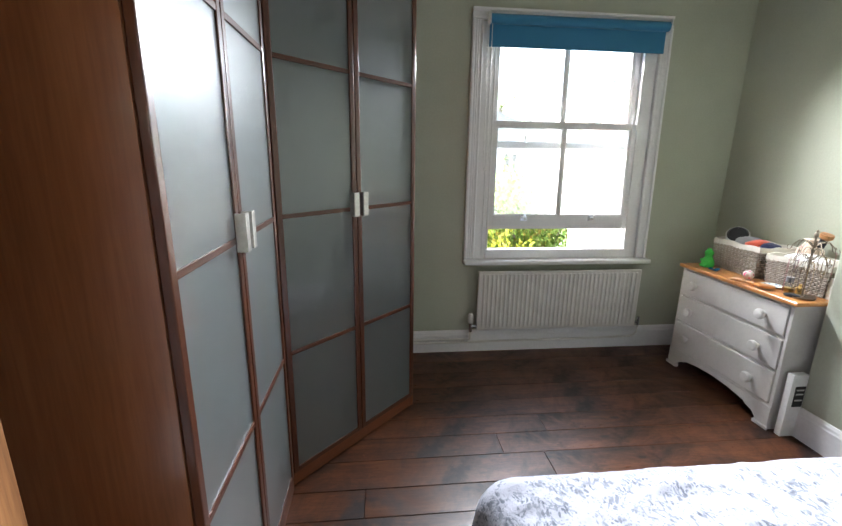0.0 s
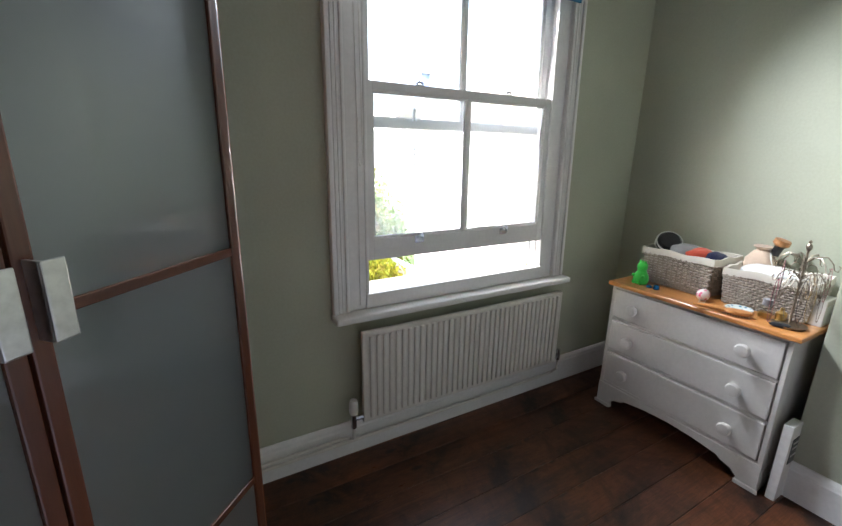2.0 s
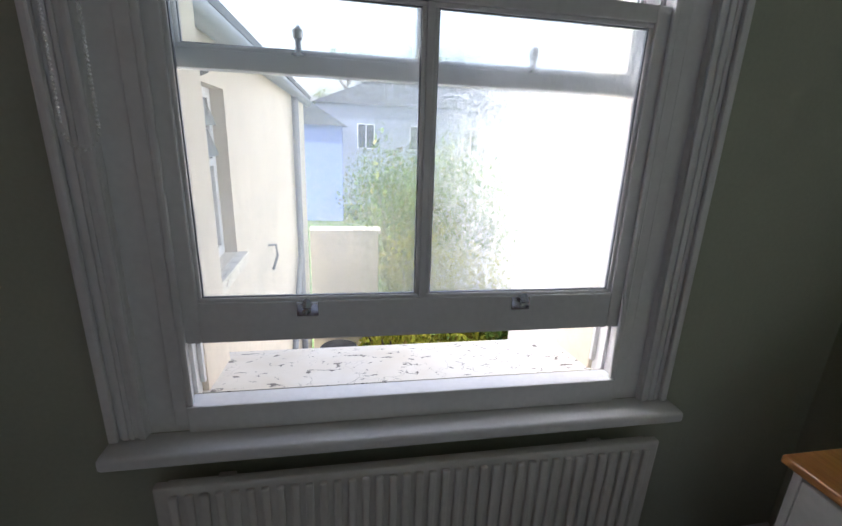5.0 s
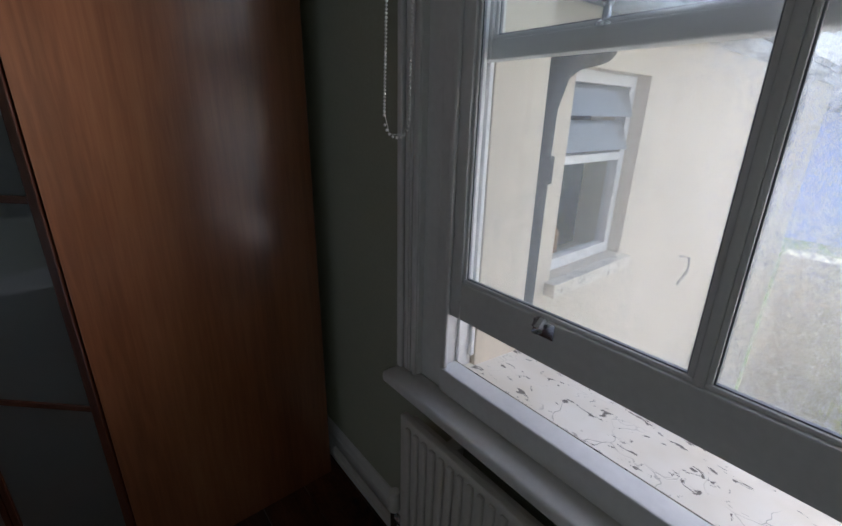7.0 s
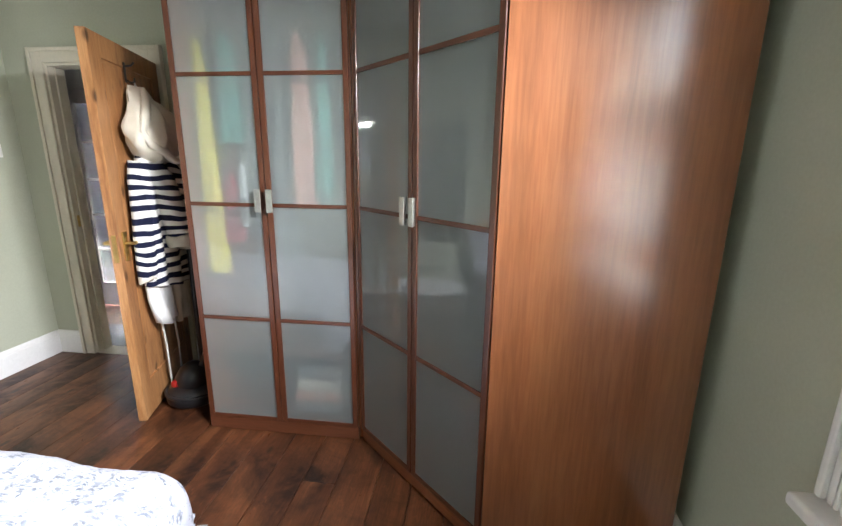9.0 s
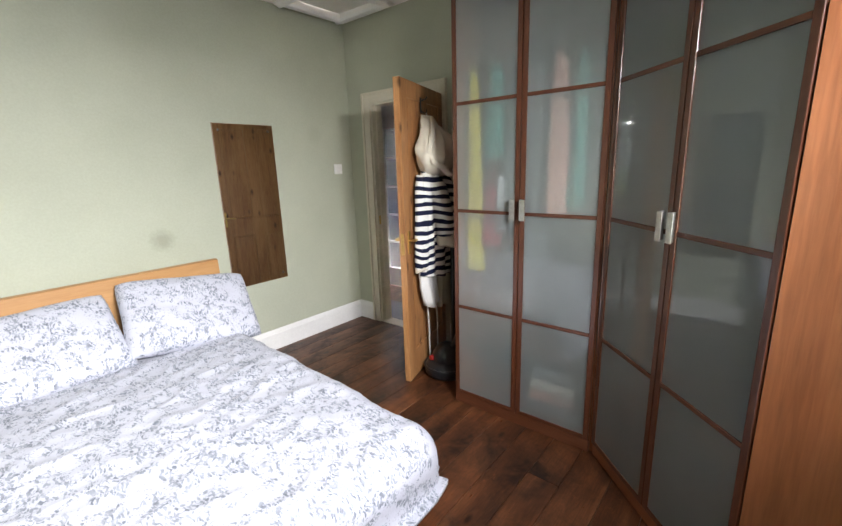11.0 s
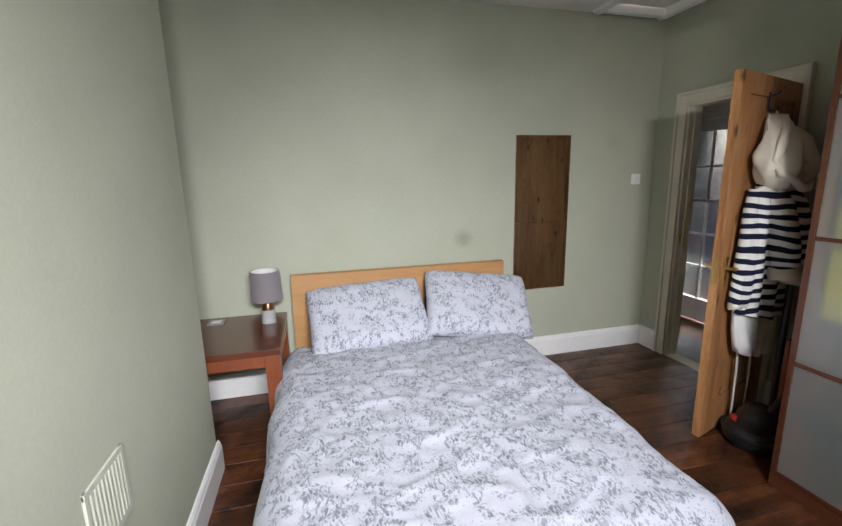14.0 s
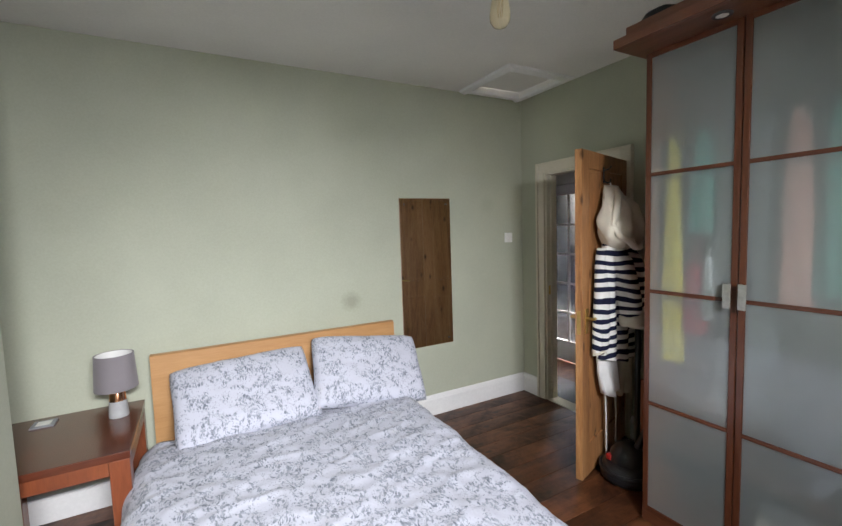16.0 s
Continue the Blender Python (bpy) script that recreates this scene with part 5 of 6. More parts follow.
part("board", box(3.40, 3.50, -3.74, -3.64, TZ + 0.0005, TZ + 0.008, 0.002), GUTTER, co)
part("print", box(3.42, 3.48, -3.72, -3.66, TZ + 0.008, TZ + 0.0095), WHITE_PLASTIC, co)

# ---- mirror, switch, vent, pendant ----
mir = thing("mirror", "frameless wall mirror fixed with clips", "mirror")
part("glass", box(0.80, 1.265, SOUTH + 0.003, SOUTH + 0.008, 0.595, 1.806, 0.001), MIRROR, mir)
for x in (0.84, 1.225):
    for z in (0.64, 1.76):
        bm = lathe([(0, 0), (0.009, 0), (0.008, 0.004), (0, 0.005)], 12, None, Matrix.Translation((x, SOUTH + 0.008, z)) @ Matrix.Rotation(radians(-90), 4, "X"))
        part("screw_cap", bm, CHROME, mir)
part("backing", box(0.798, 1.267, SOUTH, SOUTH + 0.003, 0.593, 1.808), MAHOG_L, mir)
sw = thing("light_switch", "white plastic light switch on the wall", "switch")
part("plate", box(0.129, 0.215, SOUTH, SOUTH + 0.009, 1.417, 1.503, 0.003), WHITE_PLASTIC, sw)
part("rocker", box(0.162, 0.182, SOUTH + 0.008, SOUTH + 0.013, 1.445, 1.475, 0.002), WHITE_PLASTIC, sw)
vent = thing("wall_vent", "sage painted louvred air vent in the chimney breast", "vent")
VY0, VY1, VZ0, VZ1 = -2.07, -1.86, 0.58, 0.785
bm = box(BREAST_X - 0.008, BREAST_X, VY0, VY1, VZ1 - 0.018, VZ1, 0.002)
box(BREAST_X - 0.008, BREAST_X, VY0, VY1, VZ0, VZ0 + 0.018, 0.002, bm=bm)
box(BREAST_X - 0.0078, BREAST_X, VY0, VY0 + 0.018, VZ0, VZ1, 0.002, bm=bm)
box(BREAST_X - 0.0078, BREAST_X, VY1 - 0.018, VY1, VZ0, VZ1, 0.002, bm=bm)
part("frame", bm, VENT, vent)
for i in range(9):
    y = VY0 + 0.03 + i * (VY1 - VY0 - 0.06) / 8
    part("slat", box(BREAST_X - 0.009, BREAST_X - 0.001, y - 0.005, y + 0.005, VZ0 + 0.018, VZ1 - 0.018, 0.001), VENT, vent)
m_, nt_, b_ = node_mat("amber bulb glass")
b_.inputs["Base Color"].default_value = rgb(1.0, 0.90, 0.66)
b_.inputs["Transmission Weight"].default_value = 0.92
b_.inputs["Roughness"].default_value = 0.03
b_.inputs["IOR"].default_value = 1.12
AMBER = m_
pend = thing("pendant_light", "bare amber filament bulb on a cord, switched off", "ceiling light", Matrix.Translation((1.835, -1.90, 2.163)))
smooth(part("bulb", lathe([(0, 0), (0.02, 0.004), (0.03, 0.018), (0.032, 0.035), (0.027, 0.07), (0.018, 0.11), (0.014, 0.13), (0, 0.131)], 24), AMBER, pend), 60)
smooth(part("cap", lathe([(0.014, 0.131), (0.016, 0.15), (0.02, 0.152), (0.02, 0.20), (0.006, 0.21), (0, 0.21)], 20), BRASS, pend), 40)
smooth(part("cord", tube([(0, 0, 0.205), (0, 0, H - 2.163 - 0.02)], 0.003, 8), BLACK_PLASTIC, pend))
smooth(part("rose", lathe([(0, H - 2.163 - 0.025), (0.035, H - 2.163 - 0.02), (0.045, H - 2.163), (0, H - 2.163)], 24), WHITE_PLASTIC, pend), 40)
bm = bmesh.new()
for i in range(5):
    a = 2 * math.pi * i / 5
    tube([(0.006 * math.cos(a), 0.006 * math.sin(a), 0.03), (0.01 * math.cos(a + 0.5), 0.01 * math.sin(a + 0.5), 0.11)], 0.0007, 5, bm)
part("filament", bm, BRASS, pend)

# ---- outside ----
setting("ground", box(-150, 150, 0.31, 250, -2.9, -2.8), GRASS, "garden lawn behind the houses", "ground")
setting("house_wall_outside", box(-0.12, EAST + 0.12, 0.302, 0.33, -2.8, 0.655), RENDER, "cream painted rear wall of the house", "wall")
wing = thing("rear_wing", "cream painted rear wing with a top-hung window, gutter and slate roof", "house")
NX, EV = 1.68, 1.80
NY0, NY1, NZ0, NZ1 = 0.76, 1.34, 0.79, 1.585
bm = box(NX - 0.25, NX, 0.331, NY0, -2.8, EV)
box(NX - 0.25, NX, NY1, 5.4, -2.8, EV, bm=bm)
box(NX - 0.25, NX, NY0, NY1, -2.8, NZ0, bm=bm)
box(NX - 0.25, NX, NY0, NY1, NZ1, EV, bm=bm)
part("wall", bm, RENDER, wing)
part("end_wall", box(-2.6, NX - 0.25, 5.15, 5.4, -2.8, EV), RENDER, wing)
nw = part("window", bmesh.new(), TRIM, wing, "white casement with two open top lights")
fx = NX - 0.06
bm = bmesh.new()
for y0, y1, z0, z1 in ((NY0, NY0 + 0.045, NZ0, NZ1), (NY1 - 0.045, NY1, NZ0, NZ1), (NY0 + 0.045, NY1 - 0.045, NZ0, NZ0 + 0.05), (NY0 + 0.045, NY1 - 0.045, NZ1 - 0.045, NZ1), (NY0 + 0.045, NY1 - 0.045, 1.235, 1.27)):
    box(fx - 0.05, fx, y0, y1, z0, z1, 0.004, bm=bm)
part("frame", bm, TRIM, nw)
part("pane", box(fx - 0.03, fx - 0.026, NY0 + 0.045, NY1 - 0.045, NZ0 + 0.05, 1.235), GLASS, nw)
for z in (1.285, 1.42):
    bm = box(-0.002, 0.002, NY0 + 0.05, NY1 - 0.05, 0.0, 0.125)
    bmesh.ops.transform(bm, matrix=Matrix.Translation((fx + 0.03, 0, z)) @ Matrix.Rotation(radians(-20), 4, "Y"), verts=bm.verts)
    part("louvre", bm, FROST, nw)
# solid box behind the pane; the room's shade is put into its near-black colour
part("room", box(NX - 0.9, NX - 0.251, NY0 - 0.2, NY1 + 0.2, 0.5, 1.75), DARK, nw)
part("sill", box(NX - 0.09, NX + 0.05, NY0 - 0.03, NY1 + 0.03, NZ0 - 0.06, NZ0 - 0.002, 0.005), SILL, wing)
jar = tagged(part("jar", lathe([(0, 0), (0.04, 0), (0.045, 0.02), (0.045, 0.13), (0.03, 0.15), (0.03, 0.17), (0, 0.17)], 16, None, Matrix.Translation((fx - 0.11, 0.98, NZ0 + 0.0))), PINE), "amber jar standing inside the neighbouring window", "jar")
bm = tube([(NX + 0.06, 0.35, EV), (NX + 0.06, 5.45, EV - 0.02)], 0.05, 12)
smooth(part("gutter", bm, GUTTER, wing))
bm = prism([(NX + 0.10, EV + 0.03), (NX + 0.10, EV + 0.07), (NX - 2.0, 2.9), (NX - 4.1, EV + 0.07), (NX - 4.1, EV + 0.03)], 5.15, None, Matrix.Translation((0, 0.35, 0)))
part("roof", bm, SLATE, wing)
bm = tube([(1.75, 0.465, -2.79), (1.75, 0.465, 1.30), (1.75, 0.47, 1.44), (1.75, 0.52, 1.55), (1.75, 0.62, 1.605), (1.74, 0.78, 1.635), (NX, 0.90, 1.65)], 0.055, 14)
smooth(part("soil_pipe", bm, PIPE, wing, "dark grey soil pipe with a swept bend"))
bm = tube([(1.75, 0.465, 1.22), (1.75, 0.465, 1.30)], 0.066, 14)
smooth(part("pipe_collar", bm, PIPE, wing))
bm = tube([(NX, 2.20, 0.60), (NX + 0.05, 2.22, 0.60), (NX + 0.06, 2.22, 0.52), (NX + 0.03, 2.18, 0.42)], 0.010, 8)
part("hook", bm, GUTTER, wing)
bm = tube([(NX + 0.05, 3.9, EV - 0.03), (NX + 0.05, 3.9, -2.75)], 0.035, 10)
part("downpipe", bm, GUTTER, wing)
bm = tube([(NX + 0.05, 3.9, 0.1), (NX + 0.04, 3.3, -0.5), (NX + 0.04, 2.8, -1.0)], 0.03, 10)
part("waste_pipe", bm, GUTTER, wing)

# neighbouring wing on the other side, in the sun
nb = thing("neighbour_wing", "white painted neighbouring rear wing with a tiled roof", "house")
part("wall", box(4.55, 6.1, 1.3, 4.3, -2.8, 1.72), RENDER_W, nb)
bm = prism([(4.40, 1.70), (4.40, 1.75), (5.3, 2.35), (6.2, 1.75), (6.2, 1.70)], 3.2, None, Matrix.Translation((0, 1.2, 0)))
part("roof", bm, TILE, nb)
part("gutter", tube([(4.44, 1.2, 1.68), (4.44, 4.4, 1.67)], 0.05, 10), GUTTER, nb)
lt = thing("lean_to", "low white lean-to roof beside the neighbouring wing", "outbuilding")
bm = prism([(3.6, 0.05), (4.54, 0.35), (4.54, -0.9), (3.6, -0.9)], 3.6, None, Matrix.Translation((0, 0.6, -1.9)))
part("body", bm, RENDER_W, lt)


def house(name, label, x0, x1, y0, y1, eave, ridge, wall, roof, windows):
    h = thing(name, label, "house")
    part("wall", box(x0, x1, y0, y1, -2.8, eave), wall, h)
    bm = prism([(x0 - 0.25, eave), ((x0 + x1) / 2, ridge), (x1 + 0.25, eave)], y1 - y0 + 0.4, None, Matrix.Translation((0, y0 - 0.2, 0)))
    part("roof", bm, roof, h)
    for x, z, w, hh in windows:
        # near-black plate: shade of the unlit interior given as colour
        wn = part("window", box(x, x + w, y0 - 0.02, y0 + 0.01, z, z + hh), DARK, h)
        bm = bmesh.new()
        for a0, a1, c0, c1 in ((x - 0.06, x, z - 0.06, z + hh + 0.06), (x + w, x + w + 0.06, z - 0.06, z + hh + 0.06), (x, x + w, z - 0.06, z), (x, x + w, z + hh, z + hh + 0.06), (x + w / 2 - 0.03, x + w / 2 + 0.03, z, z + hh)):
            box(a0, a1, y0 - 0.05, y0 - 0.005, c0, c1, bm=bm)
        part("frame", bm, TRIM, wn)
    return h


house("far_house", "small pale blue house across the gardens, haze in its colour", -0.7, 2.1, 20, 23.5, 1.7, 2.7, RENDER_B, SLATE, [])
house("far_house", "wide gabled house with a dark slate roof across the gardens", 0.6, 12.4, 25, 31, 3.0, 5.4, RENDER_G, SLATE, [(3.0, 0.6, 0.9, 1.3), (6.1, 0.6, 0.9, 1.3), (9.4, 0.6, 0.9, 1.3)])
house("far_house", "white gabled house across the gardens", -8.5, -1.4, 26, 32, 2.5, 4.9, RENDER_W, SLATE, [(-7.0, 0.2, 0.9, 1.3), (-4.0, 0.2, 0.9, 1.3)])
chim = house("far_house", "white gabled house with a tall chimney far behind", 13.0, 19.5, 22, 28, 3.3, 5.3, RENDER_W, TILE, [(14.2, 0.4, 0.9, 1.3), (16.9, 0.4, 0.9, 1.3)])
# stack takes the haze-blue colour of a distant silhouette
stack = part("chimney", box(15.1, 15.75, 22.6, 23.5, 4.2, 6.1, 0.02), RENDER_B, chim)
part("chimney_cap", box(15.03, 15.82, 22.53, 23.57, 6.1, 6.22, 0.02), CONCRETE, stack)
for y in (22.85, 23.25):
    part("chimney_pot", lathe([(0, 0), (0.13, 0), (0.11, 0.38), (0.13, 0.40), (0.13, 0.46), (0.09, 0.46), (0, 0.40)], 14, None, Matrix.Translation((15.42, y, 6.22))), TILE, stack)
setting("patio", box(1.685, 5.2, 0.335, 5.55, -2.8, -2.76), CONCRETE, "pale concrete yard behind the house", "pavement")
bm = box(1.69, 2.75, 5.6, 5.82, -2.76, -0.10)
box(1.69, 2.79, 5.56, 5.86, -0.10, -0.04, 0.01, bm=bm)
setting("yard_wall", bm, RENDER, "cream painted yard wall with a coping", "wall")
butt = thing("water_butt", "black plastic water butt standing in the yard", "barrel", Matrix.Translation((2.12, 4.7, -2.76)))
smooth(part("barrel", lathe([(0, 0), (0.24, 0), (0.28, 0.15), (0.30, 0.5), (0.28, 0.95), (0.26, 1.1), (0, 1.1)], 28), BLACK_PLASTIC, butt), 40)
smooth(part("lid", lathe([(0.285, 1.085), (0.29, 1.11), (0.27, 1.15), (0, 1.17)], 28), PIPE, butt), 40)
setting("garden_wall", box(5.3, 5.5, 4.35, 22, -2.8, -1.0), RENDER_W, "white painted garden wall", "wall")


def leaves(count, centre, radius, size, rng, bm=None):
    bm = bm or bmesh.new()
    c = Vector(centre)
    for _ in range(count):
        d = Vector((rng.gauss(0, 1), rng.gauss(0, 1), rng.gauss(0, 1))).normalized()
        p = c + Vector((d.x * radius[0], d.y * radius[1], d.z * radius[2])) * (rng.random() ** 0.4) * (0.75 + 0.4 * noise.noise(d * 2 + c))
        q = Euler((rng.random() * 6, rng.random() * 6, rng.random() * 6)).to_matrix()
        s = size * (0.6 + 0.8 * rng.random())
        vs = [bm.verts.new(p + q @ Vector(v) * s) for v in ((-0.5, 0, 0), (0, 0.28, 0.06), (0.6, 0, 0), (0, -0.28, 0.06))]
        bm.faces.new(vs)
    return bm


def bush(label, x, y, z0, r, h, mat, seed, count=2600, size=0.10):
    rng = random.Random(seed)
    t = thing("bush", label, "bush", group="garden shrubs")
    bm = bmesh.new()
    for i in range(7):
        a = rng.random() * 6.28
        tube([(x, y, z0), (x + 0.3 * r * math.cos(a), y + 0.3 * r * math.sin(a), z0 + h * 0.4), (x + 0.7 * r * math.cos(a), y + 0.7 * r * math.sin(a), z0 + h * 0.75)], [0.04, 0.025, 0.01], 6, bm)
    part("stem", bm, BARK, t)
    bm = bmesh.new()
    for i in range(6):
        a = i * 1.05 + rng.random()
        leaves(count // 6, (x + 0.45 * r * math.cos(a), y + 0.45 * r * math.sin(a), z0 + h * (0.45 + 0.3 * rng.random())), (r * 0.65, r * 0.65, h * 0.36), size, rng, bm)
    part("leaves", bm, mat, t)


for i, (x, y, r, h, mt) in enumerate(((3.3, 6.4, 0.8, 4.3, LEAF), (3.9, 7.0, 1.0, 4.4, LEAF), (4.7, 7.4, 1.0, 4.1, LEAF), (5.4, 7.8, 1.0, 3.8, LEAF), (3.4, 5.7, 0.7, 2.9, LEAF_Y), (3.9, 5.6, 0.8, 2.6, LEAF_Y), (4.5, 5.9, 0.8, 2.4, LEAF_Y), (3.0, 5.0, 0.7, 1.8, LEAF_Y), (5.1, 6.2, 0.8, 2.2, LEAF_Y),
                                      (2.8, 4.5, 0.6, 1.3, LEAF), (3.6, 4.7, 0.6, 1.3, LEAF_Y), (4.2, 5.0, 0.6, 1.3, LEAF_Y), (5.0, 5.2, 0.7, 1.4, LEAF), (4.3, 9.5, 1.5, 4.4, LEAF), (5.6, 10.0, 1.5, 3.9, LEAF), (3.3, 11.0, 1.3, 4.0, LEAF), (6.5, 12.0, 1.6, 3.7, LEAF_Y))):
    bush("overgrown garden shrub with green and yellowing leaves", x, y, -2.8, r, h, mt, 10 + i)


def tree(label, x, y, h, seed, crown=True):
    rng = random.Random(seed)
    t = thing("tree", label, "tree", group="trees beyond the houses")
    bm = tube([(x, y, -2.8), (x + 0.1, y, -2.8 + h * 0.3), (x - 0.1, y, -2.8 + h * 0.6), (x, y, -2.8 + h * 0.9)], [0.3, 0.24, 0.14, 0.03], 8)
    tips = []
    for i in range(14):
        a, f = rng.random() * 6.28, 0.35 + 0.5 * rng.random()
        b = Vector((x, y, -2.8 + h * f))
        e = b + Vector((math.cos(a), math.sin(a), 0.9)) * h * 0.28 * (1.2 - f)
        tube([b, (b + e) / 2 + Vector((0, 0, -0.1)), e], [0.1, 0.06, 0.02], 6, bm)
        for k in range(5):
            c = rng.random() * 6.28
            s = b.lerp(e, 0.5 + 0.5 * rng.random())
            g = s + Vector((math.cos(c), math.sin(c), 0.8)) * h * 0.09
            tube([s, (s + g) / 2, g], [0.03, 0.02, 0.006], 5, bm)
            tips.append(g)
    part("trunk", bm, BARK, t)
    bm = bmesh.new()
    for g in tips:
        leaves(14, g, (h * 0.05, h * 0.05, h * 0.05), 0.22, rng, bm)
    part("crown", bm, LEAF, t)


tree("half-bare tree beyond the far houses", 9.0, 36, 12.5, 3)
tree("half-bare tree beyond the far houses", 12.0, 40, 12.0, 4)
tree("half-bare tree beyond the far houses", 2.5, 38, 10.5, 5)

# ---- robe on the door ----
robe = thing("hooded_robe", "hooded striped robe with cream fleece lining hanging on the door", "robe", leaf_m)


def sections(rows_, n=40, folds=6, amp=0.05, seed=0, base_y=None, cap=True):
    """Cloth through rows of (z, centre x, half width, y of the back, depth)."""
    bm = bmesh.new()
    rings = []
    for k, (z, cx, hw, yb, dp) in enumerate(rows_):
        ring = []
        f = k / (len(rows_) - 1)
        for i in range(n):
            a = 2 * math.pi * i / n
            c, s = math.cos(a), math.sin(a)
            x = cx + hw * (abs(c) ** 0.8) * (1 if c > 0 else -1)
            ripple = 1 + amp * (0.3 + f) * math.sin(folds * a + seed + 1.3 * math.sin(f * 3 + seed)) if s > 0 else 1
            y = yb + dp / 2 + dp / 2 * s * ripple + (0.012 * noise.noise(Vector((x * 9, z * 7, seed))) if s > 0 else 0)
            ring.append(bm.verts.new((x, y, z + 0.012 * math.sin(2 * a + seed) * f)))
        rings.append(ring)
    for a, b in zip(rings, rings[1:]):
        for i in range(n):
            j = (i + 1) % n
            bm.faces.new((a[i], a[j], b[j], b[i]))
    if cap:
        bm.faces.new(rings[0])
        bm.faces.new(rings[-1][::-1])
    bmesh.ops.recalc_face_normals(bm, faces=bm.faces)
    return bm


YB = LT + 0.006
def rumple(bm, amount, scale, seed):
    for v in bm.verts:
        n = noise.noise_vector(v.co * scale + Vector((seed, seed * 0.7, 0)))
        v.co += Vector((n.x, max(n.y, -0.3) * 0.8, n.z)) * amount
        v.co.y = max(v.co.y, YB - 0.002)
    return bm


bm = sections([(1.46, 0.41, 0.10, YB, 0.10), (1.42, 0.41, 0.17, YB, 0.12), (1.34, 0.42, 0.20, YB, 0.13), (1.27, 0.42, 0.21, YB, 0.13), (1.2, 0.42, 0.215, YB, 0.13), (1.1, 0.42, 0.22, YB, 0.13), (1.0, 0.425, 0.225, YB, 0.13), (0.92, 0.425, 0.23, YB, 0.13), (0.85, 0.425, 0.235, YB, 0.13), (0.76, 0.425, 0.24, YB, 0.13), (0.70, 0.425, 0.245, YB, 0.13)], 72, 9, 0.20, 1)
for v in bm.verts:
    v.co.z += 0.22 * (v.co.x - 0.43) * max(0.0, 1.2 - v.co.z)
smooth(part("body", rumple(bm, 0.016, 7, 2), STRIPE, robe), 80)
bm = sections([(1.40, 0.57, 0.05, YB + 0.01, 0.06), (1.30, 0.60, 0.058, YB + 0.01, 0.08), (1.15, 0.615, 0.060, YB + 0.01, 0.085), (1.0, 0.635, 0.058, YB + 0.01, 0.085), (0.88, 0.645, 0.056, YB + 0.01, 0.085), (0.79, 0.65, 0.054, YB + 0.01, 0.08)], 36, 4, 0.18, 6)
smooth(part("front_panel", rumple(bm, 0.010, 9, 5), STRIPE, robe), 80)
bm = sections([(0.80, 0.65, 0.053, YB + 0.012, 0.078), (0.775, 0.65, 0.054, YB + 0.012, 0.08)], 24, 4, 0.1, 6)
smooth(part("panel_hem", bm, FLEECE, robe), 60)
# hood: narrow at the hook, widest low down, with a pointed corner and a slack front
bm = sections([(1.785, 0.45, 0.030, YB, 0.05), (1.765, 0.45, 0.052, YB, 0.08), (1.73, 0.452, 0.088, YB, 0.115), (1.69, 0.455, 0.122, YB, 0.15), (1.65, 0.458, 0.148, YB, 0.175), (1.61, 0.46, 0.170, YB, 0.195), (1.57, 0.46, 0.188, YB, 0.21),
               (1.53, 0.46, 0.200, YB, 0.22), (1.49, 0.458, 0.198, YB, 0.22), (1.455, 0.455, 0.180, YB, 0.205), (1.42, 0.452, 0.145, YB, 0.18), (1.395, 0.45, 0.10, YB, 0.15), (1.375, 0.45, 0.05, YB, 0.12)], 84, 5, 0.14, 4)
for v in bm.verts:
    v.co.x -= 0.055 * math.exp(-((v.co.z - 1.53) / 0.05) ** 2) * max(0.0, (0.40 - v.co.x) / 0.14)
    fold = 0.5 + 0.5 * math.sin(38 * (v.co.x - 0.45) + 16 * (v.co.z - 1.5))
    if v.co.y > YB + 0.04:
        v.co.y -= 0.022 * fold ** 3
rumple(bm, 0.030, 7.5, 1)
rumple(bm, 0.010, 22, 3)
smooth(part("hood", bm, FLEECE, robe, "cream fleece hood"), 80)
lip = [(0.49, YB + 0.09, 1.765), (0.56, YB + 0.125, 1.70), (0.61, YB + 0.135, 1.62), (0.648, YB + 0.125, 1.54), (0.63, YB + 0.155, 1.485), (0.57, YB + 0.185, 1.445), (0.50, YB + 0.20, 1.405), (0.43, YB + 0.205, 1.405), (0.36, YB + 0.19, 1.44)]
bm = tube(lip, [0.012, 0.018, 0.022, 0.022, 0.024, 0.024, 0.022, 0.020, 0.012], 12)
smooth(part("hood_edge", rumple(bm, 0.012, 20, 7), FLEECE, robe), 80)
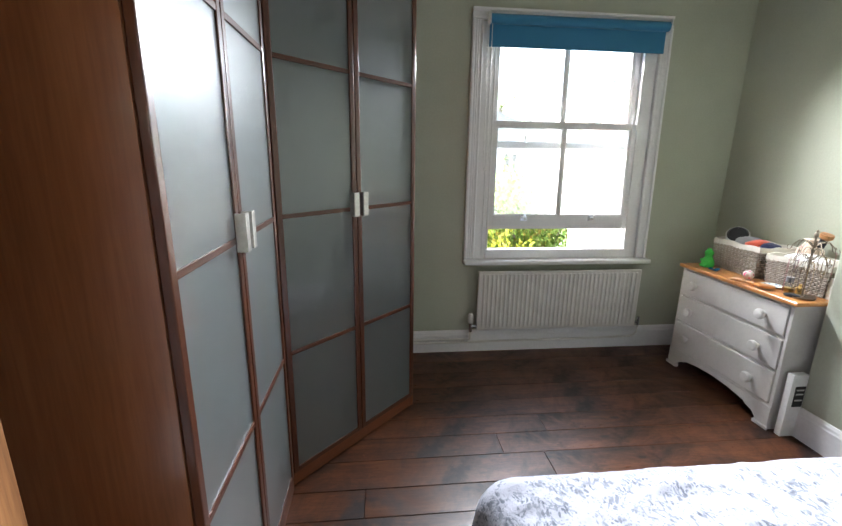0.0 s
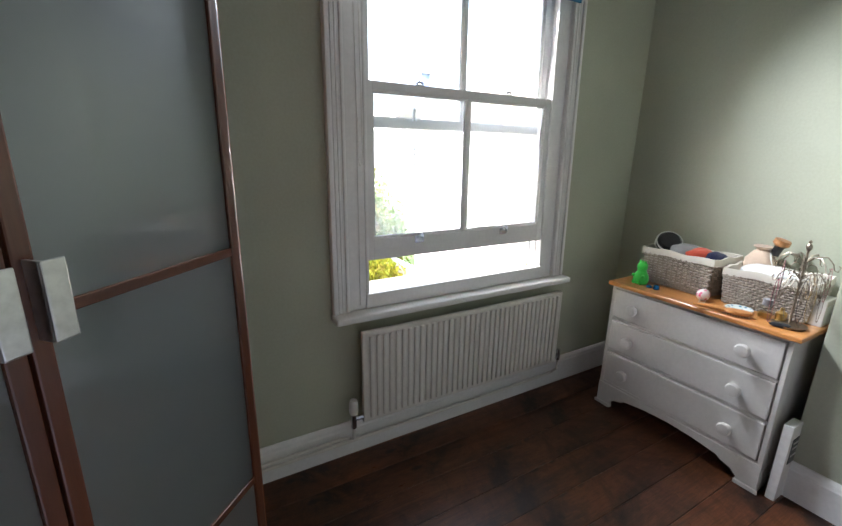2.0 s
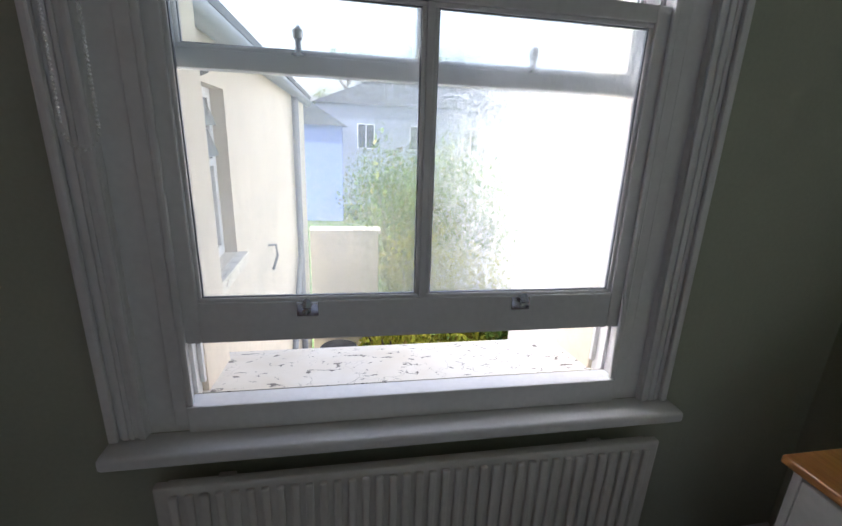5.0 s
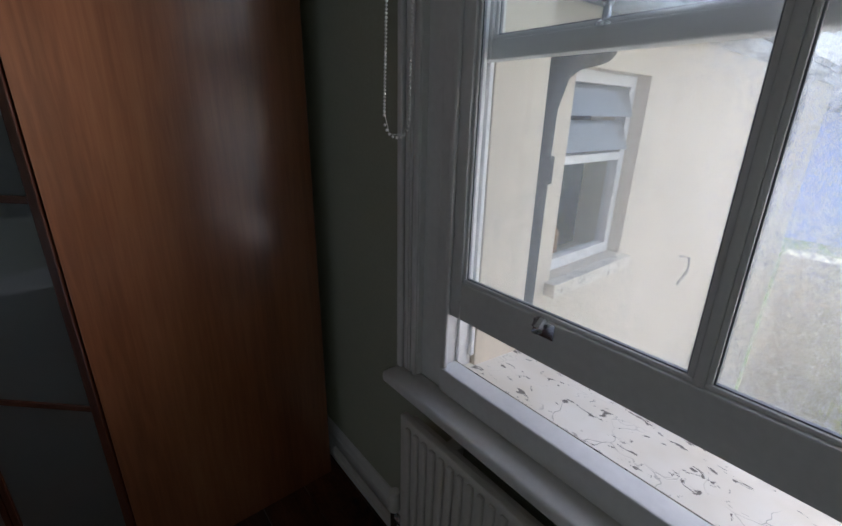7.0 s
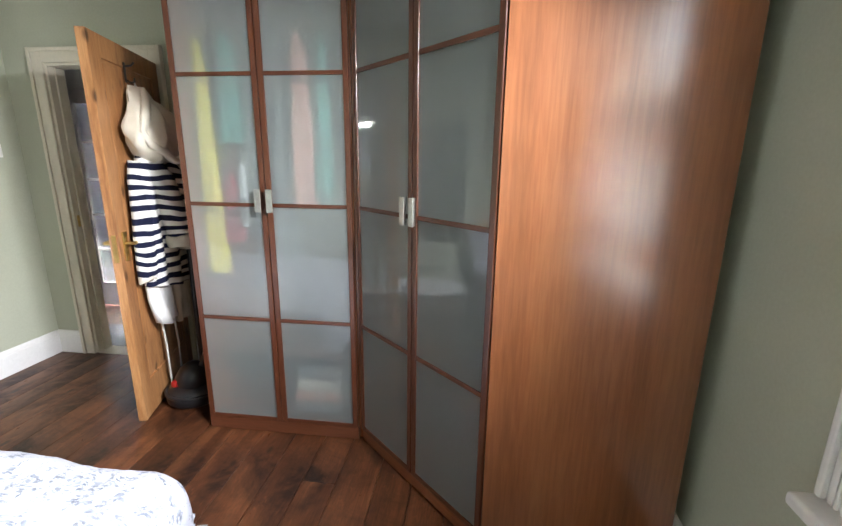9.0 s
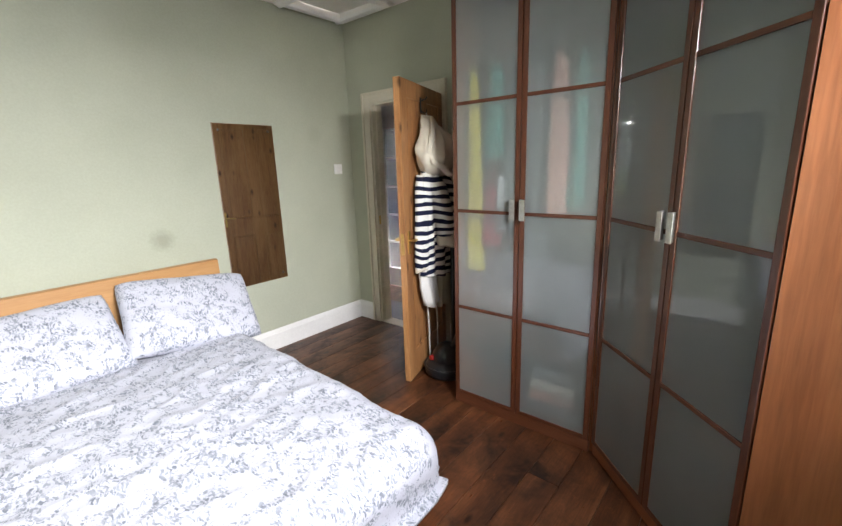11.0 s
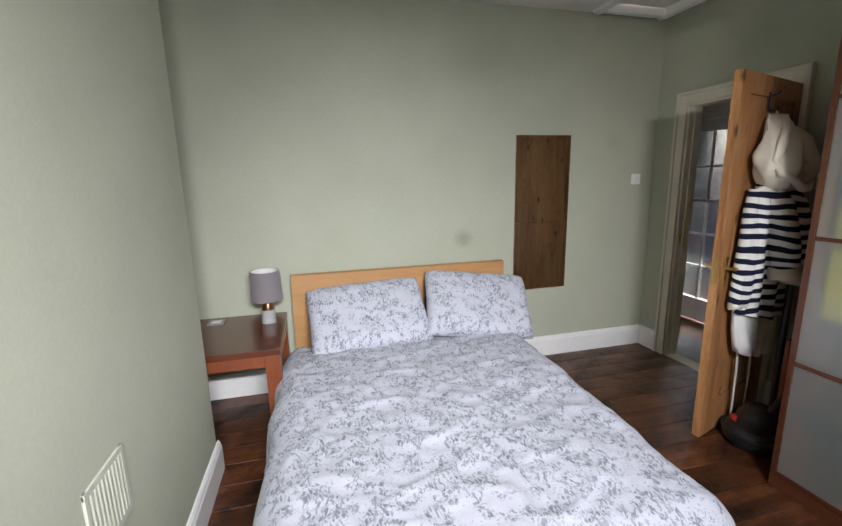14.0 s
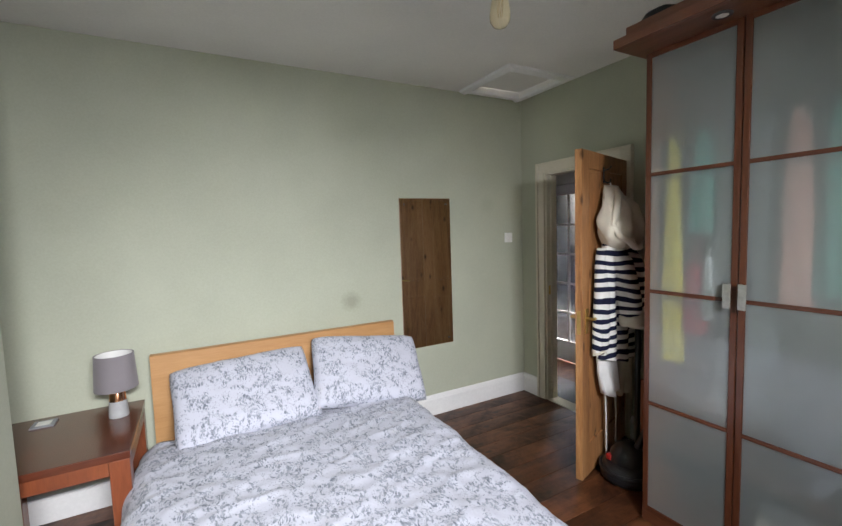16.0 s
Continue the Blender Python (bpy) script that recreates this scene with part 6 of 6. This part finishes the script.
for k, (xa, xb, zc) in enumerate(((0.50, 0.475, 0.965), (0.33, 0.325, 0.92))):
    p = [(xa + 0.02, YB + 0.09, 1.38), (xa + 0.01, YB + 0.125, 1.30), (xa, YB + 0.145, 1.20), ((xa + xb) / 2 + 0.008, YB + 0.165, 1.08), (xb, YB + 0.175, zc + 0.03)]
    bm = tube(p, [0.055, 0.064, 0.068, 0.066, 0.064], 20)
    smooth(part("sleeve", rumple(bm, 0.014, 11, 3 + k), STRIPE, robe), 80)
    bm = tube([(xb, YB + 0.175, zc + 0.045), (xb, YB + 0.176, zc + 0.02), (xb + 0.004, YB + 0.176, zc - 0.01), (xb + 0.006, YB + 0.176, zc - 0.035)], [0.068, 0.078, 0.077, 0.066], 20)
    smooth(part("cuff", rumple(bm, 0.010, 14, 9 + k), FLEECE, robe, "turned-back cream cuff"), 60)
smooth(part("lining_hem", sections([(0.76, 0.52, 0.135, YB + 0.01, 0.07), (0.65, 0.52, 0.13, YB + 0.01, 0.075), (0.55, 0.50, 0.115, YB + 0.01, 0.08), (0.49, 0.485, 0.10, YB + 0.01, 0.08)], 40, 6, 0.25, 2), WHITE_CLOTH, robe, "white towelling hem"), 80)
smooth(part("lining_hem", sections([(0.74, 0.30, 0.07, YB + 0.02, 0.08), (0.6, 0.29, 0.06, YB + 0.02, 0.08), (0.48, 0.28, 0.05, YB + 0.02, 0.07), (0.42, 0.28, 0.045, YB + 0.02, 0.07)], 36, 5, 0.3, 5), FLEECE, robe), 80)
bm = tube([(0.50, YB + 0.02, 0.62), (0.49, YB + 0.03, 0.35), (0.485, YB + 0.03, 0.06)], 0.006, 8)
tube([(0.35, YB + 0.03, 0.60), (0.34, YB + 0.04, 0.30), (0.345, YB + 0.04, 0.10)], 0.006, 8, bm)
smooth(part("belt", bm, WHITE_CLOTH, robe))
smooth(part("hanging_loop", tube([(0.43, YB + 0.05, 1.75), (0.445, YB + 0.035, 1.80), (0.46, YB + 0.05, 1.75)], 0.004, 6), WHITE_CLOTH, robe))
hk = thing("door_hook", "black iron coat hook screwed to the pine door", "hook", leaf_m)
bm = box(0.435, 0.455, LT, LT + 0.005, 1.80, 1.90, 0.002)
tube([(0.445, LT + 0.004, 1.88), (0.445, LT + 0.035, 1.885), (0.445, LT + 0.05, 1.90)], 0.005, 8, bm)
tube([(0.445, LT + 0.004, 1.815), (0.445, LT + 0.025, 1.80), (0.445, LT + 0.042, 1.805), (0.445, LT + 0.045, 1.825)], 0.005, 8, bm)
smooth(part("iron_hook", bm, BLACK_PLASTIC, hk))

# vacuum cleaner behind the door
vac = thing("vacuum_cleaner", "black and red vacuum cleaner standing behind the door", "vacuum cleaner", Matrix.Translation((0.46, -2.42, 0)))
smooth(part("base", lathe([(0, 0.0), (0.13, 0.0), (0.155, 0.02), (0.16, 0.06), (0.14, 0.10), (0.11, 0.115), (0, 0.115)], 32), BLACK_PLASTIC, vac), 50)
smooth(part("bumper", tube([(0.157 * math.cos(a * 0.2618), 0.157 * math.sin(a * 0.2618), 0.075) for a in range(24)], 0.010, 8, None, True), BLACK_PLASTIC, vac))
smooth(part("dome", lathe([(0.105, 0.1155), (0.10, 0.16), (0.07, 0.21), (0.03, 0.235), (0, 0.24)], 28), BLACK_PLASTIC, vac), 60)
part("red_trim", box(0.03, 0.10, -0.085, -0.05, 0.112, 0.15, 0.012, 3), RED_PLASTIC, vac, "red plastic trim")
smooth(part("wand", tube([(-0.12, -0.02, 0.10), (-0.13, -0.03, 0.4), (-0.16, -0.05, 0.9)], 0.017, 12), BLACK_PLASTIC, vac))
smooth(part("hose", tube([(0.0, 0.06, 0.22), (-0.03, 0.10, 0.34), (-0.10, 0.10, 0.42), (-0.16, 0.04, 0.36), (-0.17, 0.0, 0.2), (-0.13, 0.02, 0.12)], 0.022, 12), BLACK_PLASTIC, vac))
bag = tagged(part("tall_board", box(0.30, 0.40, -2.385, -2.365, 0.0, 0.62, 0.004), MAHOG_L, at=None), "dark brown wooden board leaning behind the door", "board")

# ---- on the chest of drawers ----
ZC = 0.752


def basket(label, cx, cy, L, W, Hh, rot, liner):
    t = thing("wicker_basket", label, "basket", Matrix.Translation((cx, cy, ZC)) @ Matrix.Rotation(radians(rot), 4, "Z"), "baskets on the chest")
    lay, per = 13, 44
    bm = bmesh.new()

    def loop(f, off, z):
        l, w = L / 2 * f + off, W / 2 * f + off
        pts = []
        nx, ny = int(per * L / (L + W) / 2) * 2, int(per * W / (L + W) / 2) * 2
        for i in range(ny):
            pts.append((w * (1 - 2 * i / ny), -l))
        for i in range(nx):
            pts.append((-w, -l + 2 * l * i / nx))
        for i in range(ny):
            pts.append((-w + 2 * w * i / ny, l))
        for i in range(nx):
            pts.append((w, l - 2 * l * i / nx))
        return pts

    for k in range(lay):
        z = 0.006 + (Hh - 0.034) * k / (lay - 1)
        f = 0.93 + 0.07 * k / (lay - 1)
        pts = loop(f, 0, z)
        P = []
        for i, (x, y) in enumerate(pts):
            s = 0.0045 * (1 if (i + k) % 2 else -1)
            d = math.hypot(x, y) or 1
            P.append((x + x / d * s, y + y / d * s, z))
        tube(P, 0.0052, 5, bm, True)
    part("weave", bm, WICKER, t)
    bm = bmesh.new()
    for i, (x, y) in enumerate(loop(0.965, 0, 0)):
        if i % 2 == 0:
            tube([(x * 0.965, y * 0.965, 0.003), (x * 1.02, y * 1.02, Hh - 0.02)], 0.0035, 5, bm)
    part("stakes", bm, WICKER, t)
    part("bottom", box(-W / 2 * 0.92, W / 2 * 0.92, -L / 2 * 0.92, L / 2 * 0.92, 0.001, 0.006), WICKER, t)
    if liner:
        bm = bmesh.new()
        n = 72
        rings = []
        for f, z in ((1.045, Hh - 0.028), (1.05, Hh - 0.008), (1.03, Hh + 0.006), (0.97, Hh + 0.004), (0.93, Hh - 0.02), (0.90, 0.03)):
            ring = []
            for i in range(n):
                a = 2 * math.pi * i / n
                c, s = math.cos(a), math.sin(a)
                m_ = max(abs(c), abs(s))
                x, y = W / 2 * f * max(-1, min(1, c / m_ * 1.0)), L / 2 * f * max(-1, min(1, s / m_))
                dz = 0.004 * math.sin(7 * a) if z > Hh - 0.03 else 0
                ring.append(bm.verts.new((x, y, z + dz)))
            rings.append(ring)
        for a, b in zip(rings, rings[1:]):
            for i in range(n):
                bm.faces.new((a[i], a[(i + 1) % n], b[(i + 1) % n], b[i]))
        bm.faces.new(rings[-1])
        bmesh.ops.recalc_face_normals(bm, faces=bm.faces)
        smooth(part("liner", bm, LINEN, t, "off-white linen liner folded over the rim"), 50)
    return t


basket("grey wicker basket with a linen liner, full of rolled clothes", 3.515, -0.525, 0.36, 0.24, 0.190, -3, True)
basket("grey wicker basket with a linen liner holding a towel", 3.525, -0.905, 0.33, 0.23, 0.170, 4, True)


def lump(name, label, cat, c, r, mat, seed=0, rot=0):
    bm = bmesh.new()
    bmesh.ops.create_icosphere(bm, subdivisions=4, radius=1.0)
    for v in bm.verts:
        d = 1 + 0.12 * noise.noise(v.co * 1.6 + Vector((seed, 0, 0))) + 0.04 * noise.noise(v.co * 5 + Vector((0, seed, 0)))
        v.co = Vector((v.co.x * r[0] * d, v.co.y * r[1] * d, v.co.z * r[2] * d))
    ob = part(name, bm, mat, at=Matrix.Translation(c) @ Matrix.Rotation(radians(rot), 4, "Z"))
    return tagged(smooth(ob, 80), label, cat)


NAVY = fabric("dark navy cloth", (0.02, 0.022, 0.06))
BLACKC = fabric("black cloth", (0.012, 0.012, 0.014))
ORANGE = fabric("coral red cloth", (0.55, 0.09, 0.05))
MIDGREY = fabric("mid grey cloth", (0.24, 0.24, 0.25))
lump("cloth_bundle", "dark patterned cloth bundle lying on top of the wardrobe", "cloth", (0.79, -2.05, WH + 0.125), (0.055, 0.075, 0.028), BLACKC, 8)
lump("grey_cloth", "rolled grey cloth in the wicker basket", "clothes", (3.50, -0.50, ZC + 0.185), (0.085, 0.07, 0.045), MIDGREY, 2, 15)
lump("red_cloth", "rolled coral red cloth in the wicker basket", "clothes", (3.49, -0.585, ZC + 0.182), (0.08, 0.055, 0.040), ORANGE, 3, -10)
lump("navy_cloth", "rolled navy cloth in the wicker basket", "clothes", (3.50, -0.655, ZC + 0.175), (0.07, 0.045, 0.040), NAVY, 4)
hd = thing("headphones", "black headphones with silver rings lying in the wicker basket", "headphones", Matrix.Translation((3.49, -0.415, ZC + 0.215)) @ Vector((-0.55, -0.5, 0.65)).to_track_quat("Z", "Y").to_matrix().to_4x4() @ Matrix.Scale(1.05, 4))
smooth(part("ear_cup", lathe([(0, -0.035), (0.045, -0.035), (0.058, -0.02), (0.058, 0.02), (0.045, 0.035), (0, 0.035)], 28), BLACK_PLASTIC, hd), 40)
smooth(part("ring", tube([(0.059 * math.cos(a / 4), 0.059 * math.sin(a / 4), 0.018) for a in range(25)], 0.004, 6, None, True), STEEL, hd))
smooth(part("ring", tube([(0.059 * math.cos(a / 4), 0.059 * math.sin(a / 4), -0.012) for a in range(25)], 0.004, 6, None, True), STEEL, hd))
smooth(part("band", tube([(0.02, -0.05, 0.0), (0.05, -0.10, 0.03), (0.06, -0.16, 0.02), (0.03, -0.20, -0.02)], 0.007, 8), BLACK_PLASTIC, hd))
lump("towel", "folded white towel lying in the wicker basket", "towel", (3.515, -0.88, ZC + 0.16), (0.09, 0.12, 0.035), WHITE_CLOTH, 6)
PEACH = fabric("printed drawstring cloth", (0.62, 0.48, 0.37))
pouch = thing("drawstring_pouch", "peach cotton drawstring pouch standing behind the basket", "pouch", Matrix.Translation((3.605, -0.80, ZC + 0.15)))
smooth(part("bag", lathe([(0, -0.03), (0.05, -0.03), (0.065, 0.0), (0.062, 0.05), (0.035, 0.09), (0.022, 0.10), (0.04, 0.115), (0.035, 0.118), (0, 0.10)], 24), PEACH, pouch), 60)
smooth(part("drawstring", tube([(0.0, -0.03, 0.10), (-0.05, -0.06, 0.06), (-0.06, -0.09, -0.01)], 0.003, 6), WHITE_CLOTH, pouch))
br2 = thing("make_up_brush", "make-up brush with a pale wooden handle standing in the pouch", "brush", Matrix.Translation((3.61, -0.845, ZC + 0.23)) @ Euler((0.3, 0.0, 0)).to_matrix().to_4x4())
smooth(part("ferrule", lathe([(0, 0), (0.018, 0), (0.02, 0.05), (0, 0.05)], 16), BLACK_PLASTIC, br2), 40)
smooth(part("handle", lathe([(0.024, 0.0505), (0.034, 0.06), (0.032, 0.08), (0, 0.085)], 16), PINE, br2), 50)

# bright green toy
fm = Matrix.Translation((3.335, -0.385, ZC))
bm = lathe([(0, 0), (0.034, 0), (0.040, 0.012), (0.036, 0.045), (0.024, 0.068), (0.022, 0.075), (0.027, 0.090), (0.025, 0.108), (0.012, 0.118), (0, 0.119)], 28)
for s in (-1, 1):
    bmesh.ops.create_icosphere(bm, subdivisions=2, radius=0.013, matrix=Matrix.Translation((-0.028, 0.018 * s, 0.010)))
    bmesh.ops.create_icosphere(bm, subdivisions=2, radius=0.010, matrix=Matrix.Translation((-0.026, 0.026 * s, 0.045)))
    lathe([(0.008, 0), (0.0, 0.022)], 10, bm, Matrix.Translation((0, 0.014 * s, 0.112)))
lathe([(0.007, 0), (0.0, 0.02)], 10, bm, Matrix.Translation((0, 0, 0.114)))
tagged(smooth(part("toy_monster", bm, GREEN_RUBBER, at=fm), 50), "bright green rubber toy monster on the chest", "toy")

sp = thing("hair_clip", "blue plastic hair clip on the pine top", "hair clip", Matrix.Translation((3.315, -0.475, ZC)))
for k in range(3):
    a = 2.1 * k
    bm = lathe([(0, 0), (0.013, 0.001), (0.015, 0.006), (0.012, 0.011), (0, 0.012)], 16, None, Matrix.Translation((0.022 * math.cos(a), 0.022 * math.sin(a), 0)))
    smooth(part("lobe", bm, BLUE_PLASTIC, sp), 50)
m_, nt_, b_ = node_mat("pink patterned ceramic")
vv = nt_.nodes.new("ShaderNodeTexVoronoi")
vv.inputs["Scale"].default_value = 60
nt_.links.new(coords(nt_), vv.inputs["Vector"])
nt_.links.new(ramp(nt_, vv.outputs["Distance"], [(0.25, rgb(0.70, 0.10, 0.22)), (0.45, rgb(0.80, 0.70, 0.68))]), b_.inputs["Base Color"])
b_.inputs["Roughness"].default_value = 0.3
orn = thing("hanging_ornament", "small pink and white patterned ball with a string loop", "ornament", Matrix.Translation((3.345, -0.70, ZC + 0.029)))
bm = bmesh.new()
bmesh.ops.create_icosphere(bm, subdivisions=3, radius=0.029)
smooth(part("ball", bm, m_, orn), 60)
smooth(part("string", tube([(-0.01, -0.02, -0.02), (-0.04, -0.03, -0.027), (-0.05, -0.01, -0.027), (-0.02, 0.0, -0.02)], 0.0015, 6), LINEN, orn))
hb_ = thing("hairbrush", "wooden paddle hairbrush lying face down", "hairbrush", Matrix.Translation((3.272, -0.885, ZC + 0.010)) @ Matrix.Rotation(radians(112), 4, "Z"))
bm = lathe([(0, 0.0), (0.9, 0.0), (1.0, 0.006), (0.9, 0.014), (0, 0.016)], 28)
bmesh.ops.scale(bm, vec=(0.055, 0.032, 1), verts=bm.verts)
smooth(part("head", bm, PINE_TOP, hb_), 50)
bm = tube([(0.05, 0, 0.007), (0.09, 0, 0.007), (0.14, 0, 0.008), (0.17, 0, 0.006)], [0.012, 0.008, 0.010, 0.006], 12)
smooth(part("handle", bm, PINE_TOP, hb_))
bm = bmesh.new()
for i in range(-4, 5):
    for j in range(-2, 3):
        if (i / 4.5) ** 2 + (j / 2.6) ** 2 < 1:
            tube([(i * 0.010, j * 0.010, 0.0), (i * 0.010, j * 0.010, -0.0095)], 0.0015, 4, bm)
part("bristles", bm, LINEN, hb_)
m_, nt_, b_ = node_mat("glazed dish with blue flowers")
vv = nt_.nodes.new("ShaderNodeTexVoronoi")
vv.inputs["Scale"].default_value = 55
nt_.links.new(coords(nt_), vv.inputs["Vector"])
nt_.links.new(ramp(nt_, vv.outputs["Distance"], [(0.2, rgb(0.10, 0.25, 0.40)), (0.4, rgb(0.68, 0.74, 0.72))]), b_.inputs["Base Color"])
b_.inputs["Roughness"].default_value = 0.15
dish = tagged(smooth(part("trinket_dish", lathe([(0, 0.0), (0.03, 0.0), (0.052, 0.010), (0.054, 0.012), (0.05, 0.013), (0.028, 0.004), (0, 0.004)], 32), m_, at=Matrix.Translation((3.350, -0.855, ZC))), 50), "small glazed dish with a blue flower pattern", "dish")
PERF = window_glass("perfume glass")
bot = thing("perfume_bottle", "square glass perfume bottle with a grey cap", "bottle", Matrix.Translation((3.345, -0.955, ZC)))
part("glass_body", box(-0.022, 0.022, -0.026, 0.026, 0.0, 0.06, 0.006, 3), PERF, bot)
part("liquid", box(-0.017, 0.017, -0.021, 0.021, 0.006, 0.03, 0.004), BRASS, bot)
smooth(part("cap", lathe([(0.012, 0.0605), (0.018, 0.062), (0.018, 0.088), (0, 0.09)], 18), MIDGREY, bot), 40)
bot2 = tagged(smooth(part("scent_bottle", lathe([(0, 0), (0.018, 0), (0.02, 0.006), (0.02, 0.04), (0.008, 0.05), (0.008, 0.062), (0, 0.063)], 20), BRASS, at=Matrix.Translation((3.36, -1.005, ZC))), 40), "small amber scent bottle", "bottle")

st = thing("jewellery_stand", "tarnished silver wire jewellery stand hung with necklaces", "jewellery stand", Matrix.Translation((3.335, -1.045, ZC)))
smooth(part("base", lathe([(0, 0), (0.055, 0), (0.060, 0.010), (0.052, 0.008), (0.012, 0.012), (0, 0.012)], 28), SILVER, st), 40)
smooth(part("pole", tube([(0, 0, 0.01), (0, 0, 0.325)], 0.0045, 8), SILVER, st))
smooth(part("finial", lathe([(0, 0.320), (0.006, 0.322), (0.011, 0.334), (0.010, 0.345), (0.004, 0.352), (0.007, 0.358), (0, 0.366)], 14), SILVER, st), 60)
for z, r, n in ((0.13, 0.055, 5), (0.20, 0.070, 6), (0.27, 0.082, 7)):
    for k in range(n):
        a = 2 * math.pi * k / n + z * 9
        c, s_ = math.cos(a), math.sin(a)
        p = [(0, 0, z), (r * 0.35 * c, r * 0.35 * s_, z + 0.030), (r * 0.75 * c, r * 0.75 * s_, z + 0.034), (r * c, r * s_, z + 0.010), (r * 1.08 * c, r * 1.08 * s_, z - 0.014),
             (r * 1.22 * c, r * 1.22 * s_, z - 0.018), (r * 1.28 * c, r * 1.28 * s_, z - 0.002), (r * 1.20 * c, r * 1.20 * s_, z + 0.006)]
        smooth(part("branch", tube(p, 0.0023, 6), SILVER, st))
for z, r in ((0.17, 0.035), (0.24, 0.040)):
    for k in range(4):
        a = 2 * math.pi * k / 4 + z * 7
        c, s_ = math.cos(a), math.sin(a)
        p = [(c * (0.004 + r * (1 - math.cos(f * 0.7)) * 0.5), s_ * (0.004 + r * (1 - math.cos(f * 0.7)) * 0.5), z + 0.03 * math.sin(f * 0.7)) for f in range(9)]
        smooth(part("scroll", tube(p, 0.0018, 6), SILVER, st))
rng = random.Random(3)
BEADS = [plain("dark beads", (0.05, 0.04, 0.04), 0.3), SILVER, plain("pink beads", (0.40, 0.17, 0.18), 0.3), SILVER, plain("gold beads", (0.36, 0.25, 0.09), 0.3), SILVER]
for k in range(16):
    a = rng.random() * 6.28
    r, z, ln = 0.055 + 0.035 * rng.random(), 0.14 + 0.13 * rng.random(), 0.07 + 0.12 * rng.random()
    c, s_ = math.cos(a), math.sin(a)
    ln = min(ln, z - 0.015)
    bm = bmesh.new()
    P = []
    for i in range(40):
        f = 2 * math.pi * i / 40
        P.append((r * c - s_ * 0.012 * math.sin(f), r * s_ + c * 0.012 * math.sin(f), z - ln / 2 + ln / 2 * math.cos(f)))
    tube(P, 0.0009, 5, bm, True)
    for p in P[::2]:
        bmesh.ops.create_icosphere(bm, subdivisions=1, radius=0.0022, matrix=Matrix.Translation(p))
    part("necklace", bm, BEADS[k % 6], st)
card = thing("white_carton", "small white carton standing behind the jewellery stand", "box", Matrix.Translation((3.49, -1.095, ZC)))
part("carton_body", box(-0.055, 0.055, -0.022, 0.022, 0.0, 0.115, 0.004), WHITE_PLASTIC, card)
part("flap", box(-0.055, 0.055, -0.0235, -0.022, 0.09, 0.113, 0.0005), LINEN, card)
lump("hair_band", "dark grey hair band lying by the jewellery stand", "hair band", (3.29, -1.03, ZC + 0.009), (0.022, 0.035, 0.009), BLACKC, 8, 30)

# slim white board game box in the gap beside the chest
gb = thing("game_box", "slim white box with a black printed picture beside the chest", "box")
part("carton", box(3.262, 3.352, -1.168, -1.133, 0.0, 0.365, 0.003), WHITE_PLASTIC, gb)
part("print", box(3.288, 3.345, -1.1705, -1.168, 0.18, 0.30), BLACK_PLASTIC, gb, "black printed panel")
for z in (0.215, 0.25, 0.275):
    part("print_line", box(3.295, 3.338, -1.1715, -1.1705, z, z + 0.008), WHITE_PLASTIC, gb)

# ---- floorboards, laid last ----
rng = random.Random(7)
mesh_cache = {}
y = SOUTH
i = 0
while y < 0:
    w = 0.150 + 0.035 * rng.random()
    y1 = min(y + w, 0.0)
    cuts = [0.0]
    if rng.random() < 0.5:
        cuts.append(rng.uniform(0.9, 3.2))
    cuts.append(EAST)
    for a, b in zip(cuts, cuts[1:]):
        bm = box(-(b - a) / 2 + 0.0006, (b - a) / 2 - 0.0006, -(y1 - y) / 2 + 0.0011, (y1 - y) / 2 - 0.0011, -0.02, 0.0, 0.0018, 1)
        bmesh.ops.rotate(bm, verts=bm.verts, cent=(0, 0, 0), matrix=Matrix.Rotation(rng.uniform(-0.004, 0.004), 3, "X"))
        part("floorboard", bm, FLOOR, sub, at=Matrix.Translation(((a + b) / 2, (y + y1) / 2, rng.uniform(-0.0012, 0.0))))
    y = y1
    i += 1
